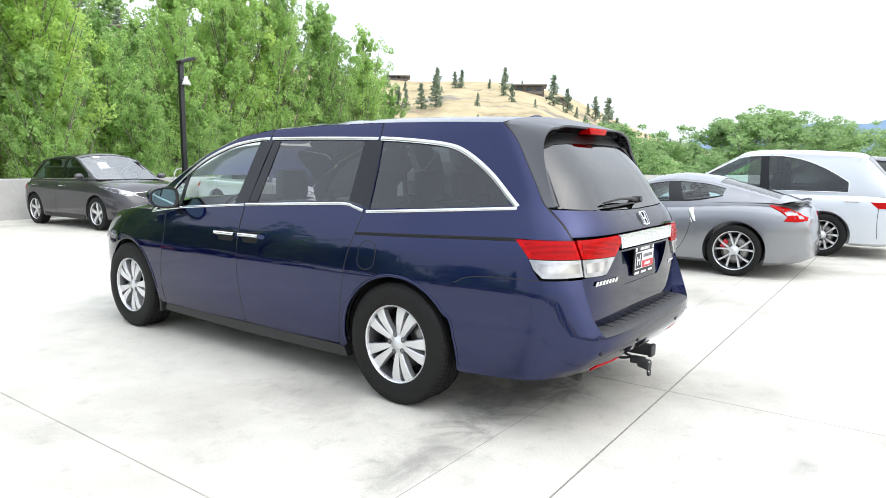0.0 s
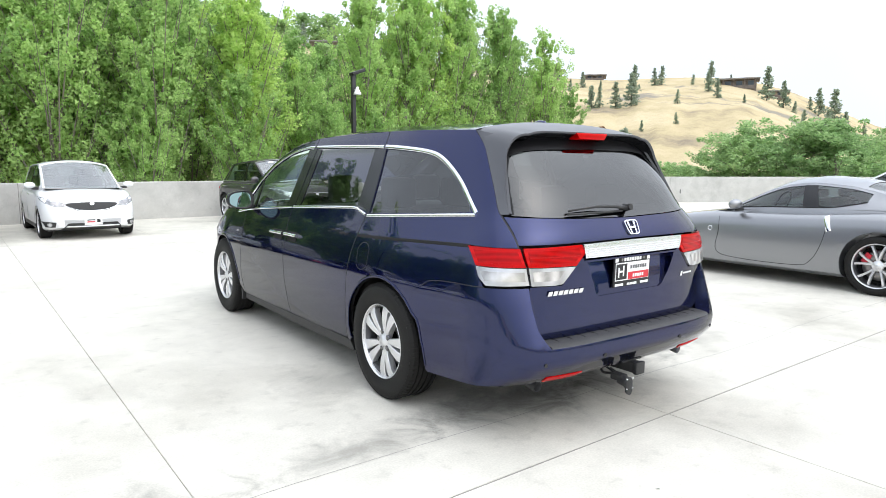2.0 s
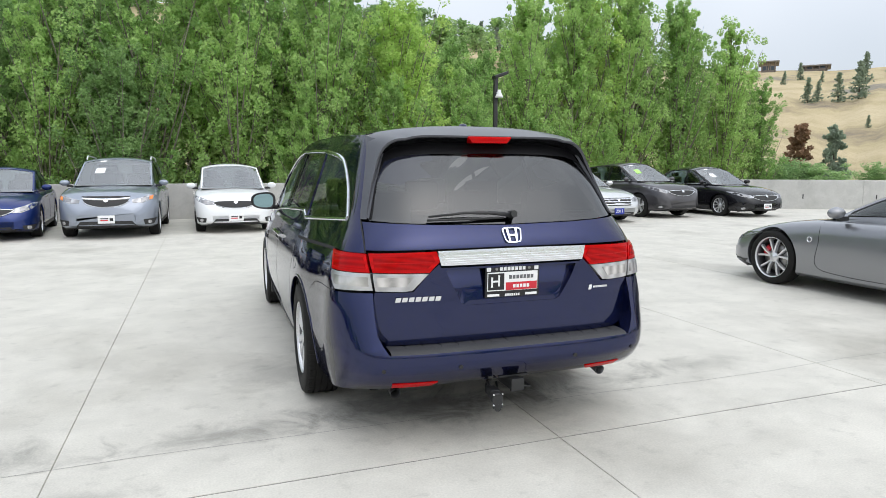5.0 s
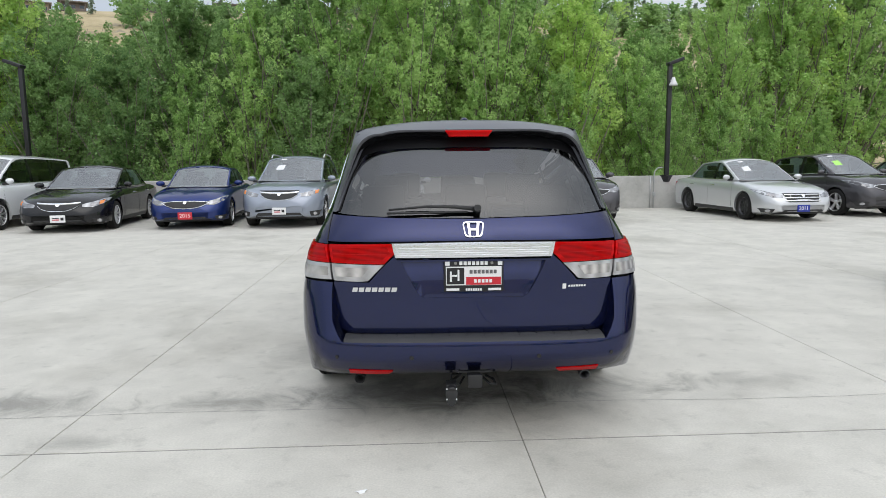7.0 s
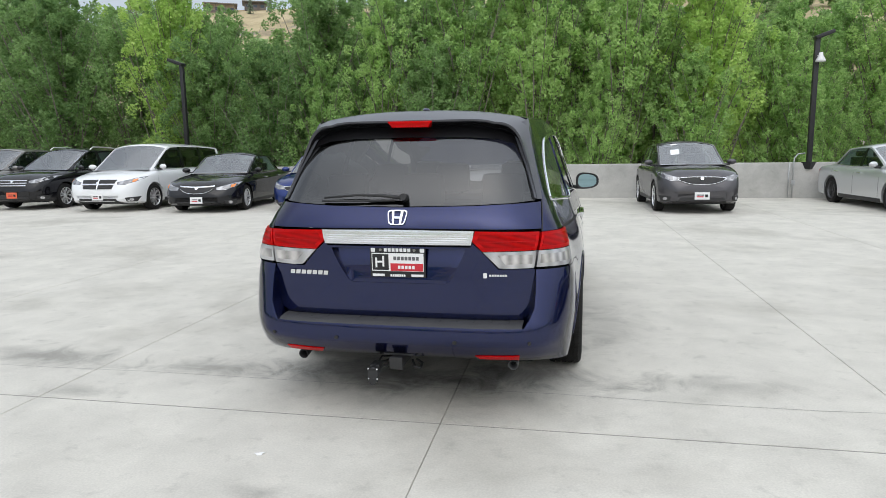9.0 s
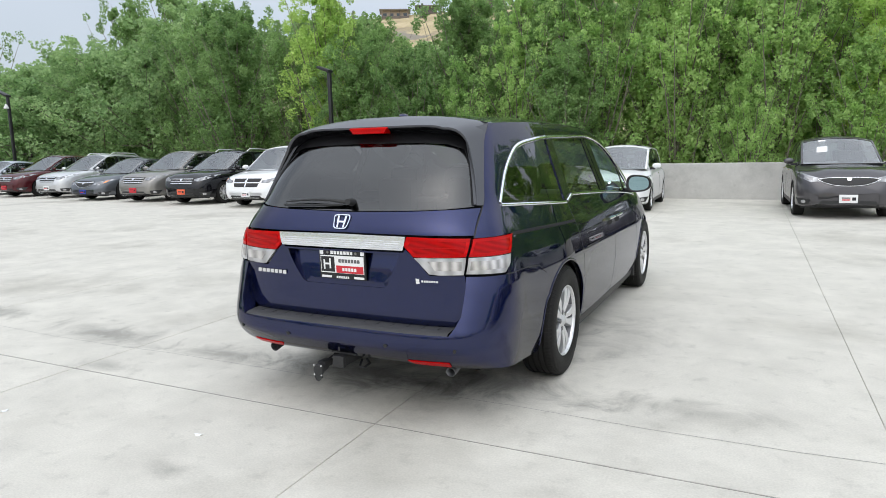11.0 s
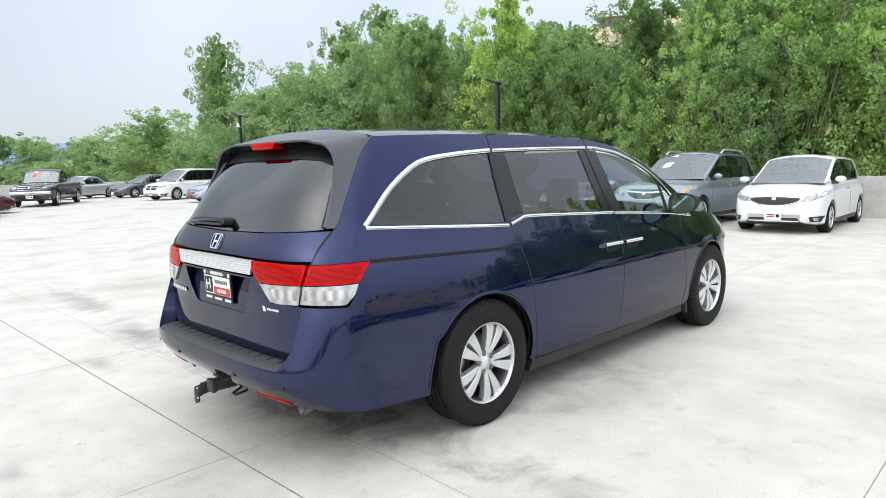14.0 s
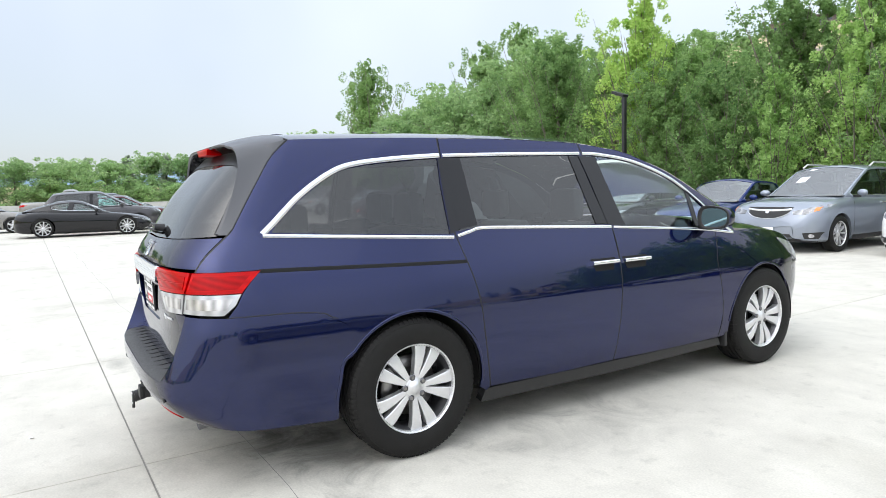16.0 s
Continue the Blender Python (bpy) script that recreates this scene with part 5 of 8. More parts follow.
part("emblem_bars", bm, CHROME, emb, smooth=False)
for i in range(7):
    bm = new_box(i * 0.0345, i * 0.0345 + 0.027, -0.012, 0.012, 0, 0.003)
    for v in bm.verts:
        v.co.x += v.co.y * 0.25
    bd = part("badge_bar", bm, CHROME, gate, "chrome model badge bar", smooth=False)
    bd.matrix_local = on_tail(-0.52, 0.795, 0.001) @ Matrix.Translation((-0.117, 0, 0))
for i, (x0, x1, z0, z1) in enumerate([(0, 0.020, -0.015, 0.013)] + [(0.032 + q * 0.014, 0.042 + q * 0.014, -0.006, 0.005) for q in range(7)]):
    dl = part("decal_bar", new_box(x0, x1, z0, z1, 0, 0.0015), WHITE_SIGN, gate, "small white dealer decal", smooth=False)
    dl.matrix_local = on_tail(0.535, 0.80, 0.001) @ Matrix.Translation((-0.066, 0, 0))

# dealer plate in the recess
pm = on_tail(0.0, 0.862, -0.018)
fr = part("plate_frame", new_box(-0.157, 0.157, -0.085, 0.085, 0, 0.012, 0.004), INK, gate, "black dealer plate frame")
fr.matrix_local = pm
part("plate", new_box(-0.146, 0.146, -0.050, 0.050, 0.010, 0.0145, 0.001), WHITE_SIGN, fr)
bars = [(-0.040, 0.143, -0.048, -0.006, 0.0150, RED_SIGN), (-0.142, -0.050, -0.044, 0.044, 0.0150, INK)]
bars += [(0.002 + i * 0.020, 0.016 + i * 0.020, -0.036, -0.018, 0.0162, WHITE_SIGN) for i in range(5)]
bars += [(-0.125, -0.115, -0.03, 0.025, 0.0165, WHITE_SIGN), (-0.085, -0.075, -0.025, 0.034, 0.0165, WHITE_SIGN), (-0.114, -0.086, -0.003, 0.007, 0.0165, WHITE_SIGN)]
bars += [(-0.022 + i * 0.021, -0.006 + i * 0.021, 0.012, 0.032, 0.0155, ALLOY_DARK) for i in range(7)]
bars += [(-0.075 + i * 0.022, -0.059 + i * 0.022, 0.058, 0.078, 0.0135, WHITE_SIGN) for i in range(7)]
bars += [(-0.042 + i * 0.0125, -0.033 + i * 0.0125, -0.080, -0.067, 0.0135, WHITE_SIGN) for i in range(7)]
bars += [(s * 0.138 - 0.012, s * 0.138 + 0.012, 0.056, 0.080, 0.0135, WHITE_SIGN) for s in (-1, 1)]
bars += [(s * 0.110 - 0.034, s * 0.110 + 0.034, -0.079, -0.066, 0.0135, WHITE_SIGN) for s in (-1, 1)]
for x0, x1, z0, z1, d, mt in bars:
    part("print_bar", new_box(x0, x1, z0, z1, d - 0.003, d), mt, fr, smooth=False)
for s in (-1, 1):
    bm = bmesh.new()
    cyl(bm, (s * 0.095, 0.068, 0.011), (s * 0.095, 0.068, 0.0155), 0.008, None, 10)
    part("screw", bm, STEEL, fr)

# wiper
wp = [GATE(np.array([B(x, z)]), np.array([z])) for x, z in ((0.02, 1.195), (-0.10, 1.205), (-0.24, 1.21), (-0.44, 1.198))]
pts = [Vector(p[0]) + Vector(n_[0]) * d for (p, n_), d in zip(wp, (0.022, 0.030, 0.026, 0.014))]
wiper = hang("rear_wiper", tube("rear_wiper", [tuple(p) for p in pts], [0.012, 0.009, 0.007, 0.005], BLACK_PLASTIC, None), gate, "black rear wiper")
bm = bmesh.new()
cyl(bm, pts[0] - Vector((0, -0.03, 0)), pts[0] - Vector((0, 0.02, -0.008)), 0.022, 0.018, 18)
part("wiper_cap", bm, BLACK_PLASTIC, wiper)
blade = [GATE(np.array([B(x, 1.187 + 0.012 * x)]), np.array([1.187 + 0.012 * x])) for x in np.linspace(-0.45, -0.02, 14)]
tube("wiper_blade", [tuple(Vector(p[0]) + Vector(n_[0]) * 0.012) for p, n_ in blade], 0.006, BLACK_PLASTIC, wiper)

# roof, hood and windscreen
def roof_pts():
    """Rows across the roof between the two edges."""
    rows = []
    for y in np.linspace(-0.508, 2.72, 58):
        z = float(roof_edge(y))
        x = abs(float(van_xy(np.array([A(y, z)]), np.array([z]))[0][0]))
        rows.append((y, z, x))
    return rows


rows = roof_pts()
hood_y = 2.72
verts, K = [], 21
crown = table([(-0.80, 0.045), (-0.5, 0.060), (0.5, 0.066), (1.3, 0.066), (1.8, 0.070), (2.2, 0.10), (2.72, 0.13)], 0.1)
for y, z, x in rows:
    for t in np.linspace(-1, 1, K):
        bulge = (1 - abs(t) ** 2.6)
        fwd = 0.0 if y < 1.2 else 0.30 * (y - 1.2) / 1.5 * (1 - abs(t) ** 2.2)
        verts.append((x * t, y + fwd, z + float(crown(y)) * bulge))
roof_f, shield_f = [], []
for i in range(len(rows) - 1):
    for j in range(K - 1):
        f = (i * K + j, i * K + j + 1, (i + 1) * K + j + 1, (i + 1) * K + j)
        (shield_f if rows[i][0] > 1.62 and 1 <= j <= K - 3 + 0 else roof_f).append(f)
rf = mesh_of("roof", verts, roof_f, VAN_BLUE)
hang("roof", rf, van)
hang("windscreen", mesh_of("windscreen", verts, shield_f, GLASS_CLEAR), van, "pale green windscreen")
hv, hf = [], []
ny = np.linspace(2.68, 4.05, 26)
ht = table([(2.68, 1.12), (2.9, 1.11), (3.2, 1.085), (3.5, 1.04), (3.75, 0.97), (3.95, 0.85), (4.05, 0.72)], 0.04)
he = table([(2.68, 1.045), (2.9, 1.025), (3.10, 1.012), (3.35, 0.984), (3.60, 0.934), (3.78, 0.870), (3.92, 0.75), (4.05, 0.66)], 0.03)
for y in ny:
    ze = float(he(y))
    xe = abs(float(van_xy(np.array([A(min(y, float(van_yf(ze)) - 0.012), ze)]), np.array([ze]))[0][0]))
    for t in np.linspace(-1, 1, K):
        b_ = 1 - abs(t) ** 2.4
        hv.append((xe * t, y + 0.14 * b_ * max(0, (y - 3.2) / 0.85), ze + (float(ht(y)) - ze) * b_))
hf = [(i * K + j, i * K + j + 1, (i + 1) * K + j + 1, (i + 1) * K + j) for i in range(len(ny) - 1) for j in range(K - 1)]
hang("hood", mesh_of("hood", hv, hf, VAN_BLUE), van)
nose_map = with_normals(lambda a, b: np.stack([a, 1.3 + (van_yf(b) - 1.3) * np.maximum(1 - (np.abs(a) / van_w(b)) ** NF, 1e-4) ** (1 / NF), b], -1))
def NOSE(a, b):
    p, n_ = nose_map(a, b)
    n_ = np.where((n_[:, 1] < 0)[:, None], -n_, n_)
    return p, n_


xo = 0.60
panel("front_bumper", [(-xo, 0.24), (xo, 0.24), (xo + 0.02, 0.62), (xo - 0.05, 0.68), (-xo + 0.05, 0.68), (-xo - 0.02, 0.62)], NOSE, VAN_BLUE, van, step=0.08)
panel("grille", [(-0.45, 0.50), (0.45, 0.50), (0.52, 0.64), (-0.52, 0.64)], NOSE, BLACK_PLASTIC, van, off=0.006, step=0.08)
strip("grille_bar", [(x, 0.60) for x in np.linspace(-0.5, 0.5, 15)], NOSE, CHROME, van, 0.04, 0.02)
for s in (-1, 1):
    panel("headlamp", mirror(flank([(3.34, 0.93), (3.60, 0.875), (3.80, 0.79), (3.88, 0.69), (3.72, 0.71), (3.48, 0.80)]), s), VAN, CLEAR_LENS, van, off=0.006, thick=0.02, step=0.06)

# spoiler with the high stop lamp
def roof_at(t, y):
    """A point of the roof's surface, t from -1 to 1 across."""
    z = float(roof_edge(y))
    x = abs(float(van_xy(np.array([A(max(y, -0.62), z)]), np.array([z]))[0][0]))
    return Vector((x * t, y, z + float(crown(y)) * (1 - abs(t) ** 2.6)))


fin_edge = table([(1.19, 0.735), (1.36, 0.684), (1.50, 0.634), (1.605, 0.590)], 0.01)
seam_a = np.array(sorted((z, a) for a, z in gate_seam))


def skin(a, z, lift):
    p_, n_ = VAN(np.array([a]), np.array([z]))
    return Vector(p_[0]) + Vector(n_[0]) * lift


def trailing(t):
    """The spoiler's rear edge, t from 0 at the middle to 1 at the end."""
    y = -0.778 + 0.018 * t * t
    q = roof_at(t, y)
    return Vector((q.x * 0.87, y, q.z - 0.016 + float(crown(y)) * (abs(t) ** 2.6 - abs(t) ** 9) - 0.006 * t ** 6))


def bend(p, c, q, n):
    """Points on a rounded corner from p to q about c, ends left out."""
    return [p * (1 - f) ** 2 + c * 2 * f * (1 - f) + q * f * f for f in np.linspace(0, 1, n + 2)[1:-1]]


# one skin runs up the rear pillar, round the corner and over the roof
outer, inner, lead, trail = [], [], [], []
for z in np.linspace(1.188, 1.50, 11):
    a0, a1 = float(np.interp(z, seam_a[:, 0], seam_a[:, 1])), B(float(fin_edge(z)), z)
    h = (z - 1.188) / 0.312
    outer.append(skin(a0, z, 0.004))
    inner.append(skin(a1, z, 0.006) + Vector((0.006 * h, -0.040 * h ** 1.6, 0)))
    lead.append((skin(a0 + 0.25 * (a1 - a0), z, 0.004) - outer[-1]).normalized())
    trail.append((inner[-1] - skin(a0 + 0.6 * (a1 - a0), z, 0.006)).normalized())
ts = np.linspace(0.90, 0, 12)
top_out = [roof_at(t, -0.515) + Vector((0, 0, 0.003)) for t in ts]
top_in = [trailing(t) for t in ts]
a0 = float(np.interp(1.60, seam_a[:, 0], seam_a[:, 1]))
mid_out = [skin(float(np.interp(z, seam_a[:, 0], seam_a[:, 1])), z, 0.004) for z in (1.535, 1.570, 1.600)]
end = roof_at(1.0, -0.515)
mid_out += bend(mid_out[-1], end, top_out[0], 4)
up_ = inner[-1] - inner[-2]
cc = inner[-1] + up_ * ((top_in[0].z - inner[-1].z) / up_.z)
mid_in = bend(inner[-1], Vector((cc.x, top_in[0].y * 0.6 + cc.y * 0.4, top_in[0].z + 0.004)), top_in[0], 7)
l0, l1 = lead[-1], (roof_at(0.9, -0.55) - roof_at(0.9, -0.515)).normalized()
for i in range(7):
    f = (i + 1) / 8
    lead.append(l0.lerp(l1, f).normalized())
    trail.append(None)
outer, inner = outer + mid_out + top_out, inner + mid_in + top_in
for t in ts:
    lead.append((roof_at(t, -0.55) - roof_at(t, -0.515)).normalized())
    trail.append(None)
cols = []
for i, (p, q, d0, d1) in enumerate(zip(outer, inner, lead, trail)):
    chord = q - p
    d1 = d1 or (chord.normalized() * 1.6 - d0 * 0.6).normalized()
    col = []
    for f in np.linspace(0, 1, 8):
        h0, h1 = f * (1 - f) ** 2, -f * f * (1 - f)
        col.append(p * (1 + 2 * f) * (1 - f) ** 2 + q * f * f * (3 - 2 * f) + (d0 * h0 + d1 * h1) * chord.length)
    deep = min(1.0, i / 14)
    inward = Vector((-0.012 if i < 18 else -0.010 * q.x / 0.55, 0.010, -0.016 * deep))
    col += [q + Vector((-0.003, 0.001, -0.009 * deep)), q + inward * 0.8]
    hollow = Vector((-0.022 if i < 18 else -0.03 * q.x / 0.55, 0.03 + 0.07 * deep, -0.040 * deep))
    col += [q + (inward + hollow) * 0.5, q + inward + hollow]
    cols.append(col)
k_ = 12
cols = cols + [[Vector((-v.x, v.y, v.z)) for v in c] for c in cols[-2::-1]]
sv = [tuple(v) for c in cols for v in c]
sf = [(i * k_ + j, i * k_ + j + 1, (i + 1) * k_ + j + 1, (i + 1) * k_ + j) for i in range(len(cols) - 1) for j in range(k_ - 1)]
me = mesh_of("spoiler", sv, [f for f in sf if f[0] % k_ < 9], SPOILER)
me.set_sharp_from_angle(angle=radians(40))
sp = hang("spoiler", me, gate, "dark grey roof spoiler running down beside the rear window")
hang("spoiler_underside", mesh_of("spoiler_underside", sv, [f for f in sf if f[0] % k_ >= 9], GLOSS_BLACK), sp, "black underside of the spoiler")
strip_pts = [tuple(roof_at(t, -0.512) + Vector((0, 0, 0.0))) for t in np.linspace(-1, 1, 31)]
tube("shut_line", strip_pts, 0.003, INK, gate, 5)
bm = new_box(-0.132, 0.132, -0.786, -0.70, 1.594, 1.630, 0.006)
for v in bm.verts:
    if v.co.z < 1.62:
        v.co.x *= 0.84
part("stop_lamp", bm, RED_LENS, sp, "red high stop lamp")
v, f = lathe([(0.0, 0.055), (0.03, 0.045), (0.045, 0.02), (0.048, 0.0)], 16, "z")
fin = hang("roof_antenna", mesh_of("roof_antenna", v, f, VAN_BLUE), van)
fin.matrix_local = Matrix.LocRotScale((0.0, -0.35, 1.712), None, (0.45, 1.0, 0.35))

# rear bumper
bw_yr = table([(.12, -.94), (.22, -.96), (.29, -1.03), (.36, -1.14), (.44, -1.21), (.50, -1.215), (.535, -1.210), (.56, -1.200), (.62, -1.180), (.72, -1.145), (.83, -1.112)], 0.012)


def bump_map(a, z):
    """The bumper's skin: pushed out from the body's outline, fading forward of the corner."""
    x, y = van_xy(a, z)
    f = soft_step((1.12 - np.abs(a)) / 0.42)
    return np.stack([x, y + (bw_yr(z) - van_yr(z)) * f, z + 0 * a], -1)


BUMP = with_normals(bump_map)
wing = flank([(-0.42, 0.268)] + arc(0.0, RW, 190, 135, 12) + [(-0.336, 0.704), (-0.381, 0.761), (-0.461, 0.804), (-0.62, 0.824), (-0.905, 0.830)])
mid = corner([(0.744, 0.831), (0.747, 0.72), (0.742, 0.63), (0.715, 0.572), (0.690, 0.535)])
out = wing + mid + corner([(0.0, 0.535)]) + [(-a, z) for a, z in (wing + mid)[::-1]] + corner([(-0.82, 0.318), (-0.5, 0.336), (0.0, 0.342), (0.5, 0.336), (0.82, 0.318)])
bumper = panel("rear_bumper", out, BUMP, VAN_BLUE, van, gap=0.0003, step=0.045, thick=0.09)
# step pad with shallow grooves
pv, pf = [], []
N = 49
for t in np.linspace(-1, 1, N):
    x = 0.682 * t
    z = 0.540
    a = B(x, 0.55)
    yi = float(gate_map(np.array([B(x, 0.56)]), np.array([0.56]))[0][1]) + 0.01
    yo = float(bump_map(np.array([B(x, 0.52)]), np.array([0.52]))[0][1]) + 0.004
    pv += [(x, yi, z + 0.012), (x, (yi + yo) / 2, z + 0.010), (x, yo + 0.015, z + 0.004), (x, yo, z - 0.008)]
pf = [(i * 4 + j, i * 4 + j + 1, (i + 1) * 4 + j + 1, (i + 1) * 4 + j) for i in range(N - 1) for j in range(3)]
pad = hang("step_pad", mesh_of("step_pad", pv, [f[::-1] for f in pf], STEP_PLASTIC), bumper, "dark grey textured step pad")
for i in range(14):
    x = -0.60 + i * 1.2 / 13
    a = pv[4 * int(round((x / 0.682 + 1) / 2 * (N - 1)))]
    tube("pad_groove", [(x, a[1], 0.5535), (x + 0.012, a[1] - 0.035, 0.5525), (x + 0.004, a[1] - 0.06, 0.5500)], 0.0018, INK, pad, 5)
for s in (-1, 1):
    rf_ = corner([(0.665, 0.372), (0.43, 0.368), (0.455, 0.343), (0.66, 0.340)])
    panel("reflector", mirror(rf_, s), BUMP, RED_LENS, bumper, off=0.004, thick=0.012, step=0.05, label="red bumper reflector")
    for x, z in ((0.33, 0.455), (0.72, 0.455)):
        panel("parking_sensor", [(B(s * x, z) + 0.011 * math.cos(q), z + 0.011 * math.sin(q)) for q in np.linspace(0, 2 * math.pi, 10, endpoint=False)], BUMP, BLACK_PLASTIC, bumper, off=0.002, thick=0.004, step=0.03)
    tv, tf = lathe([(-0.14, 0.024), (0.05, 0.029), (0.053, 0.028), (0.052, 0.025), (-0.02, 0.023)], 24)
    tip = hang("exhaust_tip", mesh_of("exhaust_tip", tv, tf, ALLOY_DARK if s > 0 else BLACK_PLASTIC), van, "exhaust tip")
    tip.matrix_local = pose(s * 0.62, -0.955, 0.290, 0, 0, -90) @ Matrix.Rotation(radians(10), 4, "Y")
    tv, tf = lathe([(-0.01, 0.0), (-0.01, 0.0235)], 16)
    hang("pipe_bore", mesh_of("pipe_bore", tv, tf, DARK_INSIDE), tip)
# added black sheet that gives the shade behind the bumper
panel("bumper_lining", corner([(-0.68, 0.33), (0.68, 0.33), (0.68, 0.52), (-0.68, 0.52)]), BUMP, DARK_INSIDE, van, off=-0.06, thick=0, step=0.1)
for s in (-1, 1):
    panel("opening_corner", mirror(tail([(0.58, 0.50), (0.80, 0.50), (0.80, 0.72), (0.72, 0.72), (0.685, 0.60), (0.58, 0.565)]), s), GATE, VAN_BLUE, bumper, off=-0.012, thick=0, step=0.05)
# tow hitch and wiring plug
hitch = thing("tow_hitch", pose(0, 0, 0), "black tow hitch receiver with wiring plug", "tow hitch")
bm = bmesh.new()
box(bm, -0.032, 0.032, -1.17, -0.80, 0.286, 0.348, 0.008)
box(bm, -0.55, 0.55, -0.90, -0.84, 0.285, 0.340, 0.008)
part("receiver_tube", bm, BLACK_PLASTIC, hitch)
part("receiver_cover", new_box(-0.038, 0.038, -1.19, -1.165, 0.281, 0.352, 0.008), BLACK_PLASTIC, hitch)
bm = bmesh.new()
box(bm, -0.152, -0.098, -1.18, -1.10, 0.262, 0.300, 0.008)
cyl(bm, (-0.125, -1.15, 0.272), (-0.125, -1.20, 0.262), 0.031, None, 18)
cyl(bm, (-0.125, -1.20, 0.262), (-0.125, -1.208, 0.260), 0.034, 0.030, 18)
plug = part("wiring_plug", bm, BLACK_PLASTIC, hitch)
bm = new_box(-0.153, -0.097, -1.214, -1.204, 0.212, 0.276, 0.004, None)
cyl(bm, (-0.125, -1.216, 0.215), (-0.125, -1.203, 0.215), 0.020, 0.018, 12)
part("plug_cap", bm, BLACK_PLASTIC, plug)
for x, z in ((-0.150, 0.288), (-0.100, 0.288), (-0.150, 0.232), (-0.100, 0.232)):
    bm = bmesh.new()
    cyl(bm, (x, -1.214, z), (x, -1.219, z), 0.0045, 0.0035, 8)
    part("screw", bm, WHITE_PLASTIC, plug)
tube("plug_wire", [tuple(q) for q in spline([(-0.125, -1.10, 0.29), (-0.11, -1.02, 0.27), (-0.07, -0.96, 0.28), (-0.04, -0.90, 0.31)], 4)], 0.008, BLACK_PLASTIC, plug)
tube("chain_loop", [(0.05, -1.02, 0.285), (0.085, -1.10, 0.272), (0.115, -1.10, 0.270), (0.11, -1.03, 0.275), (0.07, -1.0, 0.285)], 0.007, BLACK_PLASTIC, hitch)
tube("chain_loop", [(-0.05, -1.02, 0.285), (-0.08, -1.11, 0.272), (-0.125, -1.12, 0.292), (-0.12, -1.05, 0.31), (-0.07, -1.0, 0.295)], 0.006, BLACK_PLASTIC, hitch)
part("hitch_bracket", new_box(-0.085, 0.085, -1.13, -1.07, 0.344, 0.356, 0.004), BLACK_PLASTIC, hitch)

# underside, cabin floor and seats
part("underbody", new_box(-0.72, 0.72, -0.82, 3.70, 0.24, 0.30, 0.02), DARK_INSIDE, van)
bm = new_box(-0.86, 0.86, -0.95, 2.95, 0.42, 0.47)
part("cabin_floor", bm, SEAT_DARK, van, smooth=False)
part("dashboard", new_box(-0.74, 0.74, 2.35, 2.75, 0.75, 1.02, 0.06), SEAT_DARK, van)


def van_seat(x, y, w_=0.25, mat=SEAT_GREY, h=1.0):
    bm = bmesh.new()
    box(bm, x - w_, x + w_, y - 0.02, y + 0.48, 0.47, 0.72, 0.05)
    box(bm, x - w_, x + w_, y - 0.14, y + 0.04, 0.66, 1.13 * h, 0.05, Matrix.Translation((0, y, 0.7)) @ Matrix.Rotation(radians(12), 4, "X") @ Matrix.Translation((0, -y, -0.7)))
    st = part("seat", bm, mat, van)
    bm = bmesh.new()
    box(bm, x - 0.13, x + 0.13, y - 0.26, y - 0.15, 1.14 * h, 1.36 * h, 0.045)
    part("headrest", bm, mat, st)
    return st


for x, y in ((-0.42, 1.75), (0.42, 1.75)):
    van_seat(x, y)
for x, y in ((-0.5, 0.75), (0.5, 0.75), (0.0, 0.72)):
    van_seat(x, y, 0.23, SEAT_DARK)
for x, y in ((-0.5, -0.25), (0.0, -0.25), (0.5, -0.25)):
    van_seat(x, y, 0.24, SEAT_DARK, 0.97)
v, f = lathe([(-0.014, 0.18), (0.0, 0.194), (0.014, 0.18), (0.0, 0.166), (-0.014, 0.18)], 28, "z")
sw = hang("steering_wheel", mesh_of("steering_wheel", v, f, SEAT_DARK), van)
sw.matrix_local = pose(-0.42, 2.22, 1.0, -62)
# headliner
me = mesh_of("headliner", [(x * 0.94, y, z - 0.03) for x, y, z in verts[: K * 40]], [f for f in roof_f if max(f) < K * 40], SEAT_GREY)
hang("headliner", me, van)

# pale scraps on the deck behind the van
for x, y, a in ((-0.55, -1.72, 0.3), (-1.9, -1.95, 1.2), (0.95, -2.3, 2.0)):
    bm = bmesh.new()
    ring = [bm.verts.new((0.026 * math.cos(q) * (1 + 0.3 * math.sin(3 * q)), 0.011 * math.sin(q), 0.004 + 0.005 * math.cos(2 * q))) for q in np.linspace(0, 2 * math.pi, 12, endpoint=False)]
    bm.faces.new(ring)
    ext = bmesh.ops.extrude_face_region(bm, geom=bm.faces[:])
    bmesh.ops.translate(bm, vec=(0, 0, -0.0015), verts=[v for v in ext["geom"] if isinstance(v, bmesh.types.BMVert)])
    me = bpy.data.meshes.new("dry_leaf")
    bm.to_mesh(me)
    bm.free()
    me.materials.append(WHITE_SIGN)
    scrap = tagged(new("dry_leaf", me), "small pale dry leaf on the concrete deck", "leaf", "scraps on the deck")
    scrap.matrix_world = pose(x, y, 0.001, 0, 0, math.degrees(a))


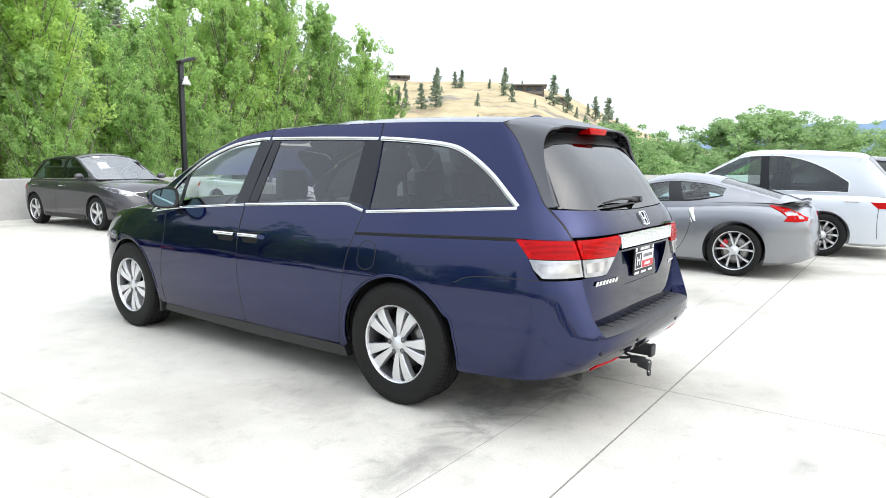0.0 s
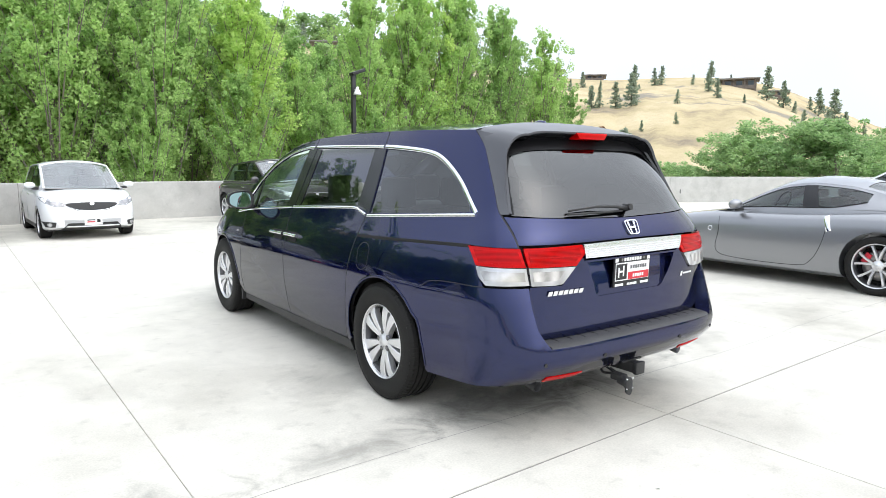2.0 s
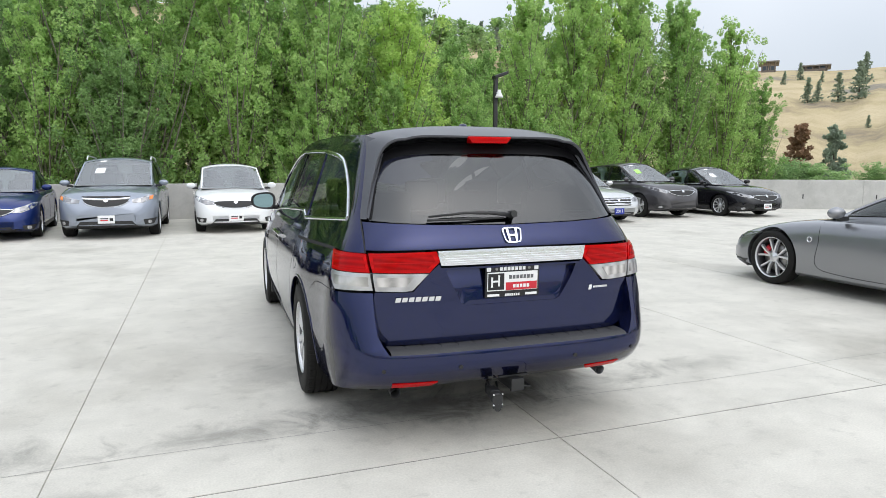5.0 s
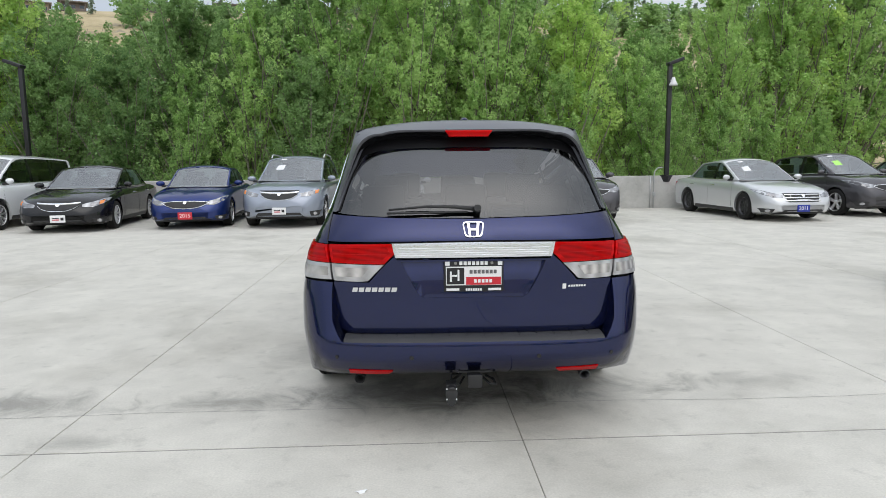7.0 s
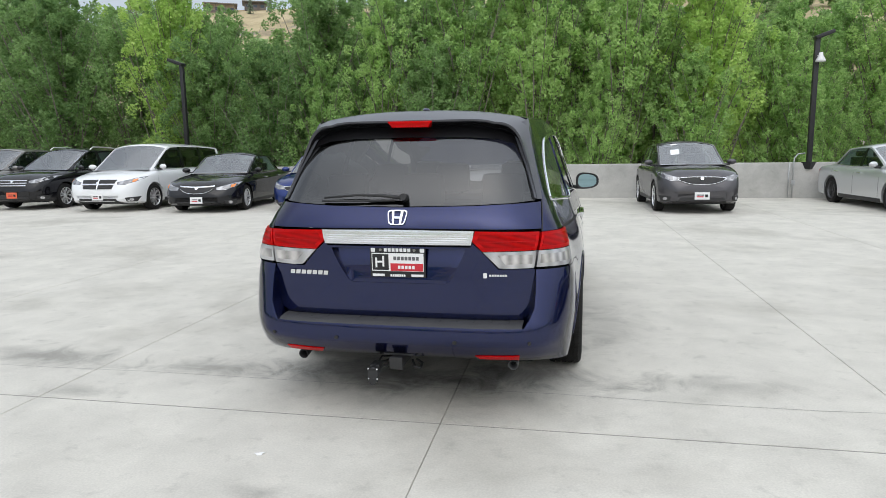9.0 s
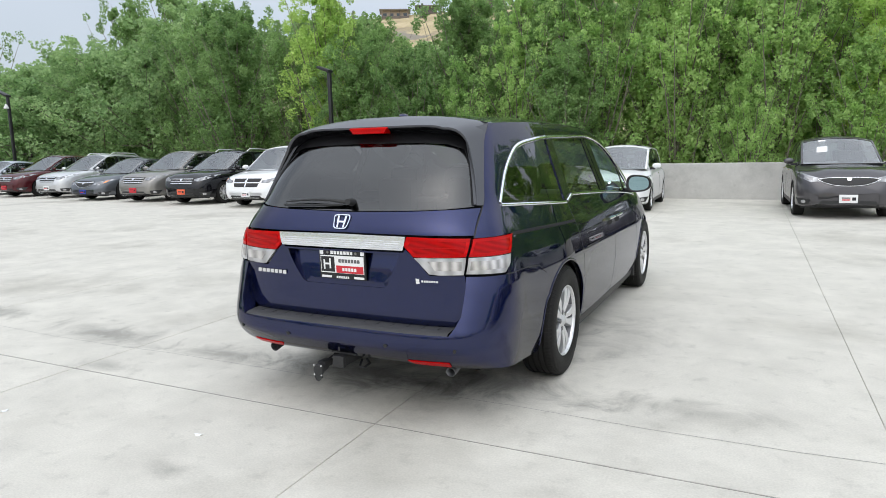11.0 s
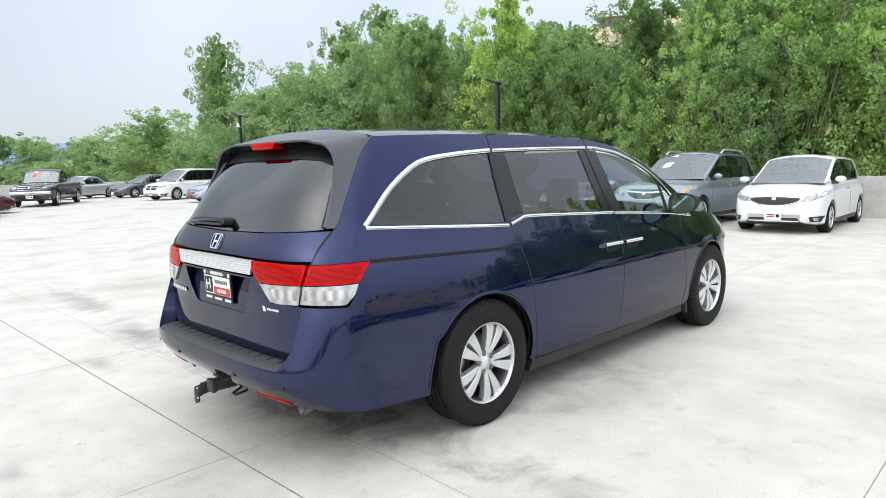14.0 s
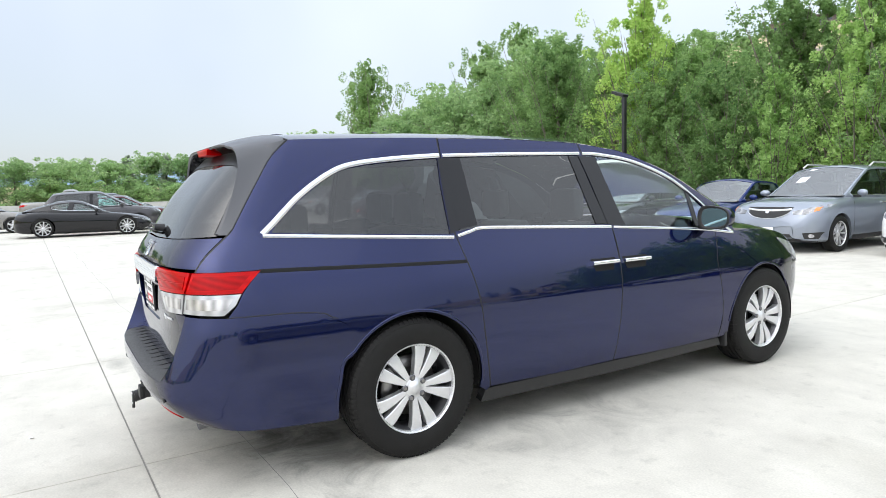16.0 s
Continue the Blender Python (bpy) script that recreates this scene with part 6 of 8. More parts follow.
# ---- parked cars ----
def cut_arches(verts, faces, mats, axles, r, half, depth=0.36):
    """A closed body with round wheel wells cut out of it."""
    me = mesh_of("draft", verts, faces, mats[0])
    bm = bmesh.new()
    bm.from_mesh(me)
    bmesh.ops.recalc_face_normals(bm, faces=bm.faces)
    bm.to_mesh(me)
    bm.free()
    body = new("draft_body", me)
    tool = bmesh.new()
    for ya in axles:
        for s in (-1, 1):
            cyl(tool, (s * (half - depth), ya, r), (s * (half + 0.3), ya, r), r + 0.045, None, 40)
    tm = bpy.data.meshes.new("draft_tool")
    tool.to_mesh(tm)
    tool.free()
    cutter = new("draft_cutter", tm)
    mod = body.modifiers.new("wells", "BOOLEAN")
    mod.operation, mod.solver, mod.object = "DIFFERENCE", "EXACT", cutter
    out = bpy.data.meshes.new_from_object(body.evaluated_get(bpy.context.evaluated_depsgraph_get()))
    bpy.data.objects.remove(body)
    bpy.data.objects.remove(cutter)
    out.shade_smooth()
    out.set_sharp_from_angle(angle=radians(38))
    return out


def onto(bvh, way, back=6.0):
    """A chart that drops flat outlines onto a body: 'front'/'rear' take (x, z), 'left'/'right' take (y, z)."""
    d = {"front": Vector((0, -1, 0)), "rear": Vector((0, 1, 0)), "right": Vector((-1, 0, 0)), "left": Vector((1, 0, 0)), "top": Vector((0, 0, -1))}[way]

    def f(a, b):
        P, N = [], []
        for u, v in zip(a, b):
            o = Vector((u, 0, v)) if way in ("front", "rear") else Vector((0, u, v)) if way != "top" else Vector((u, v, 0))
            hit, nrm, _, _ = bvh.ray_cast(o - d * back, d)
            if hit is None:
                near = bvh.find_nearest(o - d * 1.2)
                hit, nrm = near[0], near[1]
            if nrm.dot(d) > 0:
                nrm = -nrm
            P.append(tuple(hit))
            N.append(tuple((nrm - d * 0.5).normalized()))
        return np.array(P), np.array(N)
    return f


W5 = {"spokes": 5, "pair": False, "w_in": 0.06, "w_out": 0.075, "spread": 0.0, "base": 0.0}
W5P = {"spokes": 5, "pair": True, "spread": 0.5}
W10 = {"spokes": 10, "pair": False, "w_in": 0.03, "w_out": 0.035, "spread": 0.0, "base": 0.0}
WSTEEL = {"spokes": 7, "pair": False, "w_in": 0.09, "w_out": 0.11, "spread": 0.0, "base": 0.0, "face": 0.35}

# y positions are measured from the middle of the car, the front at +y
KIND = {
    "suv": dict(L=4.6, W=1.84, H=1.66, wb=2.66, fo=0.92, r=0.345, top=[(-1.0, 0.80), (-0.985, 0.98), (-0.96, 1.02), (-0.1, 1.03), (0.36, 1.06), (0.50, 1.05), (0.80, 0.985), (0.92, 0.91), (0.98, 0.77), (1.0, 0.64)], rb=-0.95, rt=-0.74, cb=0.44, wt=0.02, roof=[(-0.80, 0.95), (-0.4, 0.99), (-0.1, 1.0), (0.1, 0.975)]),
    "hatch": dict(L=4.06, W=1.70, H=1.52, wb=2.53, fo=0.80, r=0.30, top=[(-1.0, 0.75), (-0.985, 0.92), (-0.96, 0.96), (0.0, 0.96), (0.5, 0.98), (0.62, 0.965), (0.85, 0.875), (0.94, 0.79), (0.985, 0.67), (1.0, 0.56)], rb=-0.94, rt=-0.72, cb=0.58, wt=0.12, roof=[(-0.8, 0.95), (-0.3, 0.99), (0.0, 1.0), (0.2, 0.975)]),
    "sedan": dict(L=4.85, W=1.84, H=1.47, wb=2.77, fo=0.97, r=0.325, top=[(-1.0, 0.72), (-0.985, 0.90), (-0.95, 0.97), (-0.7, 0.97), (-0.2, 0.94), (0.3, 0.945), (0.42, 0.94), (0.75, 0.85), (0.92, 0.74), (0.985, 0.60), (1.0, 0.52)], rb=-0.73, rt=-0.40, cb=0.42, wt=0.05, roof=[(-0.44, 0.955), (-0.2, 0.99), (-0.05, 1.0), (0.12, 0.98)]),
    "van": dict(L=5.15, W=2.0, H=1.75, wb=3.08, fo=0.97, r=0.345, top=[(-1.0, 0.85), (-0.99, 1.02), (-0.96, 1.06), (0.0, 1.06), (0.5, 1.06), (0.62, 1.04), (0.85, 0.95), (0.95, 0.84), (1.0, 0.62)], rb=-0.97, rt=-0.88, cb=0.58, wt=0.22, roof=[(-0.9, 0.96), (-0.5, 0.99), (0.0, 1.0), (0.25, 0.98)]),
    "coupe": dict(L=4.25, W=1.845, H=1.315, wb=2.55, fo=0.86, r=0.338, rim=0.75, top=[(-1.0, 0.66), (-0.985, 0.88), (-0.95, 0.93), (-0.75, 0.95), (-0.5, 0.94), (-0.2, 0.90), (0.2, 0.875), (0.32, 0.87), (0.6, 0.80), (0.85, 0.69), (0.96, 0.58), (1.0, 0.45)], rb=-0.84, rt=-0.24, cb=0.28, wt=-0.02, roof=[(-0.35, 0.93), (-0.2, 0.97), (-0.05, 1.0), (0.06, 0.975)],
                  zr=[(-1.98, 0.95), (-1.83, 1.015), (-1.375, 1.145), (-0.86, 1.278), (-0.43, 1.315), (-0.1, 1.275), (0.15, 1.18), (0.40, 1.06), (0.80, 0.855)], xe=[(-1.98, 0.50), (-1.6, 0.50), (-1.0, 0.52), (-0.4, 0.56), (0.2, 0.58), (0.8, 0.62)], xb=[(-1.98, 0.56), (-1.5, 0.64), (-1.1, 0.73), (-0.7, 0.785), (0.0, 0.79), (0.8, 0.72)],
                  belt=[(-1.12, 1.055), (-0.95, 1.01), (-0.72, 0.965), (0.0, 0.94), (0.5, 0.91)], win0=-1.08, win1=-1.06, scr=(0.70, 0.10), hatch=(-0.98, -1.72)),
    "pickup": dict(L=5.85, W=2.03, H=1.87, wb=3.65, fo=0.98, r=0.395, top=[(-1.0, 0.95), (-0.995, 1.22), (-0.96, 1.24), (-0.25, 1.24), (0.1, 1.22), (0.34, 1.20), (0.5, 1.18), (0.90, 1.10), (0.97, 1.02), (1.0, 0.70)], rb=-0.20, rt=-0.12, cb=0.36, wt=0.17, roof=[(-0.2, 0.96), (0.0, 1.0), (0.1, 1.0), (0.2, 0.98)]),
}


def build_car(name, label, kind, body_mat, m, front="plain", wheels=W5, rim_mat=ALLOY, glass=None, plate=None, sticker=False, rails=False, group="cars parked along the wall", trim=CHROME, tail="plain", roof_glass=False, two_door=False, **over):
    k = dict(KIND[kind], **over)
    L, W, H, r = k["L"], k["W"], k["H"], k["r"]
    hl, hw = L / 2, W / 2
    car_ = thing(name, m, label, "car", group)
    top = table([(a * hl, b) for a, b in k["top"]], 0.05)
    clear = 0.19 if kind in ("suv", "van") else 0.15 if kind != "pickup" else 0.30
    ys = hl * np.array([-1, -0.985, -0.96, -0.92, -0.86, -0.78, -0.7, -0.6, -0.5, -0.38, -0.25, -0.1, 0.05, 0.2, 0.32, 0.42, 0.52, 0.62, 0.7, 0.78, 0.84, 0.89, 0.93, 0.96, 0.98, 0.993, 1.0])
    verts, n = [], 0
    for y in ys:
        d = 0.95 if y > 0 else 0.75
        q = max(0.0, (abs(y) - (hl - d)) / d)
        w_ = hw * (1 - (q * 0.95) ** 3.5) ** (1 / 3.5) * (1.0 if abs(y) < hl * 0.99 else 0.97)
        zt = float(top(y))
        zb = clear + 0.10 * q ** 3
        zs = zt - 0.05 - 0.06 * q
        zm = zb + 0.5 * (zs - zb)
        half = [(0, zb), (0.55 * w_, zb), (0.90 * w_, zb + 0.01), (0.965 * w_, zb + 0.05), (0.985 * w_, zb + 0.14), (0.995 * w_, zm - 0.08), (1.0 * w_, zm + 0.05), (0.99 * w_, zs - 0.14), (0.965 * w_, zs - 0.05), (0.92 * w_, zs), (0.82 * w_, zs + 0.025), (0.45 * w_, zt - 0.006), (0, zt)]
        ring = half + [(-x, z) for x, z in half[-2:0:-1]]
        n = len(ring)
        verts += [(x, y, z) for x, z in ring]
    faces = [(i * n + j, i * n + (j + 1) % n, (i + 1) * n + (j + 1) % n, (i + 1) * n + j) for i in range(len(ys) - 1) for j in range(n)]
    faces += [tuple(range(n))[::-1], tuple(range((len(ys) - 1) * n, len(ys) * n))]
    bvh = BVHTree.FromPolygons([Vector(v) for v in verts], faces)
    fy, ry = hl - k["fo"], hl - k["fo"] - k["wb"]
    me = cut_arches(verts, faces, [body_mat], (fy, ry), r, hw)
    body = hang("body", me, car_)
    # cabin: a side chart (y, z) and a top chart (x, y), with window openings
    rb, rt_, cb, wt = k["rb"] * hl, k["rt"] * hl, k["cb"] * hl, k["wt"] * hl
    roof = table([(a * hl, b * H) for a, b in k["roof"]], 0.06)
    wb_, wr = hw * 0.90, hw * (0.755 if kind not in ("van", "pickup") else 0.80)
    slant = kind in ("sedan", "coupe")
    side0, side1 = rb + (0.42 if slant else 0.30), cb - 0.22
    s0r, s1r = rt_ + (0.10 if slant else 0.22), wt - 0.05
    ym, nose = (rt_ + wt) / 2, cb + 0.14
    zr = table(k["zr"], 0.05) if "zr" in k else table([(rb - 0.02, float(top(rb)) - 0.03), (rt_, float(roof(rt_)))] + [(y, float(roof(y))) for y in np.linspace(rt_ + 0.1, wt - 0.08, 6)] + [(wt, float(roof(wt))), (nose, float(top(nose)) - 0.02)], 0.07)
    xe = table(k["xe"], 0.05) if "xe" in k else table([(rb, 0.82 * wb_), (rt_, 0.985 * wr), (ym, wr), (wt - 0.05, 0.985 * wr), (nose, 0.93 * wb_)], 0.08)
    xb = table(k["xb"], 0.05) if "xb" in k else table([(rb, 0.80 * wb_), (rb + 0.22, 0.955 * wb_), (ym, wb_), (cb - 0.3, 0.99 * wb_), (nose, 0.95 * wb_)], 0.08)
    y_lo, y_hi = (k["zr"][0][0], k["zr"][-1][0]) if "zr" in k else (rb, nose)

    def zb(y):
        return top(y) - 0.06

    def ze(y):
        return np.maximum(zr(y) - 0.062, zb(y) + 0.006)

    def side_map(s):
        def f(y, z):
            v = np.clip((z - zb(y)) / np.maximum(ze(y) - zb(y), 1e-3), 0, 1)
            return np.stack([s * (xb(y) + (xe(y) - xb(y)) * v ** 1.15 + 0.022 * np.sin(math.pi * v)), y, z], -1)
        g = with_normals(f)

        def out(a, b):
            p, n_ = g(a, b)
            return p, np.where((n_[:, 0] * s < 0)[:, None], -n_, n_)
        return out

    def top_map(x, y):
        q = np.clip(np.abs(x) / xe(y), 0, 1)
        return np.stack([x, y, ze(y) + (zr(y) + 0.022 * np.clip((zr(y) - zb(y)) / 0.5, 0, 1) - ze(y)) * (1 - q ** 2.3)], -1)

    top_n = with_normals(top_map)

    def TOP(a, b):
        p, n_ = top_n(a, b)
        return p, np.where((n_[:, 2] < 0)[:, None], -n_, n_)

    def lower(y):
        return table(k["belt"], 0.04)(y) if "belt" in k else top(y) + 0.012

    def upper(y):
        at, fall = k.get("kick", (-9.0, 0.0))
        return ze(y) - 0.030 - fall * np.maximum(0, at - y) ** 2

    span = np.linspace(y_lo, y_hi, 40)
    yw = np.linspace(k.get("win0", s0r - 0.02), cb + 0.05, 80)
    ok = [y for y in yw if upper(y) - lower(y) > 0.035]
    yt = np.linspace(ok[0], ok[-1], 16)
    yl = np.linspace(k.get("win1", side0), ok[-1], 16)
    window = [(y, float(upper(y))) for y in yt] + [(y, float(lower(y))) for y in yl[::-1]]
    tone = glass or GLASS_CLEAR
    pillars = {True: [(0.40, 0.50)], False: [(0.48, 0.53)]}[two_door] if kind != "van" else [(0.30, 0.325), (0.60, 0.63)]
    for s in (-1, 1):
        S = side_map(s)
        panel("cabin_side", [(y, float(zb(y)) + 0.004) for y in span] + [(y, float(ze(y))) for y in span[::-1]], S, body_mat, car_, holes=[window], step=0.07, thick=0.02)
        panes = [(ok[0] if tone is GLASS_CLEAR else ok[0], ok[-1], tone)]
        if tone is GLASS_PRIVACY:
            cut = ok[0] + (ok[-1] - ok[0]) * (0.60 if kind != "van" else 0.62)
            panes = [(ok[0], cut, GLASS_PRIVACY), (cut, ok[-1], GLASS_CLEAR)]
        for a0, a1, gm in panes:
            yt_ = np.linspace(a0, a1, 12)
            back = np.linspace(min(a0, k.get("win1", side0)) if a0 == ok[0] else a0, a1, 12)
            panel("side_window", [(y, float(upper(y))) for y in yt_] + [(y, float(lower(y))) for y in back[::-1]], S, gm, car_, off=-0.008, thick=0, step=0.12)
        for f0, f1 in pillars:
            p0, p1 = ok[0] + (ok[-1] - ok[0]) * f0, ok[0] + (ok[-1] - ok[0]) * f1
            ln = 0.05 if not two_door else 0.10
            panel("door_pillar", [(p0 - ln, float(lower(p0 - ln))), (p1 - ln * 0.6, float(lower(p1 - ln * 0.6))), (p1, float(upper(p1))), (p0, float(upper(p0)))], S, GLOSS_BLACK, car_, off=-0.003, thick=0.004, step=0.1)
        strip("window_trim", [(y, float(lower(y)) - 0.004) for y in yl], S, trim, car_, 0.016, 0.010)
        if k.get("full_trim"):
            strip("window_trim", window[15::-1] + [window[-1]], S, trim, car_, 0.02, 0.010)
    sx = lambda y, d: float(xe(y)) - d
    f_hi, f_lo = k.get("scr", (cb + 0.08, wt + 0.06))
    r_hi, r_lo = k.get("hatch", (rt_ - 0.03, rb + 0.05))
    ys_ = np.linspace(f_lo, f_hi, 9)
    front_hole = [(sx(y, 0.035), y) for y in ys_] + [(-sx(y, 0.035), y) for y in ys_[::-1]]
    ys_ = np.linspace(r_lo, r_hi, 9)
    rear_hole = [(sx(y, 0.07), y) for y in ys_] + [(-sx(y, 0.07), y) for y in ys_[::-1]]
    panel("roof", [(float(xe(y)) - 0.001, y) for y in span] + [(-float(xe(y)) + 0.001, y) for y in span[::-1]], TOP, body_mat, car_, holes=[front_hole, rear_hole], step=0.08, thick=0.02)
    panel("windscreen", front_hole, TOP, GLASS_SCREEN, car_, off=-0.006, thick=0, step=0.12)
    panel("rear_window", rear_hole, TOP, tone, car_, off=-0.006, thick=0, step=0.12)
    # dark cabin floor, seats and wheel
    bm = bmesh.new()
    f_ = [bm.verts.new((float(xb(y)) * 0.97, y, float(top(y)) + 0.006)) for y in span] + [bm.verts.new((-float(xb(y)) * 0.97, y, float(top(y)) + 0.006)) for y in span[::-1]]
    bm.faces.new(f_)
    part("interior", bm, CABIN_GREY, car_, smooth=False)
    zf = float(top(0.0))
    for x in (-0.36, 0.36):
        for y in ((side0 + side1) / 2 + 0.1, side0 + 0.35)[: 1 if two_door else 2]:
            bm = bmesh.new()
            box(bm, x - 0.24, x + 0.24, y - 0.08, y + 0.05, zf - 0.05, zf + 0.22 * (H / 1.5) ** 2, 0.04)
            box(bm, x - 0.13, x + 0.13, y - 0.08, y + 0.02, zf + 0.23 * (H / 1.5) ** 2, zf + 0.37 * (H / 1.5) ** 2.2, 0.04)
            part("seat", bm, SEAT_DARK, car_)
    v, f = lathe([(-0.012, 0.17), (0.0, 0.182), (0.012, 0.17), (0.0, 0.158), (-0.012, 0.17)], 24, "z")
    sw = hang("steering_wheel", mesh_of("steering_wheel", v, f, SEAT_DARK), car_)
    sw.matrix_local = pose(-0.36, cb - 0.55, zf + 0.08, -65)
    # wheels
    for ya in (fy, ry):
        for s in (-1, 1):
            wheel_parts(car_, (s * (hw - 0.12), ya, r), s, r, r * k.get("rim", 0.68), 0.22, wheels, rim_mat, tread=False)
    F, Rr, SR, SL = onto(bvh, "front"), onto(bvh, "rear"), onto(bvh, "right"), onto(bvh, "left")
    zh = float(top(hl * 0.93))
    # lamps, grille, intakes
    zl = k.get("zl", zh - 0.10)
    for s in (-1, 1):
        hp = [(s * 0.965 * hw, zl + 0.135), (s * 0.88 * hw, zl + 0.115), (s * 0.72 * hw, zl + 0.06), (s * 0.50 * hw, zl + 0.01), (s * 0.52 * hw, zl - 0.05), (s * 0.72 * hw, zl - 0.055), (s * 0.90 * hw, zl + 0.015), (s * 0.955 * hw, zl + 0.07)]
        lamp = panel("headlamp", hp, F, HEAD_LENS, car_, off=0.006, thick=0.02, step=0.07)
        panel("lamp_bowl", [(s * 0.84 * hw, zl + 0.055), (s * 0.68 * hw, zl + 0.035), (s * 0.68 * hw, zl - 0.03), (s * 0.82 * hw, zl - 0.005)], F, LENS_DARK, lamp, off=0.010, thick=0.006, step=0.07)
        if front in ("shield", "cross"):
            panel("turn_lamp", [(s * 0.91 * hw, zl + 0.09), (s * 0.84 * hw, zl + 0.07), (s * 0.84 * hw, zl + 0.0), (s * 0.90 * hw, zl + 0.02)], F, AMBER, lamp, off=0.011, thick=0.006, step=0.07)
        fog = [(s * 0.955 * hw, zl * 0.52), (s * 0.72 * hw, zl * 0.50), (s * 0.74 * hw, zl * 0.37), (s * 0.90 * hw, zl * 0.36)]
        pocket = panel("fog_pocket", fog, F, BLACK_PLASTIC, car_, off=0.010, thick=0.02, step=0.05)
        zc = zl * 0.435
        panel("fog_lamp", [(s * (0.83 * hw) + 0.035 * math.cos(a), zc + 0.035 * math.sin(a)) for a in np.linspace(0, 2 * math.pi, 10, endpoint=False)], F, CLEAR_LENS, pocket, off=0.016, thick=0.010, step=0.04)
        tp = [(s * 0.95 * hw, 0.0), (s * 0.50 * hw, 0.0), (s * 0.55 * hw, -0.14), (s * 0.93 * hw, -0.10)]
        zt_ = float(top(-hl * 0.95)) - 0.12
        if not two_door:
            panel("tail_lamp", [(x, zt_ + z) for x, z in tp], Rr, RED_LENS, car_, off=0.006, thick=0.02, step=0.07)
        for surf, sg in ((SR, 1), (SL, -1)):
            if sg == s:
                if not two_door:
                    panel("tail_lamp", [(-hl + 0.06, zt_ - 0.01), (-hl + k.get("lamp_in", 0.34), zt_ + 0.0), (-hl + k.get("lamp_in", 0.34) - 0.10, zt_ - 0.09), (-hl + 0.05, zt_ - 0.12)], surf, RED_LENS, car_, off=0.006, thick=0.015, step=0.08)
                zmid = 0.62 * zf + 0.1
                seams = [side0 + (side1 - side0) * 0.52, side1 + 0.12] + ([] if two_door else [side0 + 0.02])
                for yq in seams if kind != "coupe" else []:
                    strip("door_seam", [(yq + 0.02 * math.sin(t_ * 3), zf - 0.08 - t_ * (zf - clear - 0.22)) for t_ in np.linspace(0, 1, 9)], surf, INK, car_, 0.007, 0.0015, off=0.001)
                if not two_door:
                    strip("sill_trim", [(q, clear + 0.07) for q in np.linspace(ry + r + 0.1, fy - r - 0.1, 10)], surf, BLACK_PLASTIC, car_, 0.09, 0.012)
                for yq in [] if kind == "coupe" else ([side0 + (side1 - side0) * 0.60] + ([] if two_door else [side0 + (side1 - side0) * 0.10])):
                    strip("door_handle", [(yq + t_, zf - 0.14) for t_ in np.linspace(0, 0.19, 6)], surf, body_mat if trim is not CHROME else trim, car_, 0.028, 0.03)
        # mirrors
        bm = bmesh.new()
        bmesh.ops.create_uvsphere(bm, u_segments=14, v_segments=8, radius=1.0, matrix=Matrix.LocRotScale((s * (hw + 0.05), side1 - 0.02, zf + 0.07), Euler((0, 0, s * 0.25)), (0.105, 0.065, 0.066)))
        mir = part("wing_mirror", bm, body_mat, car_)
        bm = new_box(min(s * (hw - 0.12), s * (hw + 0.02)), max(s * (hw - 0.12), s * (hw + 0.02)), side1 - 0.05, side1 + 0.0, zf - 0.02, zf + 0.03, 0.01)
        part("mirror_stalk", bm, BLACK_PLASTIC, mir)
    gw, gz = 0.50 * hw, zl
    shapes = {
        "crossbar": ([(-gw * 1.12, gz + 0.01), (-gw * 0.6, gz + 0.03), (gw * 0.6, gz + 0.03), (gw * 1.12, gz + 0.01), (gw * 0.95, gz - 0.07), (gw * 0.62, gz - 0.125), (-gw * 0.62, gz - 0.125), (-gw * 0.95, gz - 0.07)], 0.035),
        "shield": ([(-gw * 0.95, gz + 0.085), (gw * 0.95, gz + 0.085), (gw * 0.84, gz - 0.03), (gw * 0.42, gz - 0.125), (-gw * 0.42, gz - 0.125), (-gw * 0.84, gz - 0.03)], 0.05),
        "cross": ([(-gw * 0.95, gz + 0.07), (gw * 0.95, gz + 0.07), (gw * 0.80, gz - 0.16), (-gw * 0.80, gz - 0.16)], 0.045),
        "bars": ([(-gw, gz + 0.05), (gw, gz + 0.05), (gw * 0.80, gz - 0.15), (-gw * 0.80, gz - 0.15)], 0.03),
        "plain": ([(-gw * 0.7, gz - 0.16), (gw * 0.7, gz - 0.16), (gw * 0.6, gz - 0.28), (-gw * 0.6, gz - 0.28)], 0.02),
        "truck": ([(-gw * 1.1, gz + 0.12), (gw * 1.1, gz + 0.12), (gw * 1.05, gz - 0.16), (-gw * 1.05, gz - 0.16)], 0.03),
    }
    gp, bar = shapes[front]
    grille = panel("grille", gp, F, BLACK_PLASTIC, car_, off=0.006, thick=0.02, step=0.07)
    if front != "plain":
        z1, z0 = max(z for _, z in gp), min(z for _, z in gp)
        wide = max(x for x, _ in gp)
        if front == "shield":
            strip("grille_bar", [(x, gz + 0.05 - 0.03 * (1 - (x / gw) ** 2)) for x in np.linspace(-gw * 0.93, gw * 0.93, 15)], F, CHROME, grille, 0.045, 0.02)
            strip("grille_rim", [(x, gz - 0.02 - 0.11 * (1 - abs(x / (gw * 0.88)) ** 3)) for x in np.linspace(-gw * 0.88, gw * 0.88, 17)], F, CHROME, grille, 0.013, 0.02)
        elif front == "crossbar":
            strip("grille_bar", [(x, gz + 0.028 - 0.018 * abs(x / gw) ** 3) for x in np.linspace(-gw * 1.1, gw * 1.1, 15)], F, CHROME, grille, 0.016, 0.012)
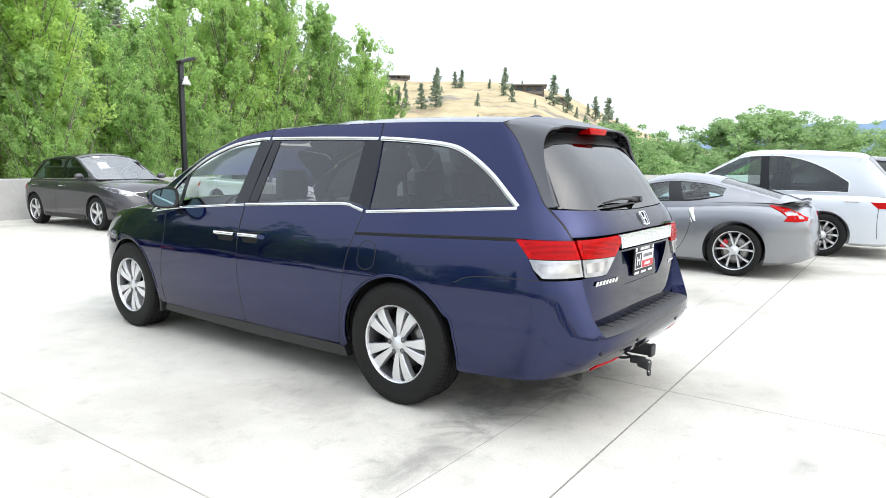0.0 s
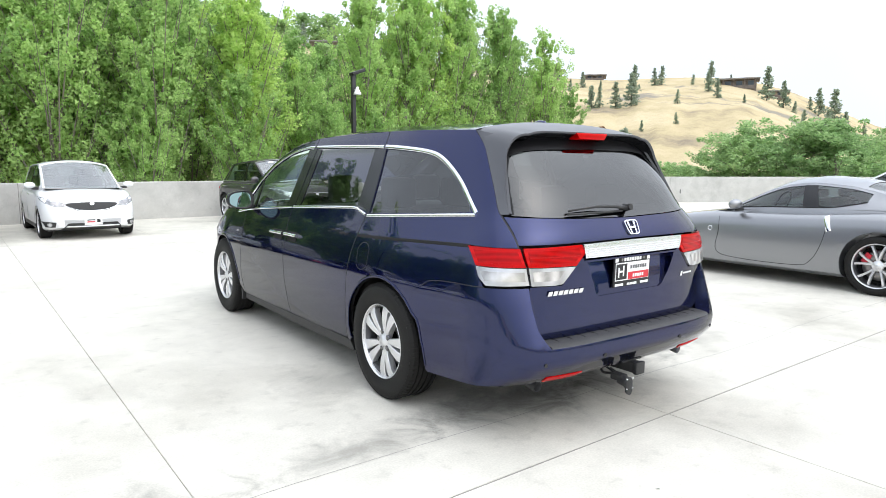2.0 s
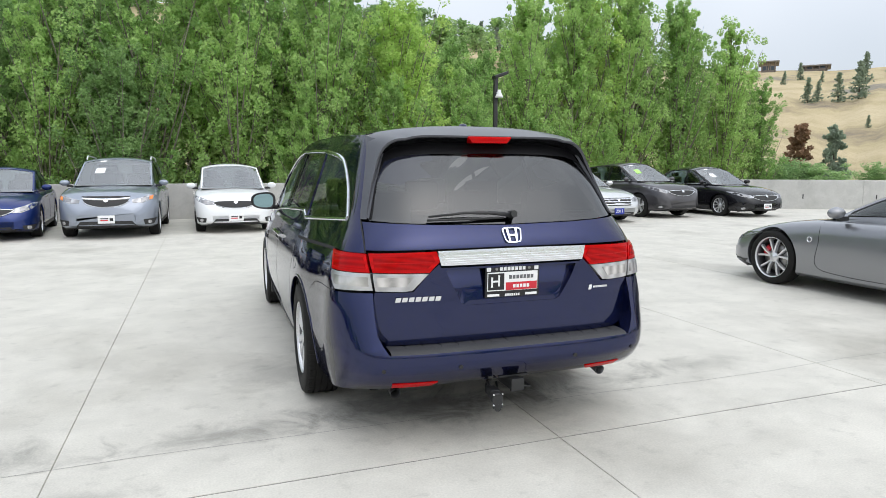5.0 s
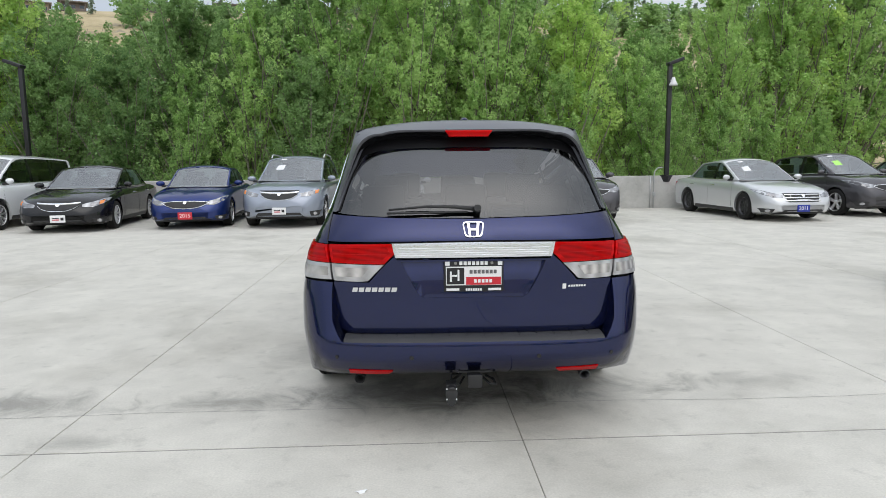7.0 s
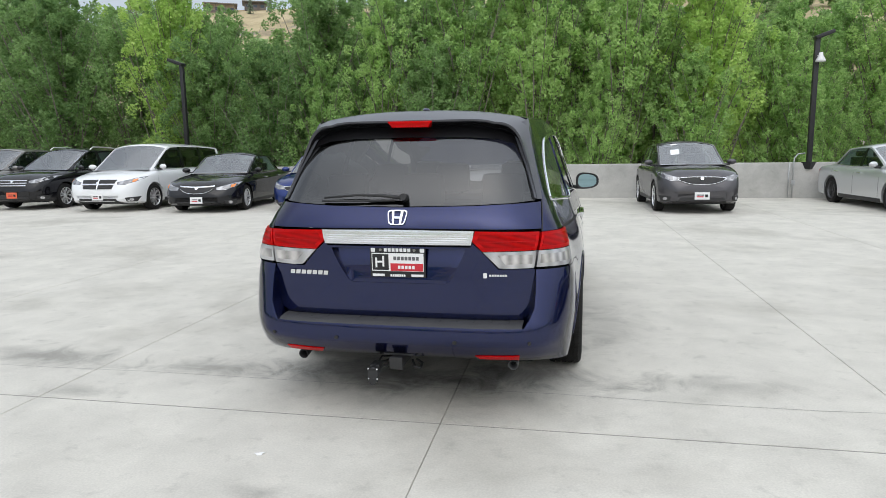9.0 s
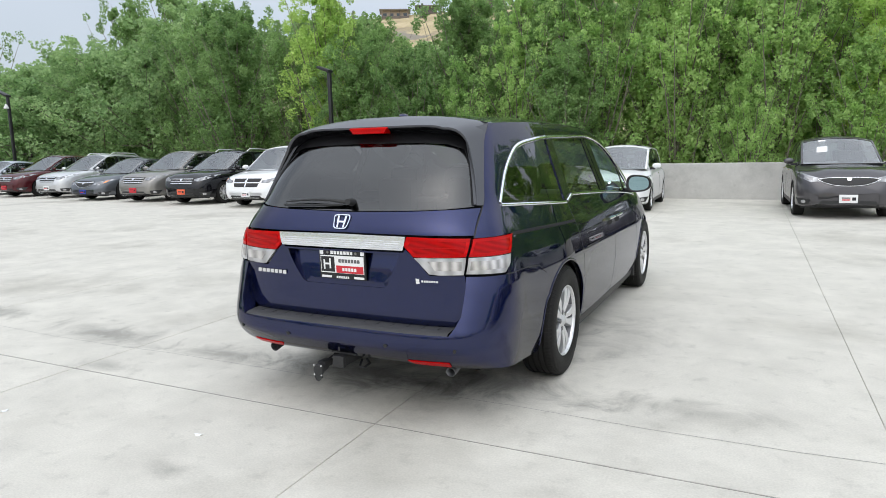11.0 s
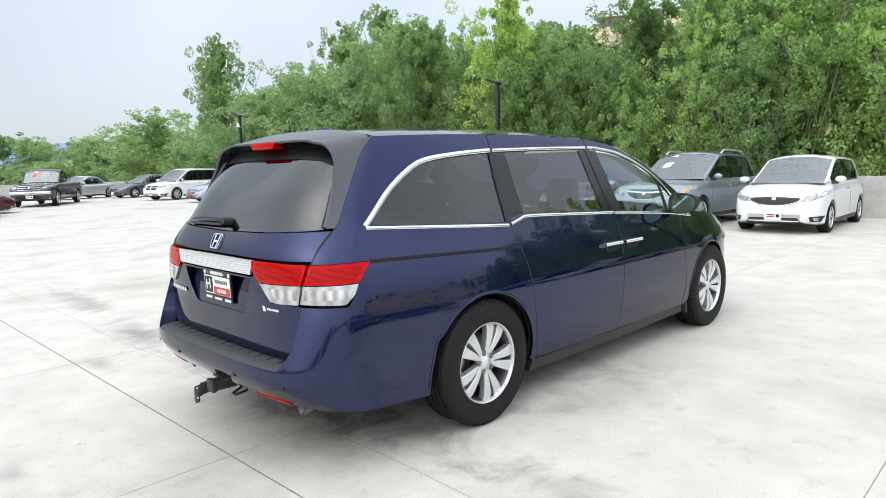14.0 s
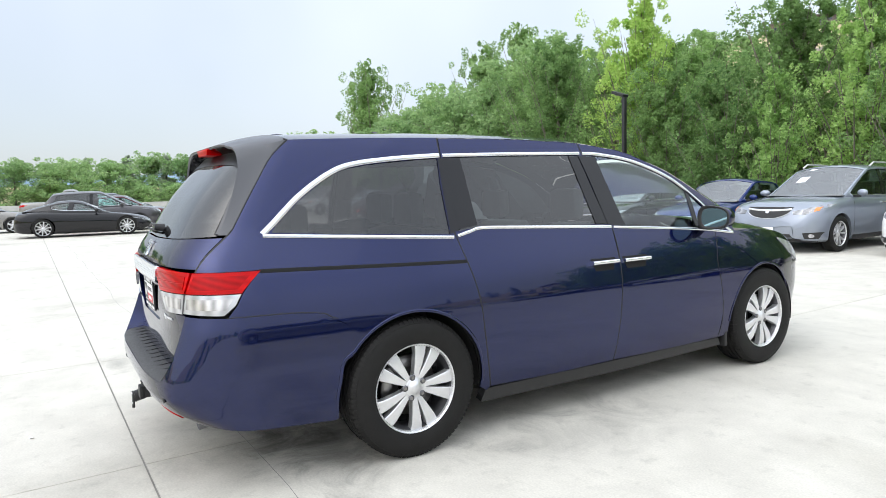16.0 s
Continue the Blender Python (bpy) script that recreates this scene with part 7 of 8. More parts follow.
            strip("grille_rim", [(x, gz - 0.012 - 0.12 * (1 - abs(x / (gw * 1.16)) ** 2.6)) for x in np.linspace(-gw * 1.16, gw * 1.16, 19)], F, CHROME, grille, 0.011, 0.012)
        else:
            rows_ = 1 if front == "cross" else 3
            for q in range(rows_):
                z = z1 - (q + 0.5) * (z1 - z0) / rows_
                strip("grille_bar", [(x, z) for x in np.linspace(-wide * 0.93, wide * 0.93, 11)], F, CHROME, grille, bar, 0.02)
            if front == "cross":
                strip("grille_bar", [(0, z) for z in np.linspace(z0, z1, 6)], F, CHROME, grille, 0.04, 0.024)
        e = [(0.038 * math.cos(a), gz - 0.01 + 0.030 * math.sin(a)) for a in np.linspace(0, 2 * math.pi, 14, endpoint=False)]
        panel("badge", e, F, CHROME, grille, off=0.028, thick=0.02, step=0.06)
    low = [(-0.50 * hw, zl * 0.47), (0.50 * hw, zl * 0.47), (0.62 * hw, zl * 0.30), (-0.62 * hw, zl * 0.30)]
    if front == "truck":
        strip("bumper_bar", [(x, gz - 0.27) for x in np.linspace(-0.88 * hw, 0.88 * hw, 15)], F, CHROME, car_, 0.16, 0.06)
    panel("air_intake", low, F, BLACK_PLASTIC, car_, off=0.012, thick=0.025, step=0.05)
    strip("chin", [(x, clear + 0.035) for x in np.linspace(-0.86 * hw, 0.86 * hw, 15)], F, BLACK_PLASTIC, car_, 0.07, 0.012)
    if plate:
        zp, (pm, ink, txt) = zl * 0.52, plate
        hit = bvh.ray_cast(Vector((0, 9, zp)), Vector((0, -1, 0)))[0]
        y = hit.y + 0.012
        pl = part("dealer_plate", new_box(-0.155, 0.155, y - 0.006, y + 0.006, zp - 0.08, zp + 0.08, 0.003), pm, car_)
        if txt:
            lettering("year", txt, 0.12, ink, Matrix.Translation((0, y + 0.007, zp)) @ pose(0, 0, 0, 90, 0, 180), pl)
        else:
            part("print_bar", new_box(-0.03, 0.11, y + 0.004, y + 0.009, zp - 0.030, zp - 0.008), RED_SIGN, pl, smooth=False)
            part("print_bar", new_box(-0.12, -0.06, y + 0.004, y + 0.009, zp - 0.03, zp + 0.03), INK, pl, smooth=False)
            part("print_bar", new_box(-0.03, 0.11, y + 0.004, y + 0.009, zp + 0.008, zp + 0.028), SEAT_DARK, pl, smooth=False)
    if sticker:
        yc = (f_hi + f_lo) / 2
        panel("windscreen_sticker", [(0.20, yc - 0.17), (0.40, yc - 0.17), (0.42, yc + 0.03), (0.22, yc + 0.03)], TOP, sticker, car_, off=-0.0045, thick=0, step=0.1)
        panel("windscreen_sticker", [(0.22, f_lo + 0.03), (0.36, f_lo + 0.03), (0.36, f_lo + 0.09), (0.22, f_lo + 0.09)], TOP, WHITE_SIGN, car_, off=-0.0045, thick=0, step=0.1)
    if rails:
        for s in (-1, 1):
            pts = [(s * wr * 0.95, y, float(roof(y)) - 0.03 + (0.07 if 0 < i < 9 else 0)) for i, y in enumerate(np.linspace(s0r, s1r - 0.1, 10))]
            tube("roof_rail", pts, 0.018, ALLOY, car_)
    if roof_glass:
        part("sunroof", new_box(-0.40, 0.40, ym + 0.1, ym + 0.75, float(roof(ym + 0.4)) - 0.012, float(roof(ym + 0.4)) + 0.006, 0.02), GLOSS_BLACK, car_)
    return car_, dict(F=F, R=Rr, SR=SR, SL=SL, top=top, roof=roof, hl=hl, hw=hw, fy=fy, ry=ry, bvh=bvh)


def park(name, label, kind, mat, x, y, turn=0.0, **k):
    spec = dict(KIND[kind], **{a: b for a, b in k.items() if a in ("L", "fo", "W", "H", "wb", "r")})
    m = pose(x, y, 0, 0, 0, 180 + turn) @ Matrix.Translation((0, -(spec["L"] / 2 - spec["fo"]), 0))
    return build_car(name, label, kind, mat, m, **k)


P_WHITE = paint("white_paint", (0.78, 0.79, 0.80), 0.0, 0.4, 0.02)
P_GREY = paint("steel_grey_paint", (0.075, 0.072, 0.078), 0.5)
P_SILVERBLUE = paint("silver_blue_paint", (0.29, 0.32, 0.38), 0.55)
P_BLUE = paint("royal_blue", (0.010, 0.028, 0.145), 0.5)
P_BLACK = paint("black_paint", (0.006, 0.006, 0.008), 0.0, 0.5)
P_SILVER = paint("silver_paint", (0.60, 0.61, 0.62), 0.5)
P_GUN = paint("gun_metallic", (0.27, 0.275, 0.29), 0.75, 0.33)
P_MAROON = paint("dark_red_paint", (0.075, 0.010, 0.014), 0.4)
P_BEIGE = paint("mineral_beige", (0.26, 0.25, 0.235), 0.6)
P_CHARCOAL = paint("polished_metal", (0.12, 0.13, 0.145), 0.6)
P_SKY = paint("light_blue_silver", (0.42, 0.47, 0.52), 0.5)
DEALER = (WHITE_SIGN, INK, None)
PINK = (RED_SIGN, WHITE_SIGN, None)
# along the wall, from the corner to the far left
park("sedan_car", "black sedan parked nose out by the parapet corner", "sedan", P_BLACK, 13.85, 11.7, 4, front="crossbar", plate=DEALER, sticker=WHITE_SIGN, wheels=W5P)
park("crossover_car", "dark grey crossover with a green windscreen sticker", "suv", P_GREY, 11.15, 12.1, 8, L=4.29, wb=2.61, W=1.77, H=1.60, rt=-0.62, rb=-0.93, cb=0.47, wt=0.07, roof=[(-0.70, 0.93), (-0.4, 0.975), (-0.1, 1.0), (0.08, 0.985)], front="crossbar", sticker=GREEN_SIGN)
park("sedan_car", "silver sedan on black steel wheels, year sign on its nose", "sedan", P_SILVER, 8.4, 11.25, 5, front="bars", plate=(BLUE_SIGN, WHITE_SIGN, "2011"), sticker=WHITE_SIGN, wheels=WSTEEL, rim_mat=BLACK_PLASTIC)
park("crossover_car", "dark grey crossover with a white windscreen sticker", "suv", P_GREY, 3.5, 11.35, 3, L=4.29, wb=2.61, W=1.77, H=1.60, rt=-0.62, rb=-0.93, cb=0.47, wt=0.07, roof=[(-0.70, 0.93), (-0.4, 0.975), (-0.1, 1.0), (0.08, 0.985)], front="crossbar", plate=DEALER, sticker=WHITE_SIGN)
park("hatchback_car", "white hatchback with a black roof panel", "hatch", P_WHITE, -1.08, 11.55, 2, front="crossbar", plate=DEALER, roof_glass=True, wheels=W5P)
park("suv_car", "silver-blue suv with roof rails", "suv", P_SILVERBLUE, -3.55, 11.2, 0, L=4.66, W=1.87, front="shield", plate=DEALER, sticker=WHITE_SIGN, rails=True, wheels=W5P)
park("sedan_car", "royal blue sedan with a red year sign", "sedan", P_BLUE, -5.78, 11.3, 6, L=4.56, wb=2.67, W=1.755, H=1.435, front="crossbar", plate=(RED_SIGN, WHITE_SIGN, "2015"))
park("sedan_car", "black luxury sedan with a wide chrome grille", "sedan", P_BLACK, -8.4, 10.85, 8, L=4.98, W=1.89, front="shield", plate=DEALER, wheels=W10)
park("minivan_car", "white minivan with a cross-bar grille", "van", P_WHITE, -11.1, 10.85, 3, front="cross", plate=DEALER, wheels=W10, glass=GLASS_PRIVACY)
park("suv_car", "dark charcoal suv with an orange sign on its nose", "suv", P_BLACK, -14.1, 11.2, 4, front="bars", plate=(ORANGE_SIGN, WHITE_SIGN, None), rails=True, wheels=W5P)
park("suv_car", "beige-grey suv with a red sign on its nose", "suv", P_BEIGE, -16.9, 11.7, 4, L=4.7, W=1.88, H=1.69, front="bars", plate=PINK)
park("sedan_car", "blue-grey sedan with slim headlamps", "sedan", P_CHARCOAL, -19.7, 11.9, 4, front="shield", plate=(BLUE_SIGN, WHITE_SIGN, None), wheels=W10)
park("suv_car", "silver suv with roof rails", "suv", P_SILVER, -22.6, 12.4, 3, front="bars", plate=DEALER, rails=True)
park("suv_car", "dark maroon crossover suv", "suv", P_MAROON, -25.5, 12.5, 3, front="bars", plate=PINK, wheels=W5P)
park("sedan_car", "pale silver sedan with a hexagon grille", "sedan", P_SKY, -28.6, 12.3, 3, L=4.57, W=1.8, front="bars", plate=PINK, wheels=W5P)
park("minivan_car", "white minivan with hub-capped wheels", "van", P_WHITE, -34.3, 12.4, 16, front="cross", plate=DEALER, wheels=W10, glass=GLASS_PRIVACY)
park("sedan_car", "dark grey sedan at the end of the row", "sedan", P_CHARCOAL, -41.3, 12.7, 14, front="crossbar", plate=DEALER)
# the far cross rows
park("sedan_car", "silver compact car near the end wall", "sedan", P_SILVER, -43.2, 9.6, 30, L=4.5, front="plain", group="cars in the far rows")
truck, _ = park("pickup_truck", "dark grey crew-cab pickup truck with a chrome bumper", "pickup", P_GREY, -34.6, 6.0, 60, front="truck", plate=DEALER, sticker=ORANGE_SIGN, group="cars in the far rows")
for nm, lab, kd, mt, x, y, tn, kw in (
    ("coupe_car", "black two-door coupe in profile", "coupe", P_BLACK, -23.9, 1.15, 175, dict(L=4.5, wb=2.70, H=1.40, W=1.8, fo=0.88, two_door=True, wheels=W10, sticker=WHITE_SIGN)),
    ("suv_car", "dark grey crossover suv behind the black coupe", "suv", P_GREY, -26.7, 1.9, 175, dict(front="crossbar", wheels=W5P, glass=GLASS_PRIVACY)),
    ("sedan_car", "pale red sedan in the far row", "sedan", P_MAROON, -29.5, 3.0, 175, dict(front="plain")),
    ("sedan_car", "pale silver sedan in the far row", "sedan", P_SKY, -32.4, 3.4, 175, dict(front="plain")),
    ("suv_car", "grey suv in the far row", "suv", P_CHARCOAL, -41.0, 3.4, 200, dict(front="plain")),
    ("suv_car", "boxy grey off-road car in the far row", "pickup", P_BEIGE, -36.5, 1.0, 175, dict(front="plain", L=4.6, wb=2.9, W=1.85)),
    ("sedan_car", "pale green sedan in the far row", "sedan", P_BEIGE, -29.8, -2.6, 175, dict(front="plain")),
):
    park(nm, lab, kd, mt, x, y, tn, group="cars in the far rows", **kw)
# beside the van
coupe, cz = park("sports_coupe", "gunmetal grey two-door sports coupe with red brake calipers", "coupe", P_GUN, 6.03, 2.12, 181, two_door=True, group="cars beside the van", trim=GLOSS_BLACK,
                 wheels={"spokes": 5, "pair": True, "spread": 0.62, "w_in": 0.022, "w_out": 0.026, "caliper": RED_SIGN, "base": 0.10, "face": 0.55})
for surf, sg in ((cz["SR"], 1), (cz["SL"], -1)):
    lamp = panel("tail_lamp", [(-1.60, 0.925), (-1.70, 0.918), (-1.84, 0.895), (-1.98, 0.845), (-2.06, 0.785), (-2.065, 0.74), (-1.96, 0.735), (-1.84, 0.745), (-1.875, 0.80), (-1.80, 0.855), (-1.70, 0.895)], surf, RED_LENS, coupe, off=0.008, thick=0.02, step=0.05, label="boomerang-shaped red tail lamp")
    strip("door_handle", [(-0.72 - 0.05 * t_, 0.86 - 0.17 * t_) for t_ in np.linspace(0, 1, 6)], surf, CHROME, coupe, 0.06, 0.02, "chrome vertical door handle")
    strip("door_seam", [tuple(q) for q in spline([(0.62, 0.86), (0.60, 0.6), (0.62, 0.32), (0.3, 0.25), (-0.40, 0.25), (-0.58, 0.32), (-0.70, 0.55), (-0.76, 0.88)], 5)], surf, INK, coupe, 0.007, 0.0015, off=0.001)
    strip("side_badge", [(0.72 + 0.03 * math.cos(a), 0.62 + 0.03 * math.sin(a)) for a in np.linspace(0, 2 * math.pi, 17)], surf, CHROME, coupe, 0.010, 0.008, "round chrome wing badge")
tail_v = []
for t in np.linspace(-1, 1, 21):
    y = -2.03 + 0.10 * t * t
    tail_v += [(0.66 * t, y + 0.20, 0.945), (0.66 * t, y + 0.08, 0.975), (0.66 * t, y, 0.992), (0.66 * t, y + 0.005, 0.975), (0.66 * t, y + 0.10, 0.94)]
sp_m = mesh_of("rear_spoiler", tail_v, [(5 * i + q, 5 * i + q + 1, 5 * i + q + 6, 5 * i + q + 5) for i in range(20) for q in range(4)], P_GUN)
hang("rear_spoiler", sp_m, coupe)
P_PEARL = paint("silver_white_paint", (0.66, 0.69, 0.73), 0.25, 0.35, 0.04)
suv2, _ = park("suv_car", "white three-row suv with privacy glass", "suv", P_PEARL, 9.1, 1.75, 181, L=4.98, W=1.96, H=1.71, wb=2.82, front="shield", group="cars beside the van", glass=GLASS_PRIVACY, wheels=W5P, full_trim=True, win0=-1.56, win1=-1.56, kick=(-0.45, 0.30), rt=-0.70, rb=-0.93, lamp_in=0.62)
park("suv_car", "dark suv parked past the white one", "suv", P_BLACK, 12.1, 0.9, 181, front="plain", group="cars beside the van", glass=GLASS_PRIVACY)


# ---- trees ----
P_POP = [tree(10 + i, 13.0, 2.5, LEAF_POPLAR, 34000, 0.108, 0.0, "poplar", name="poplar_tree") for i in range(3)]
P_BRIGHT = [tree(15 + i, 13.0, 2.6, LEAF_BRIGHT, 34000, 0.108, 0.0, "poplar", name="poplar_tree") for i in range(2)]
P_POPD = [tree(20 + i, 12.0, 2.8, LEAF_DARK, 34000, 0.108, 0.0, "poplar", name="poplar_tree") for i in range(3)]
P_BROAD = [tree(30 + i, 9.0, 3.0, LEAF_OLIVE, 20000, 0.135, 0.0, "broad", name="broadleaf_tree") for i in range(2)]
P_CON = [tree(40 + i, 12.0, 2.3, NEEDLE_HAZED, 6000, 0.30, 0.0, "conifer", BARK_DARK, name="pine_tree") for i in range(2)]
P_FAR = [tree(50 + i, 12.0, 2.6, NEEDLE_HAZED, 1300, 0.6, 0.0, "conifer", BARK_DARK, name="pine_tree") for i in range(2)]
P_SHRUB = [tree(60 + i, 9.0, 3.4, LEAF_OLIVE if i else LEAF_DARK, 900, 0.62, 0.0, "broad", name="shrub") for i in range(2)]
P_RUST = tree(45, 10.0, 2.2, RUST_NEEDLE, 7000, 0.26, 0.0, "conifer", BARK_DARK, name="pine_tree")
protos = P_POP + P_BRIGHT + P_POPD + P_BROAD + P_CON + P_FAR + P_SHRUB + [P_RUST]
rt = random.Random(5)
G1 = "trees behind the parapet"
# close row behind the wall: x, y, top height, kind
for x, y, top, kind in (
    (-24.0, 22.5, 8.2, "d"), (-21.8, 21.0, 8.0, "d"), (-18.8, 22.4, 7.2, "d"), (-15.9, 20.3, 8.9, "y"), (-15.4, 22.5, 7.2, "d"), (-13.8, 20.0, 5.6, "d"), (-12.4, 21.6, 5.4, "p"),
    (-11.0, 19.4, 5.2, "d"), (-9.4, 21.0, 7.6, "d"), (-7.8, 23.5, 6.8, "d"), (-6.6, 19.8, 7.2, "p"), (-5.0, 21.6, 8.8, "d"), (-3.4, 20.2, 8.6, "p"), (-2.0, 22.0, 9.2, "p"), (-0.6, 20.0, 8.4, "p"),
    (0.8, 21.6, 9.6, "p"), (2.4, 20.0, 8.9, "p"), (3.8, 21.8, 8.0, "p"), (5.2, 20.0, 7.6, "y"), (6.4, 22.6, 7.6, "p"), (7.4, 20.6, 5.4, "p"), (8.8, 23.6, 6.8, "p"), (10.2, 24.6, 6.4, "p"), (11.6, 26.4, 7.0, "p"), (9.6, 21.6, 3.8, "p"),
    (13.6, 26.6, 9.9, "p"), (15.2, 28.6, 10.5, "p"), (16.8, 27.2, 10.7, "p"), (18.6, 29.0, 11.5, "y"), (20.4, 28.0, 11.2, "p"), (22.4, 29.6, 11.9, "p"), (24.4, 28.4, 10.8, "p"), (26.4, 29.6, 10.9, "p"), (28.2, 28.6, 9.9, "p"), (30.2, 29.8, 8.2, "p"), (31.8, 29.4, 6.6, "p"),
    (-28.0, 25.0, 9.0, "d"), (-32.5, 24.5, 8.4, "b"), (-38.5, 29.0, 12.0, "o"), (-35.4, 30.0, 12.8, "o"), (-30.4, 27.0, 10.6, "b"), (-26.6, 26.4, 9.6, "d"), (-36.6, 24.0, 8.4, "b"), (-41.5, 25.5, 8.4, "b"), (-45.2, 26.5, 7.4, "b"), (-25.4, 23.6, 9.2, "d"), (-48.6, 26.0, 5.8, "b"),
    (-52.5, 27.0, 5.0, "b"), (-21.0, 27.0, 8.6, "d"), (-17.0, 27.0, 8.0, "d"), (-13.0, 26.5, 6.2, "d"), (-9.6, 26.5, 7.4, "d"), (-5.0, 26.0, 8.0, "d"), (-1.2, 26.0, 8.8, "d"), (3.0, 26.0, 8.4, "d"), (6.8, 26.6, 7.4, "d"), (-4.2, 18.8, 4.8, "d"), (-8.6, 18.6, 4.6, "p"), (4.6, 18.6, 4.4, "p"), (7.9, 19.4, 3.8, "p"), (11.4, 21.6, 3.6, "p"), (13.8, 23.0, 3.2, "p"), (17.6, 24.4, 3.4, "p"), (1.4, 18.4, 4.0, "p"), (-57.0, 24.0, 4.6, "b"), (-56.0, 32.0, 6.0, "b"),
):
    proto = rt.choice({"p": P_POP, "y": P_BRIGHT, "d": P_POPD, "o": P_POPD, "b": P_BROAD}[kind])
    z0 = -3.2
    h0 = {"p": 13.0, "y": 13.0, "d": 12.0, "o": 12.0, "b": 9.0}[kind]
    s = (top - z0) / h0
    wide = {"p": 1.0, "y": 1.1, "d": 1.15, "o": 0.95, "b": 1.15}[kind]
    m = Matrix.Translation((x, y, z0)) @ Matrix.Rotation(rt.uniform(0, 6.28), 4, "Z") @ Matrix.Diagonal((s * wide, s * wide, s, 1))
    ob = copy_thing(proto, m)
    ob.matrix_world = m
    tagged(ob, {"p": "green leafy poplar behind the wall", "y": "bright yellow-green poplar behind the wall", "o": "tall dark tree with an open crown", "d": "dark green leafy tree behind the wall", "b": "dull green bushy broadleaf tree"}[kind], "tree", G1)

# tall tree with open crown and far left trees
for az_, r, top, kind in ((-62.5, 62, 12.4, "b2"), (-61, 66, 9.4, "con"), (-58, 60, 8.6, "b"), (-55.5, 56, 9.2, "b"), (-60, 52, 6.4, "b"), (-67.3, 75, 7.6, "b"), (-69.4, 80, 5.6, "b"), (-65.2, 70, 4.6, "b"), (-63.5, 58, 4.4, "b"), (-71.5, 85, 5.6, "b"), (-73.8, 90, 5.7, "b"),
                          (-76, 95, 6.0, "b"), (-78.5, 100, 6.8, "b"), (-80, 100, 7.5, "con"), (-81.5, 105, 7.4, "b"), (-83, 100, 7.5, "con"), (-84.5, 98, 6.2, "b"), (-86.5, 95, 6.0, "b"), (-88.3, 90, 5.8, "b"), (-90.3, 88, 5.8, "b"), (-92.5, 86, 5.6, "b"), (-95, 86, 5.6, "b"), (-86, 102, 7.6, "con"), (-98, 90, 6.9, "b"), (-79.3, 92, 2.8, "b"), (-77.2, 88, 2.6, "b"), (-82.2, 92, 2.9, "b"), (-74.9, 84, 2.9, "b"),
                          (47.5, 52, 1.9, "b"), (48.8, 56, 5.1, "rust"), (51.2, 58, 5.2, "con"), (50.6, 50, 1.5, "b"), (54, 60, 1.6, "b"), (56, 62, 1.6, "b"), (58.6, 58, 3.0, "b"), (60.6, 56, 4.6, "b"), (62.6, 58, 3.5, "b"), (64.6, 55, 4.6, "b"), (66.6, 54, 4.4, "b"), (68.6, 60, 3.6, "b"), (70.6, 66, 4.0, "b"), (72.6, 72, 3.6, "b"), (74.6, 70, 5.9, "b"), (76.8, 68, 6.6, "b"), (79.2, 72, 6.4, "b"), (81.6, 74, 6.0, "b"), (84, 76, 5.7, "b"), (86.4, 80, 5.5, "b"), (89, 84, 4.8, "b"), (92, 84, 4.8, "b"), (73.6, 56, 2.2, "b"), (70.2, 52, 2.0, "b"), (78, 58, 2.6, "b"), (48.3, 50, 1.6, "b"), (95, 84, 5.0, "b"), *((q, 75 + 12 * math.sin(q), 6 + 2 * math.sin(q * 2.3), "b") for q in range(102, 262, 9))):
    proto = P_RUST if kind == "rust" else rt.choice({"con": P_CON, "b": P_BROAD, "b2": P_POPD}[kind])
    h0 = {"con": 12.0, "b": 9.0, "b2": 12.0, "rust": 10.0}[kind]
    z0 = -4.4
    s = (top - z0) / h0
    wide = 1.0 if kind != "b" else rt.uniform(1.25, 1.6)
    m = Matrix.Translation((seen_from(az_)[0] + r * math.sin(radians(az_)), seen_from(az_)[1] + r * math.cos(radians(az_)), z0)) @ Matrix.Rotation(rt.uniform(0, 6.28), 4, "Z") @ Matrix.Diagonal((s * wide, s * wide, s, 1))
    ob = copy_thing(proto, m)
    ob.matrix_world = m
    tagged(ob, {"con": "dark green conifer on low ground", "b": "rounded dull green bush on low ground", "b2": "tall dark broadleaf tree with an open crown", "rust": "dead rust-brown conifer on low ground"}[kind], "tree", "trees on the low ground")

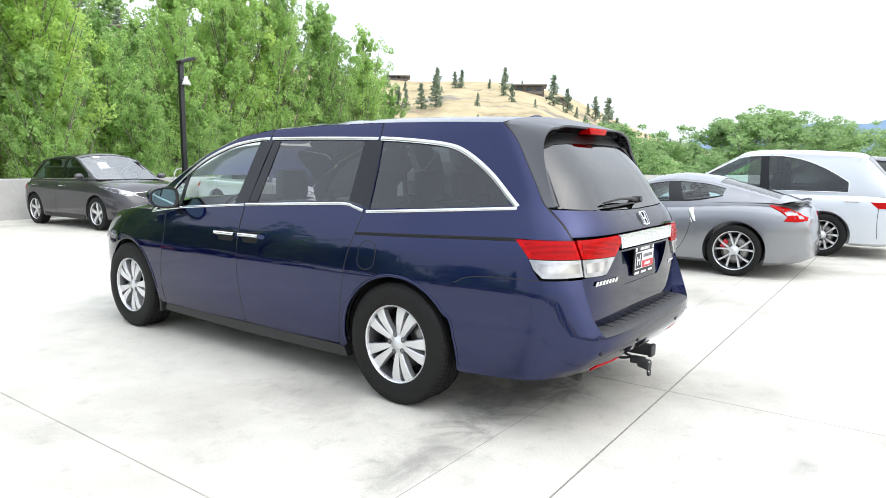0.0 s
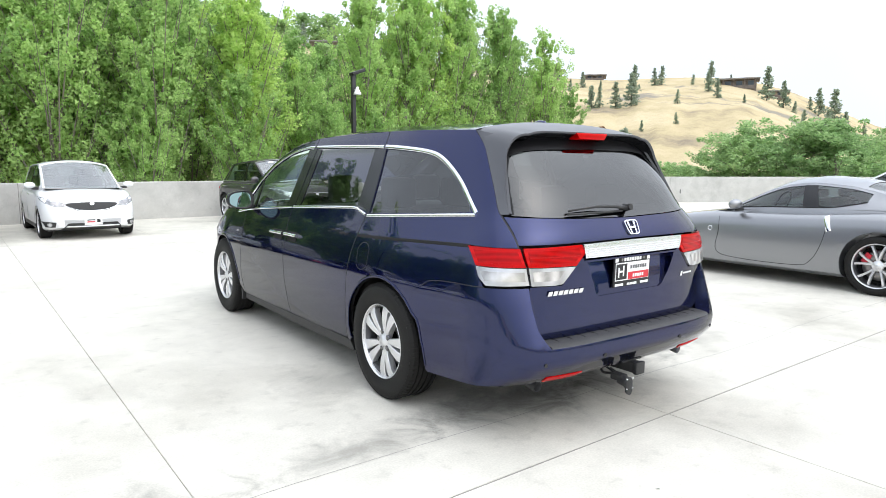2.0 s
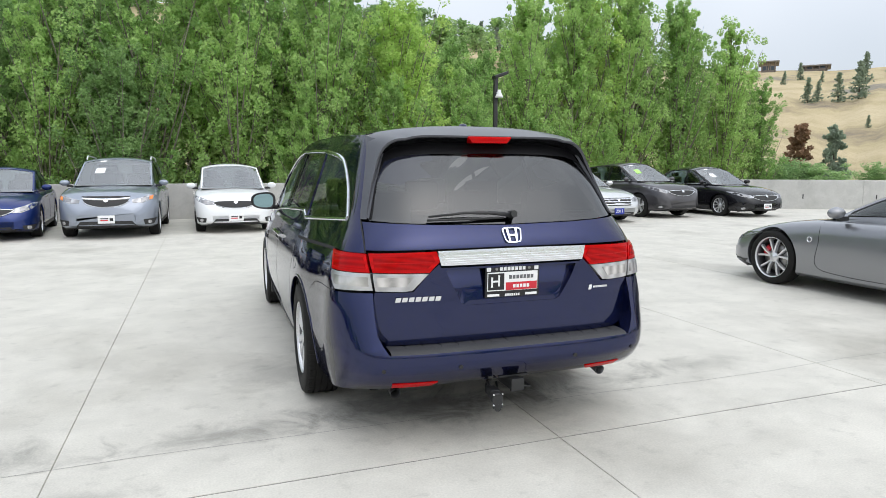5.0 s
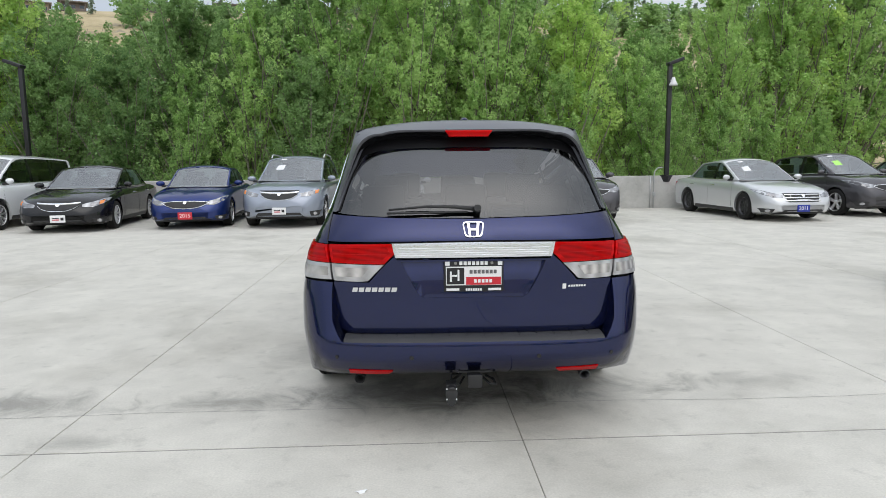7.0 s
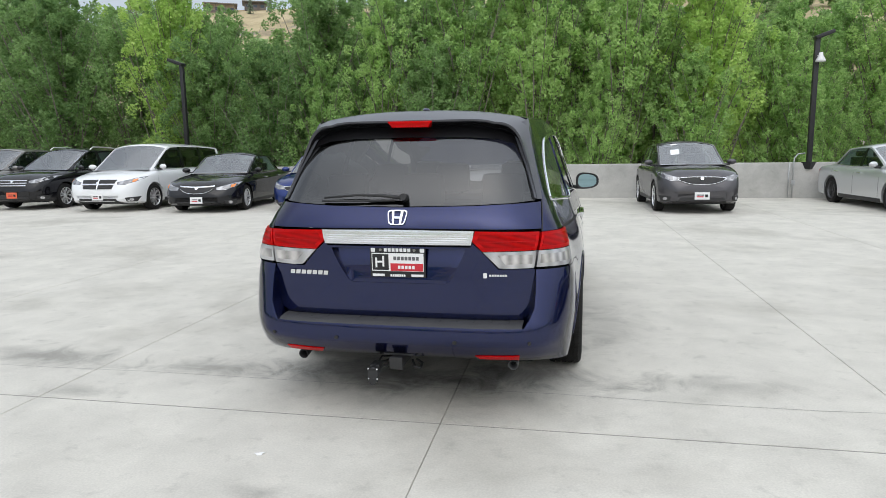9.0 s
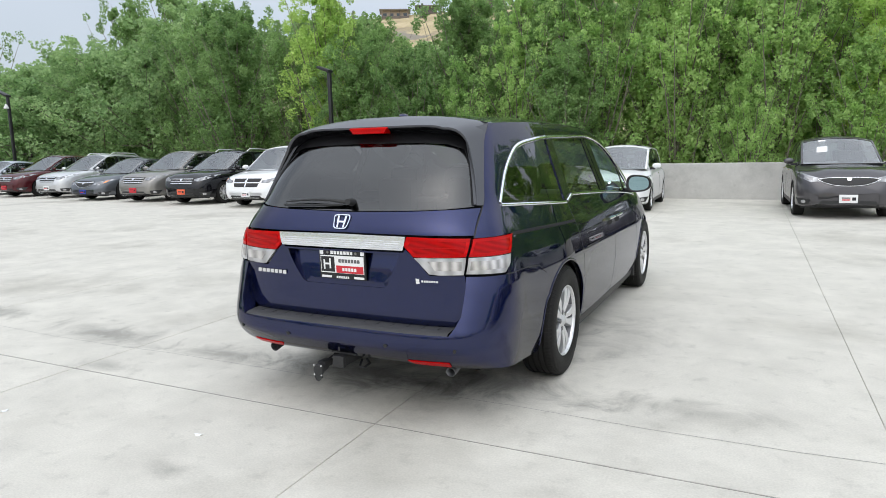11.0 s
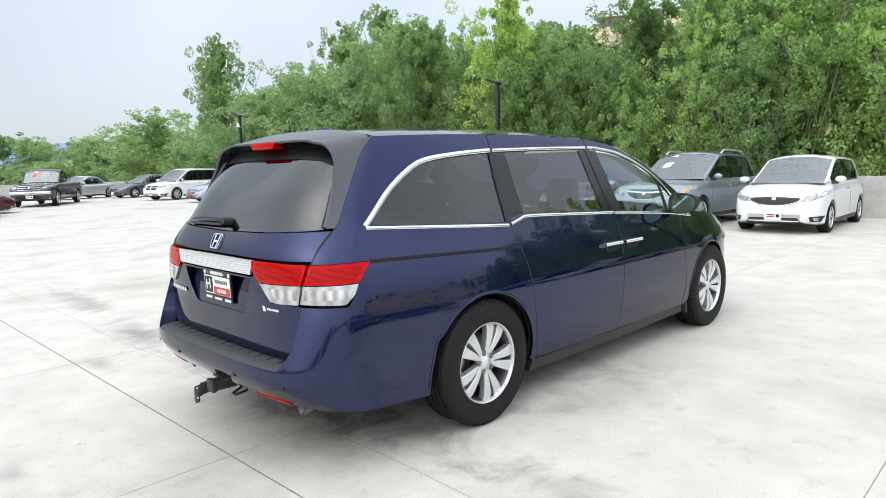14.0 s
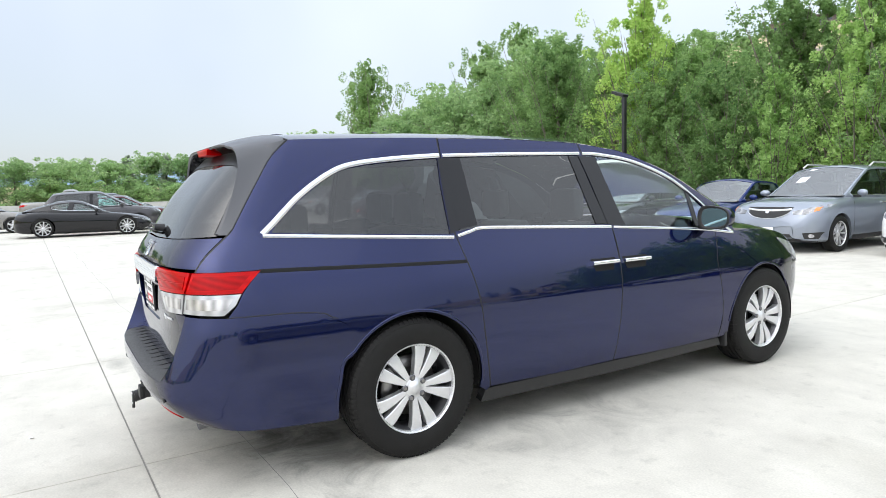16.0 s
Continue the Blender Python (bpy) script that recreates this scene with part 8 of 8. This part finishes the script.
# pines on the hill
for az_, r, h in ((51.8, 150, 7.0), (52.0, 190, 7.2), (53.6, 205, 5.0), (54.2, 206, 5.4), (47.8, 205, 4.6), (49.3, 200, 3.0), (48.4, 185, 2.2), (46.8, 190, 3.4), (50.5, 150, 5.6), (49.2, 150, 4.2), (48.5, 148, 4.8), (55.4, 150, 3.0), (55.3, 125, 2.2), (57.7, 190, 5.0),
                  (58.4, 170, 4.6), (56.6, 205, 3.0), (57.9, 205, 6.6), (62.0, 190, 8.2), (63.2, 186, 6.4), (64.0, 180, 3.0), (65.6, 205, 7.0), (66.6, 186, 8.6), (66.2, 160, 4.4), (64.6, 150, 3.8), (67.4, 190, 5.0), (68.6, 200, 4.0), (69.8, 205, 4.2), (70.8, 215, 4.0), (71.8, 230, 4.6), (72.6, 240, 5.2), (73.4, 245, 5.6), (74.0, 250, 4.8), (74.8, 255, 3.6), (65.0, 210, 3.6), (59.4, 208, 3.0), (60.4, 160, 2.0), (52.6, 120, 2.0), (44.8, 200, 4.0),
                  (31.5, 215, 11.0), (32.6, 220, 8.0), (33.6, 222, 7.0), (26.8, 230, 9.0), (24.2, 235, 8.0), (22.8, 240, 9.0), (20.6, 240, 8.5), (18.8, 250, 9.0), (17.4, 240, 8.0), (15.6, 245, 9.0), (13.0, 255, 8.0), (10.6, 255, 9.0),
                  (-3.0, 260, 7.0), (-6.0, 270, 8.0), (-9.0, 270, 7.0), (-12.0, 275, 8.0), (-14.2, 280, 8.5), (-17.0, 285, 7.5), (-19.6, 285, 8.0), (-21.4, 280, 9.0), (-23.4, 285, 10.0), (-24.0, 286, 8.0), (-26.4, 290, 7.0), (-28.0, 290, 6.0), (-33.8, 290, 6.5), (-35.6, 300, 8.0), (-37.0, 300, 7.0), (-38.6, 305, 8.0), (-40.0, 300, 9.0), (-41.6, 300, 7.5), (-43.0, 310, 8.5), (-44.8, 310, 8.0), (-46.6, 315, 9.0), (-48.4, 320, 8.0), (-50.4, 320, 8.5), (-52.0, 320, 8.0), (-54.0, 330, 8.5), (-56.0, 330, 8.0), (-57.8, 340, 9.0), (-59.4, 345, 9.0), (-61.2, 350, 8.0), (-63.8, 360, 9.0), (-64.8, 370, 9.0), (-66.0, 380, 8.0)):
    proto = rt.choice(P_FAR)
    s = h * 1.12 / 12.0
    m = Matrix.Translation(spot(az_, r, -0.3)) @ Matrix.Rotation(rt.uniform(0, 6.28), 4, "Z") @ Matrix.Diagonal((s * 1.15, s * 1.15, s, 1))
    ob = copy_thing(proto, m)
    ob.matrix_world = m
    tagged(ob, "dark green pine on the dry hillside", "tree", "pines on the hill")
for az_ in np.arange(-58, 34, 1.3):
    for r in (125, 165, 210, 255):
        a2, r2 = az_ + rt.uniform(-0.6, 0.6), r + rt.uniform(-25, 25)
        if -33 < a2 < -25 and r2 > 190:
            continue
        proto = rt.choice(P_SHRUB)
        s = rt.uniform(0.35, 0.80) * r / 150
        m = Matrix.Translation(spot(a2, r2, -0.4)) @ Matrix.Rotation(rt.uniform(0, 6.28), 4, "Z") @ Matrix.Diagonal((s * 1.5, s * 1.5, s, 1))
        ob = copy_thing(proto, m)
        ob.matrix_world = m
        tagged(ob, "dull green shrub on the slope behind the lot", "shrub", "shrubs on the slope")
for p in protos:
    for o in (*p.children_recursive, p):
        bpy.data.objects.remove(o)

HOUSE_DARK = plain("dark_timber", (0.16, 0.135, 0.12), 0.8, spread=0.2, scale=0.4)
HOUSE_TAN = plain("tan_stucco", (0.38, 0.31, 0.24), 0.9, spread=0.1, scale=0.4)
ROOF_GREY = plain("roof_shingle", (0.24, 0.225, 0.21), 0.9, spread=0.2, scale=0.6)
PANE = plain("window_pane", (0.05, 0.07, 0.09), 0.05, coat=0.5)


def hill_house(az_, r, w_, h, mat, storeys=1, lift=0.0, label="low modern house with a flat overhanging roof"):
    m = Matrix.Translation(spot(az_, r, lift)) @ Matrix.Rotation(radians(-az_), 4, "Z")
    house = thing("house", m, label, "house", "houses on the hill")
    part("wall", new_box(-w_ / 2, w_ / 2, 0, 8, -2.5, h), mat, house, smooth=False)
    roof = part("roof", new_box(-w_ / 2 - 0.9, w_ / 2 + 0.9, -1.6, 9, h, h + 0.35, 0.05), ROOF_GREY, house)
    n = max(2, int(w_ / 2.6))
    for k in range(storeys):
        for i in range(n):
            x = -w_ / 2 + (i + 0.5) * w_ / n
            z = 0.7 + k * 2.8
            win = part("window", new_box(x - 0.85, x + 0.85, -0.06, 0.05, z, z + 1.5), ROOF_GREY, house, smooth=False)
            part("pane", new_box(x - 0.78, x + 0.78, -0.08, 0.0, z + 0.07, z + 1.43), PANE, win, smooth=False)
    part("deck_rail", new_box(-w_ / 2, w_ / 2, -1.5, -1.42, -0.2, 0.75), HOUSE_DARK, house, smooth=False)
    for i in range(4):
        x = -w_ / 2 + 0.3 + i * (w_ - 0.6) / 3
        part("post", new_box(x - 0.1, x + 0.1, -1.5, -1.3, -2.5, h), HOUSE_DARK, house, smooth=False)
    return house


hill_house(60.0, 207, 9.0, 2.5, HOUSE_DARK, 1, -0.4)
hill_house(62.5, 204, 6.2, 1.7, HOUSE_TAN, 1, -0.2)
hill_house(45.6, 226, 4.0, 3.2, HOUSE_TAN, 1, -0.5)
hill_house(48.8, 228, 6.0, 1.6, HOUSE_DARK, 1, -0.5)
hill_house(25.8, 190, 5.6, 5.0, HOUSE_TAN, 2, 0.5, "tan two-storey house above the trees")
hill_house(-16.4, 300, 11.0, 3.0, HOUSE_DARK, 1, 0.2)
hill_house(-30.3, 300, 12.0, 3.4, HOUSE_TAN, 1, 0.2)
hill_house(-27.6, 305, 9.0, 3.2, HOUSE_DARK, 1, 0.2)
hill_house(-22.0, 300, 9.0, 3.0, HOUSE_TAN, 1, 0.0)
post = thing("utility_pole", pose(25.6, 31.0, -4.4), "slim grey utility pole beyond the wall", "utility pole")
bm = bmesh.new()
cyl(bm, (0, 0, 0), (0, 0, 8.2), 0.11, 0.08, 10)
part("pole", bm, GALV, post)
tube("wire", [(-0.0 - 3 * i, 2.0 * i, 5.6 - 0.15 * i * (5 - i) * 0.3) for i in range(6)], 0.03, GALV, post)
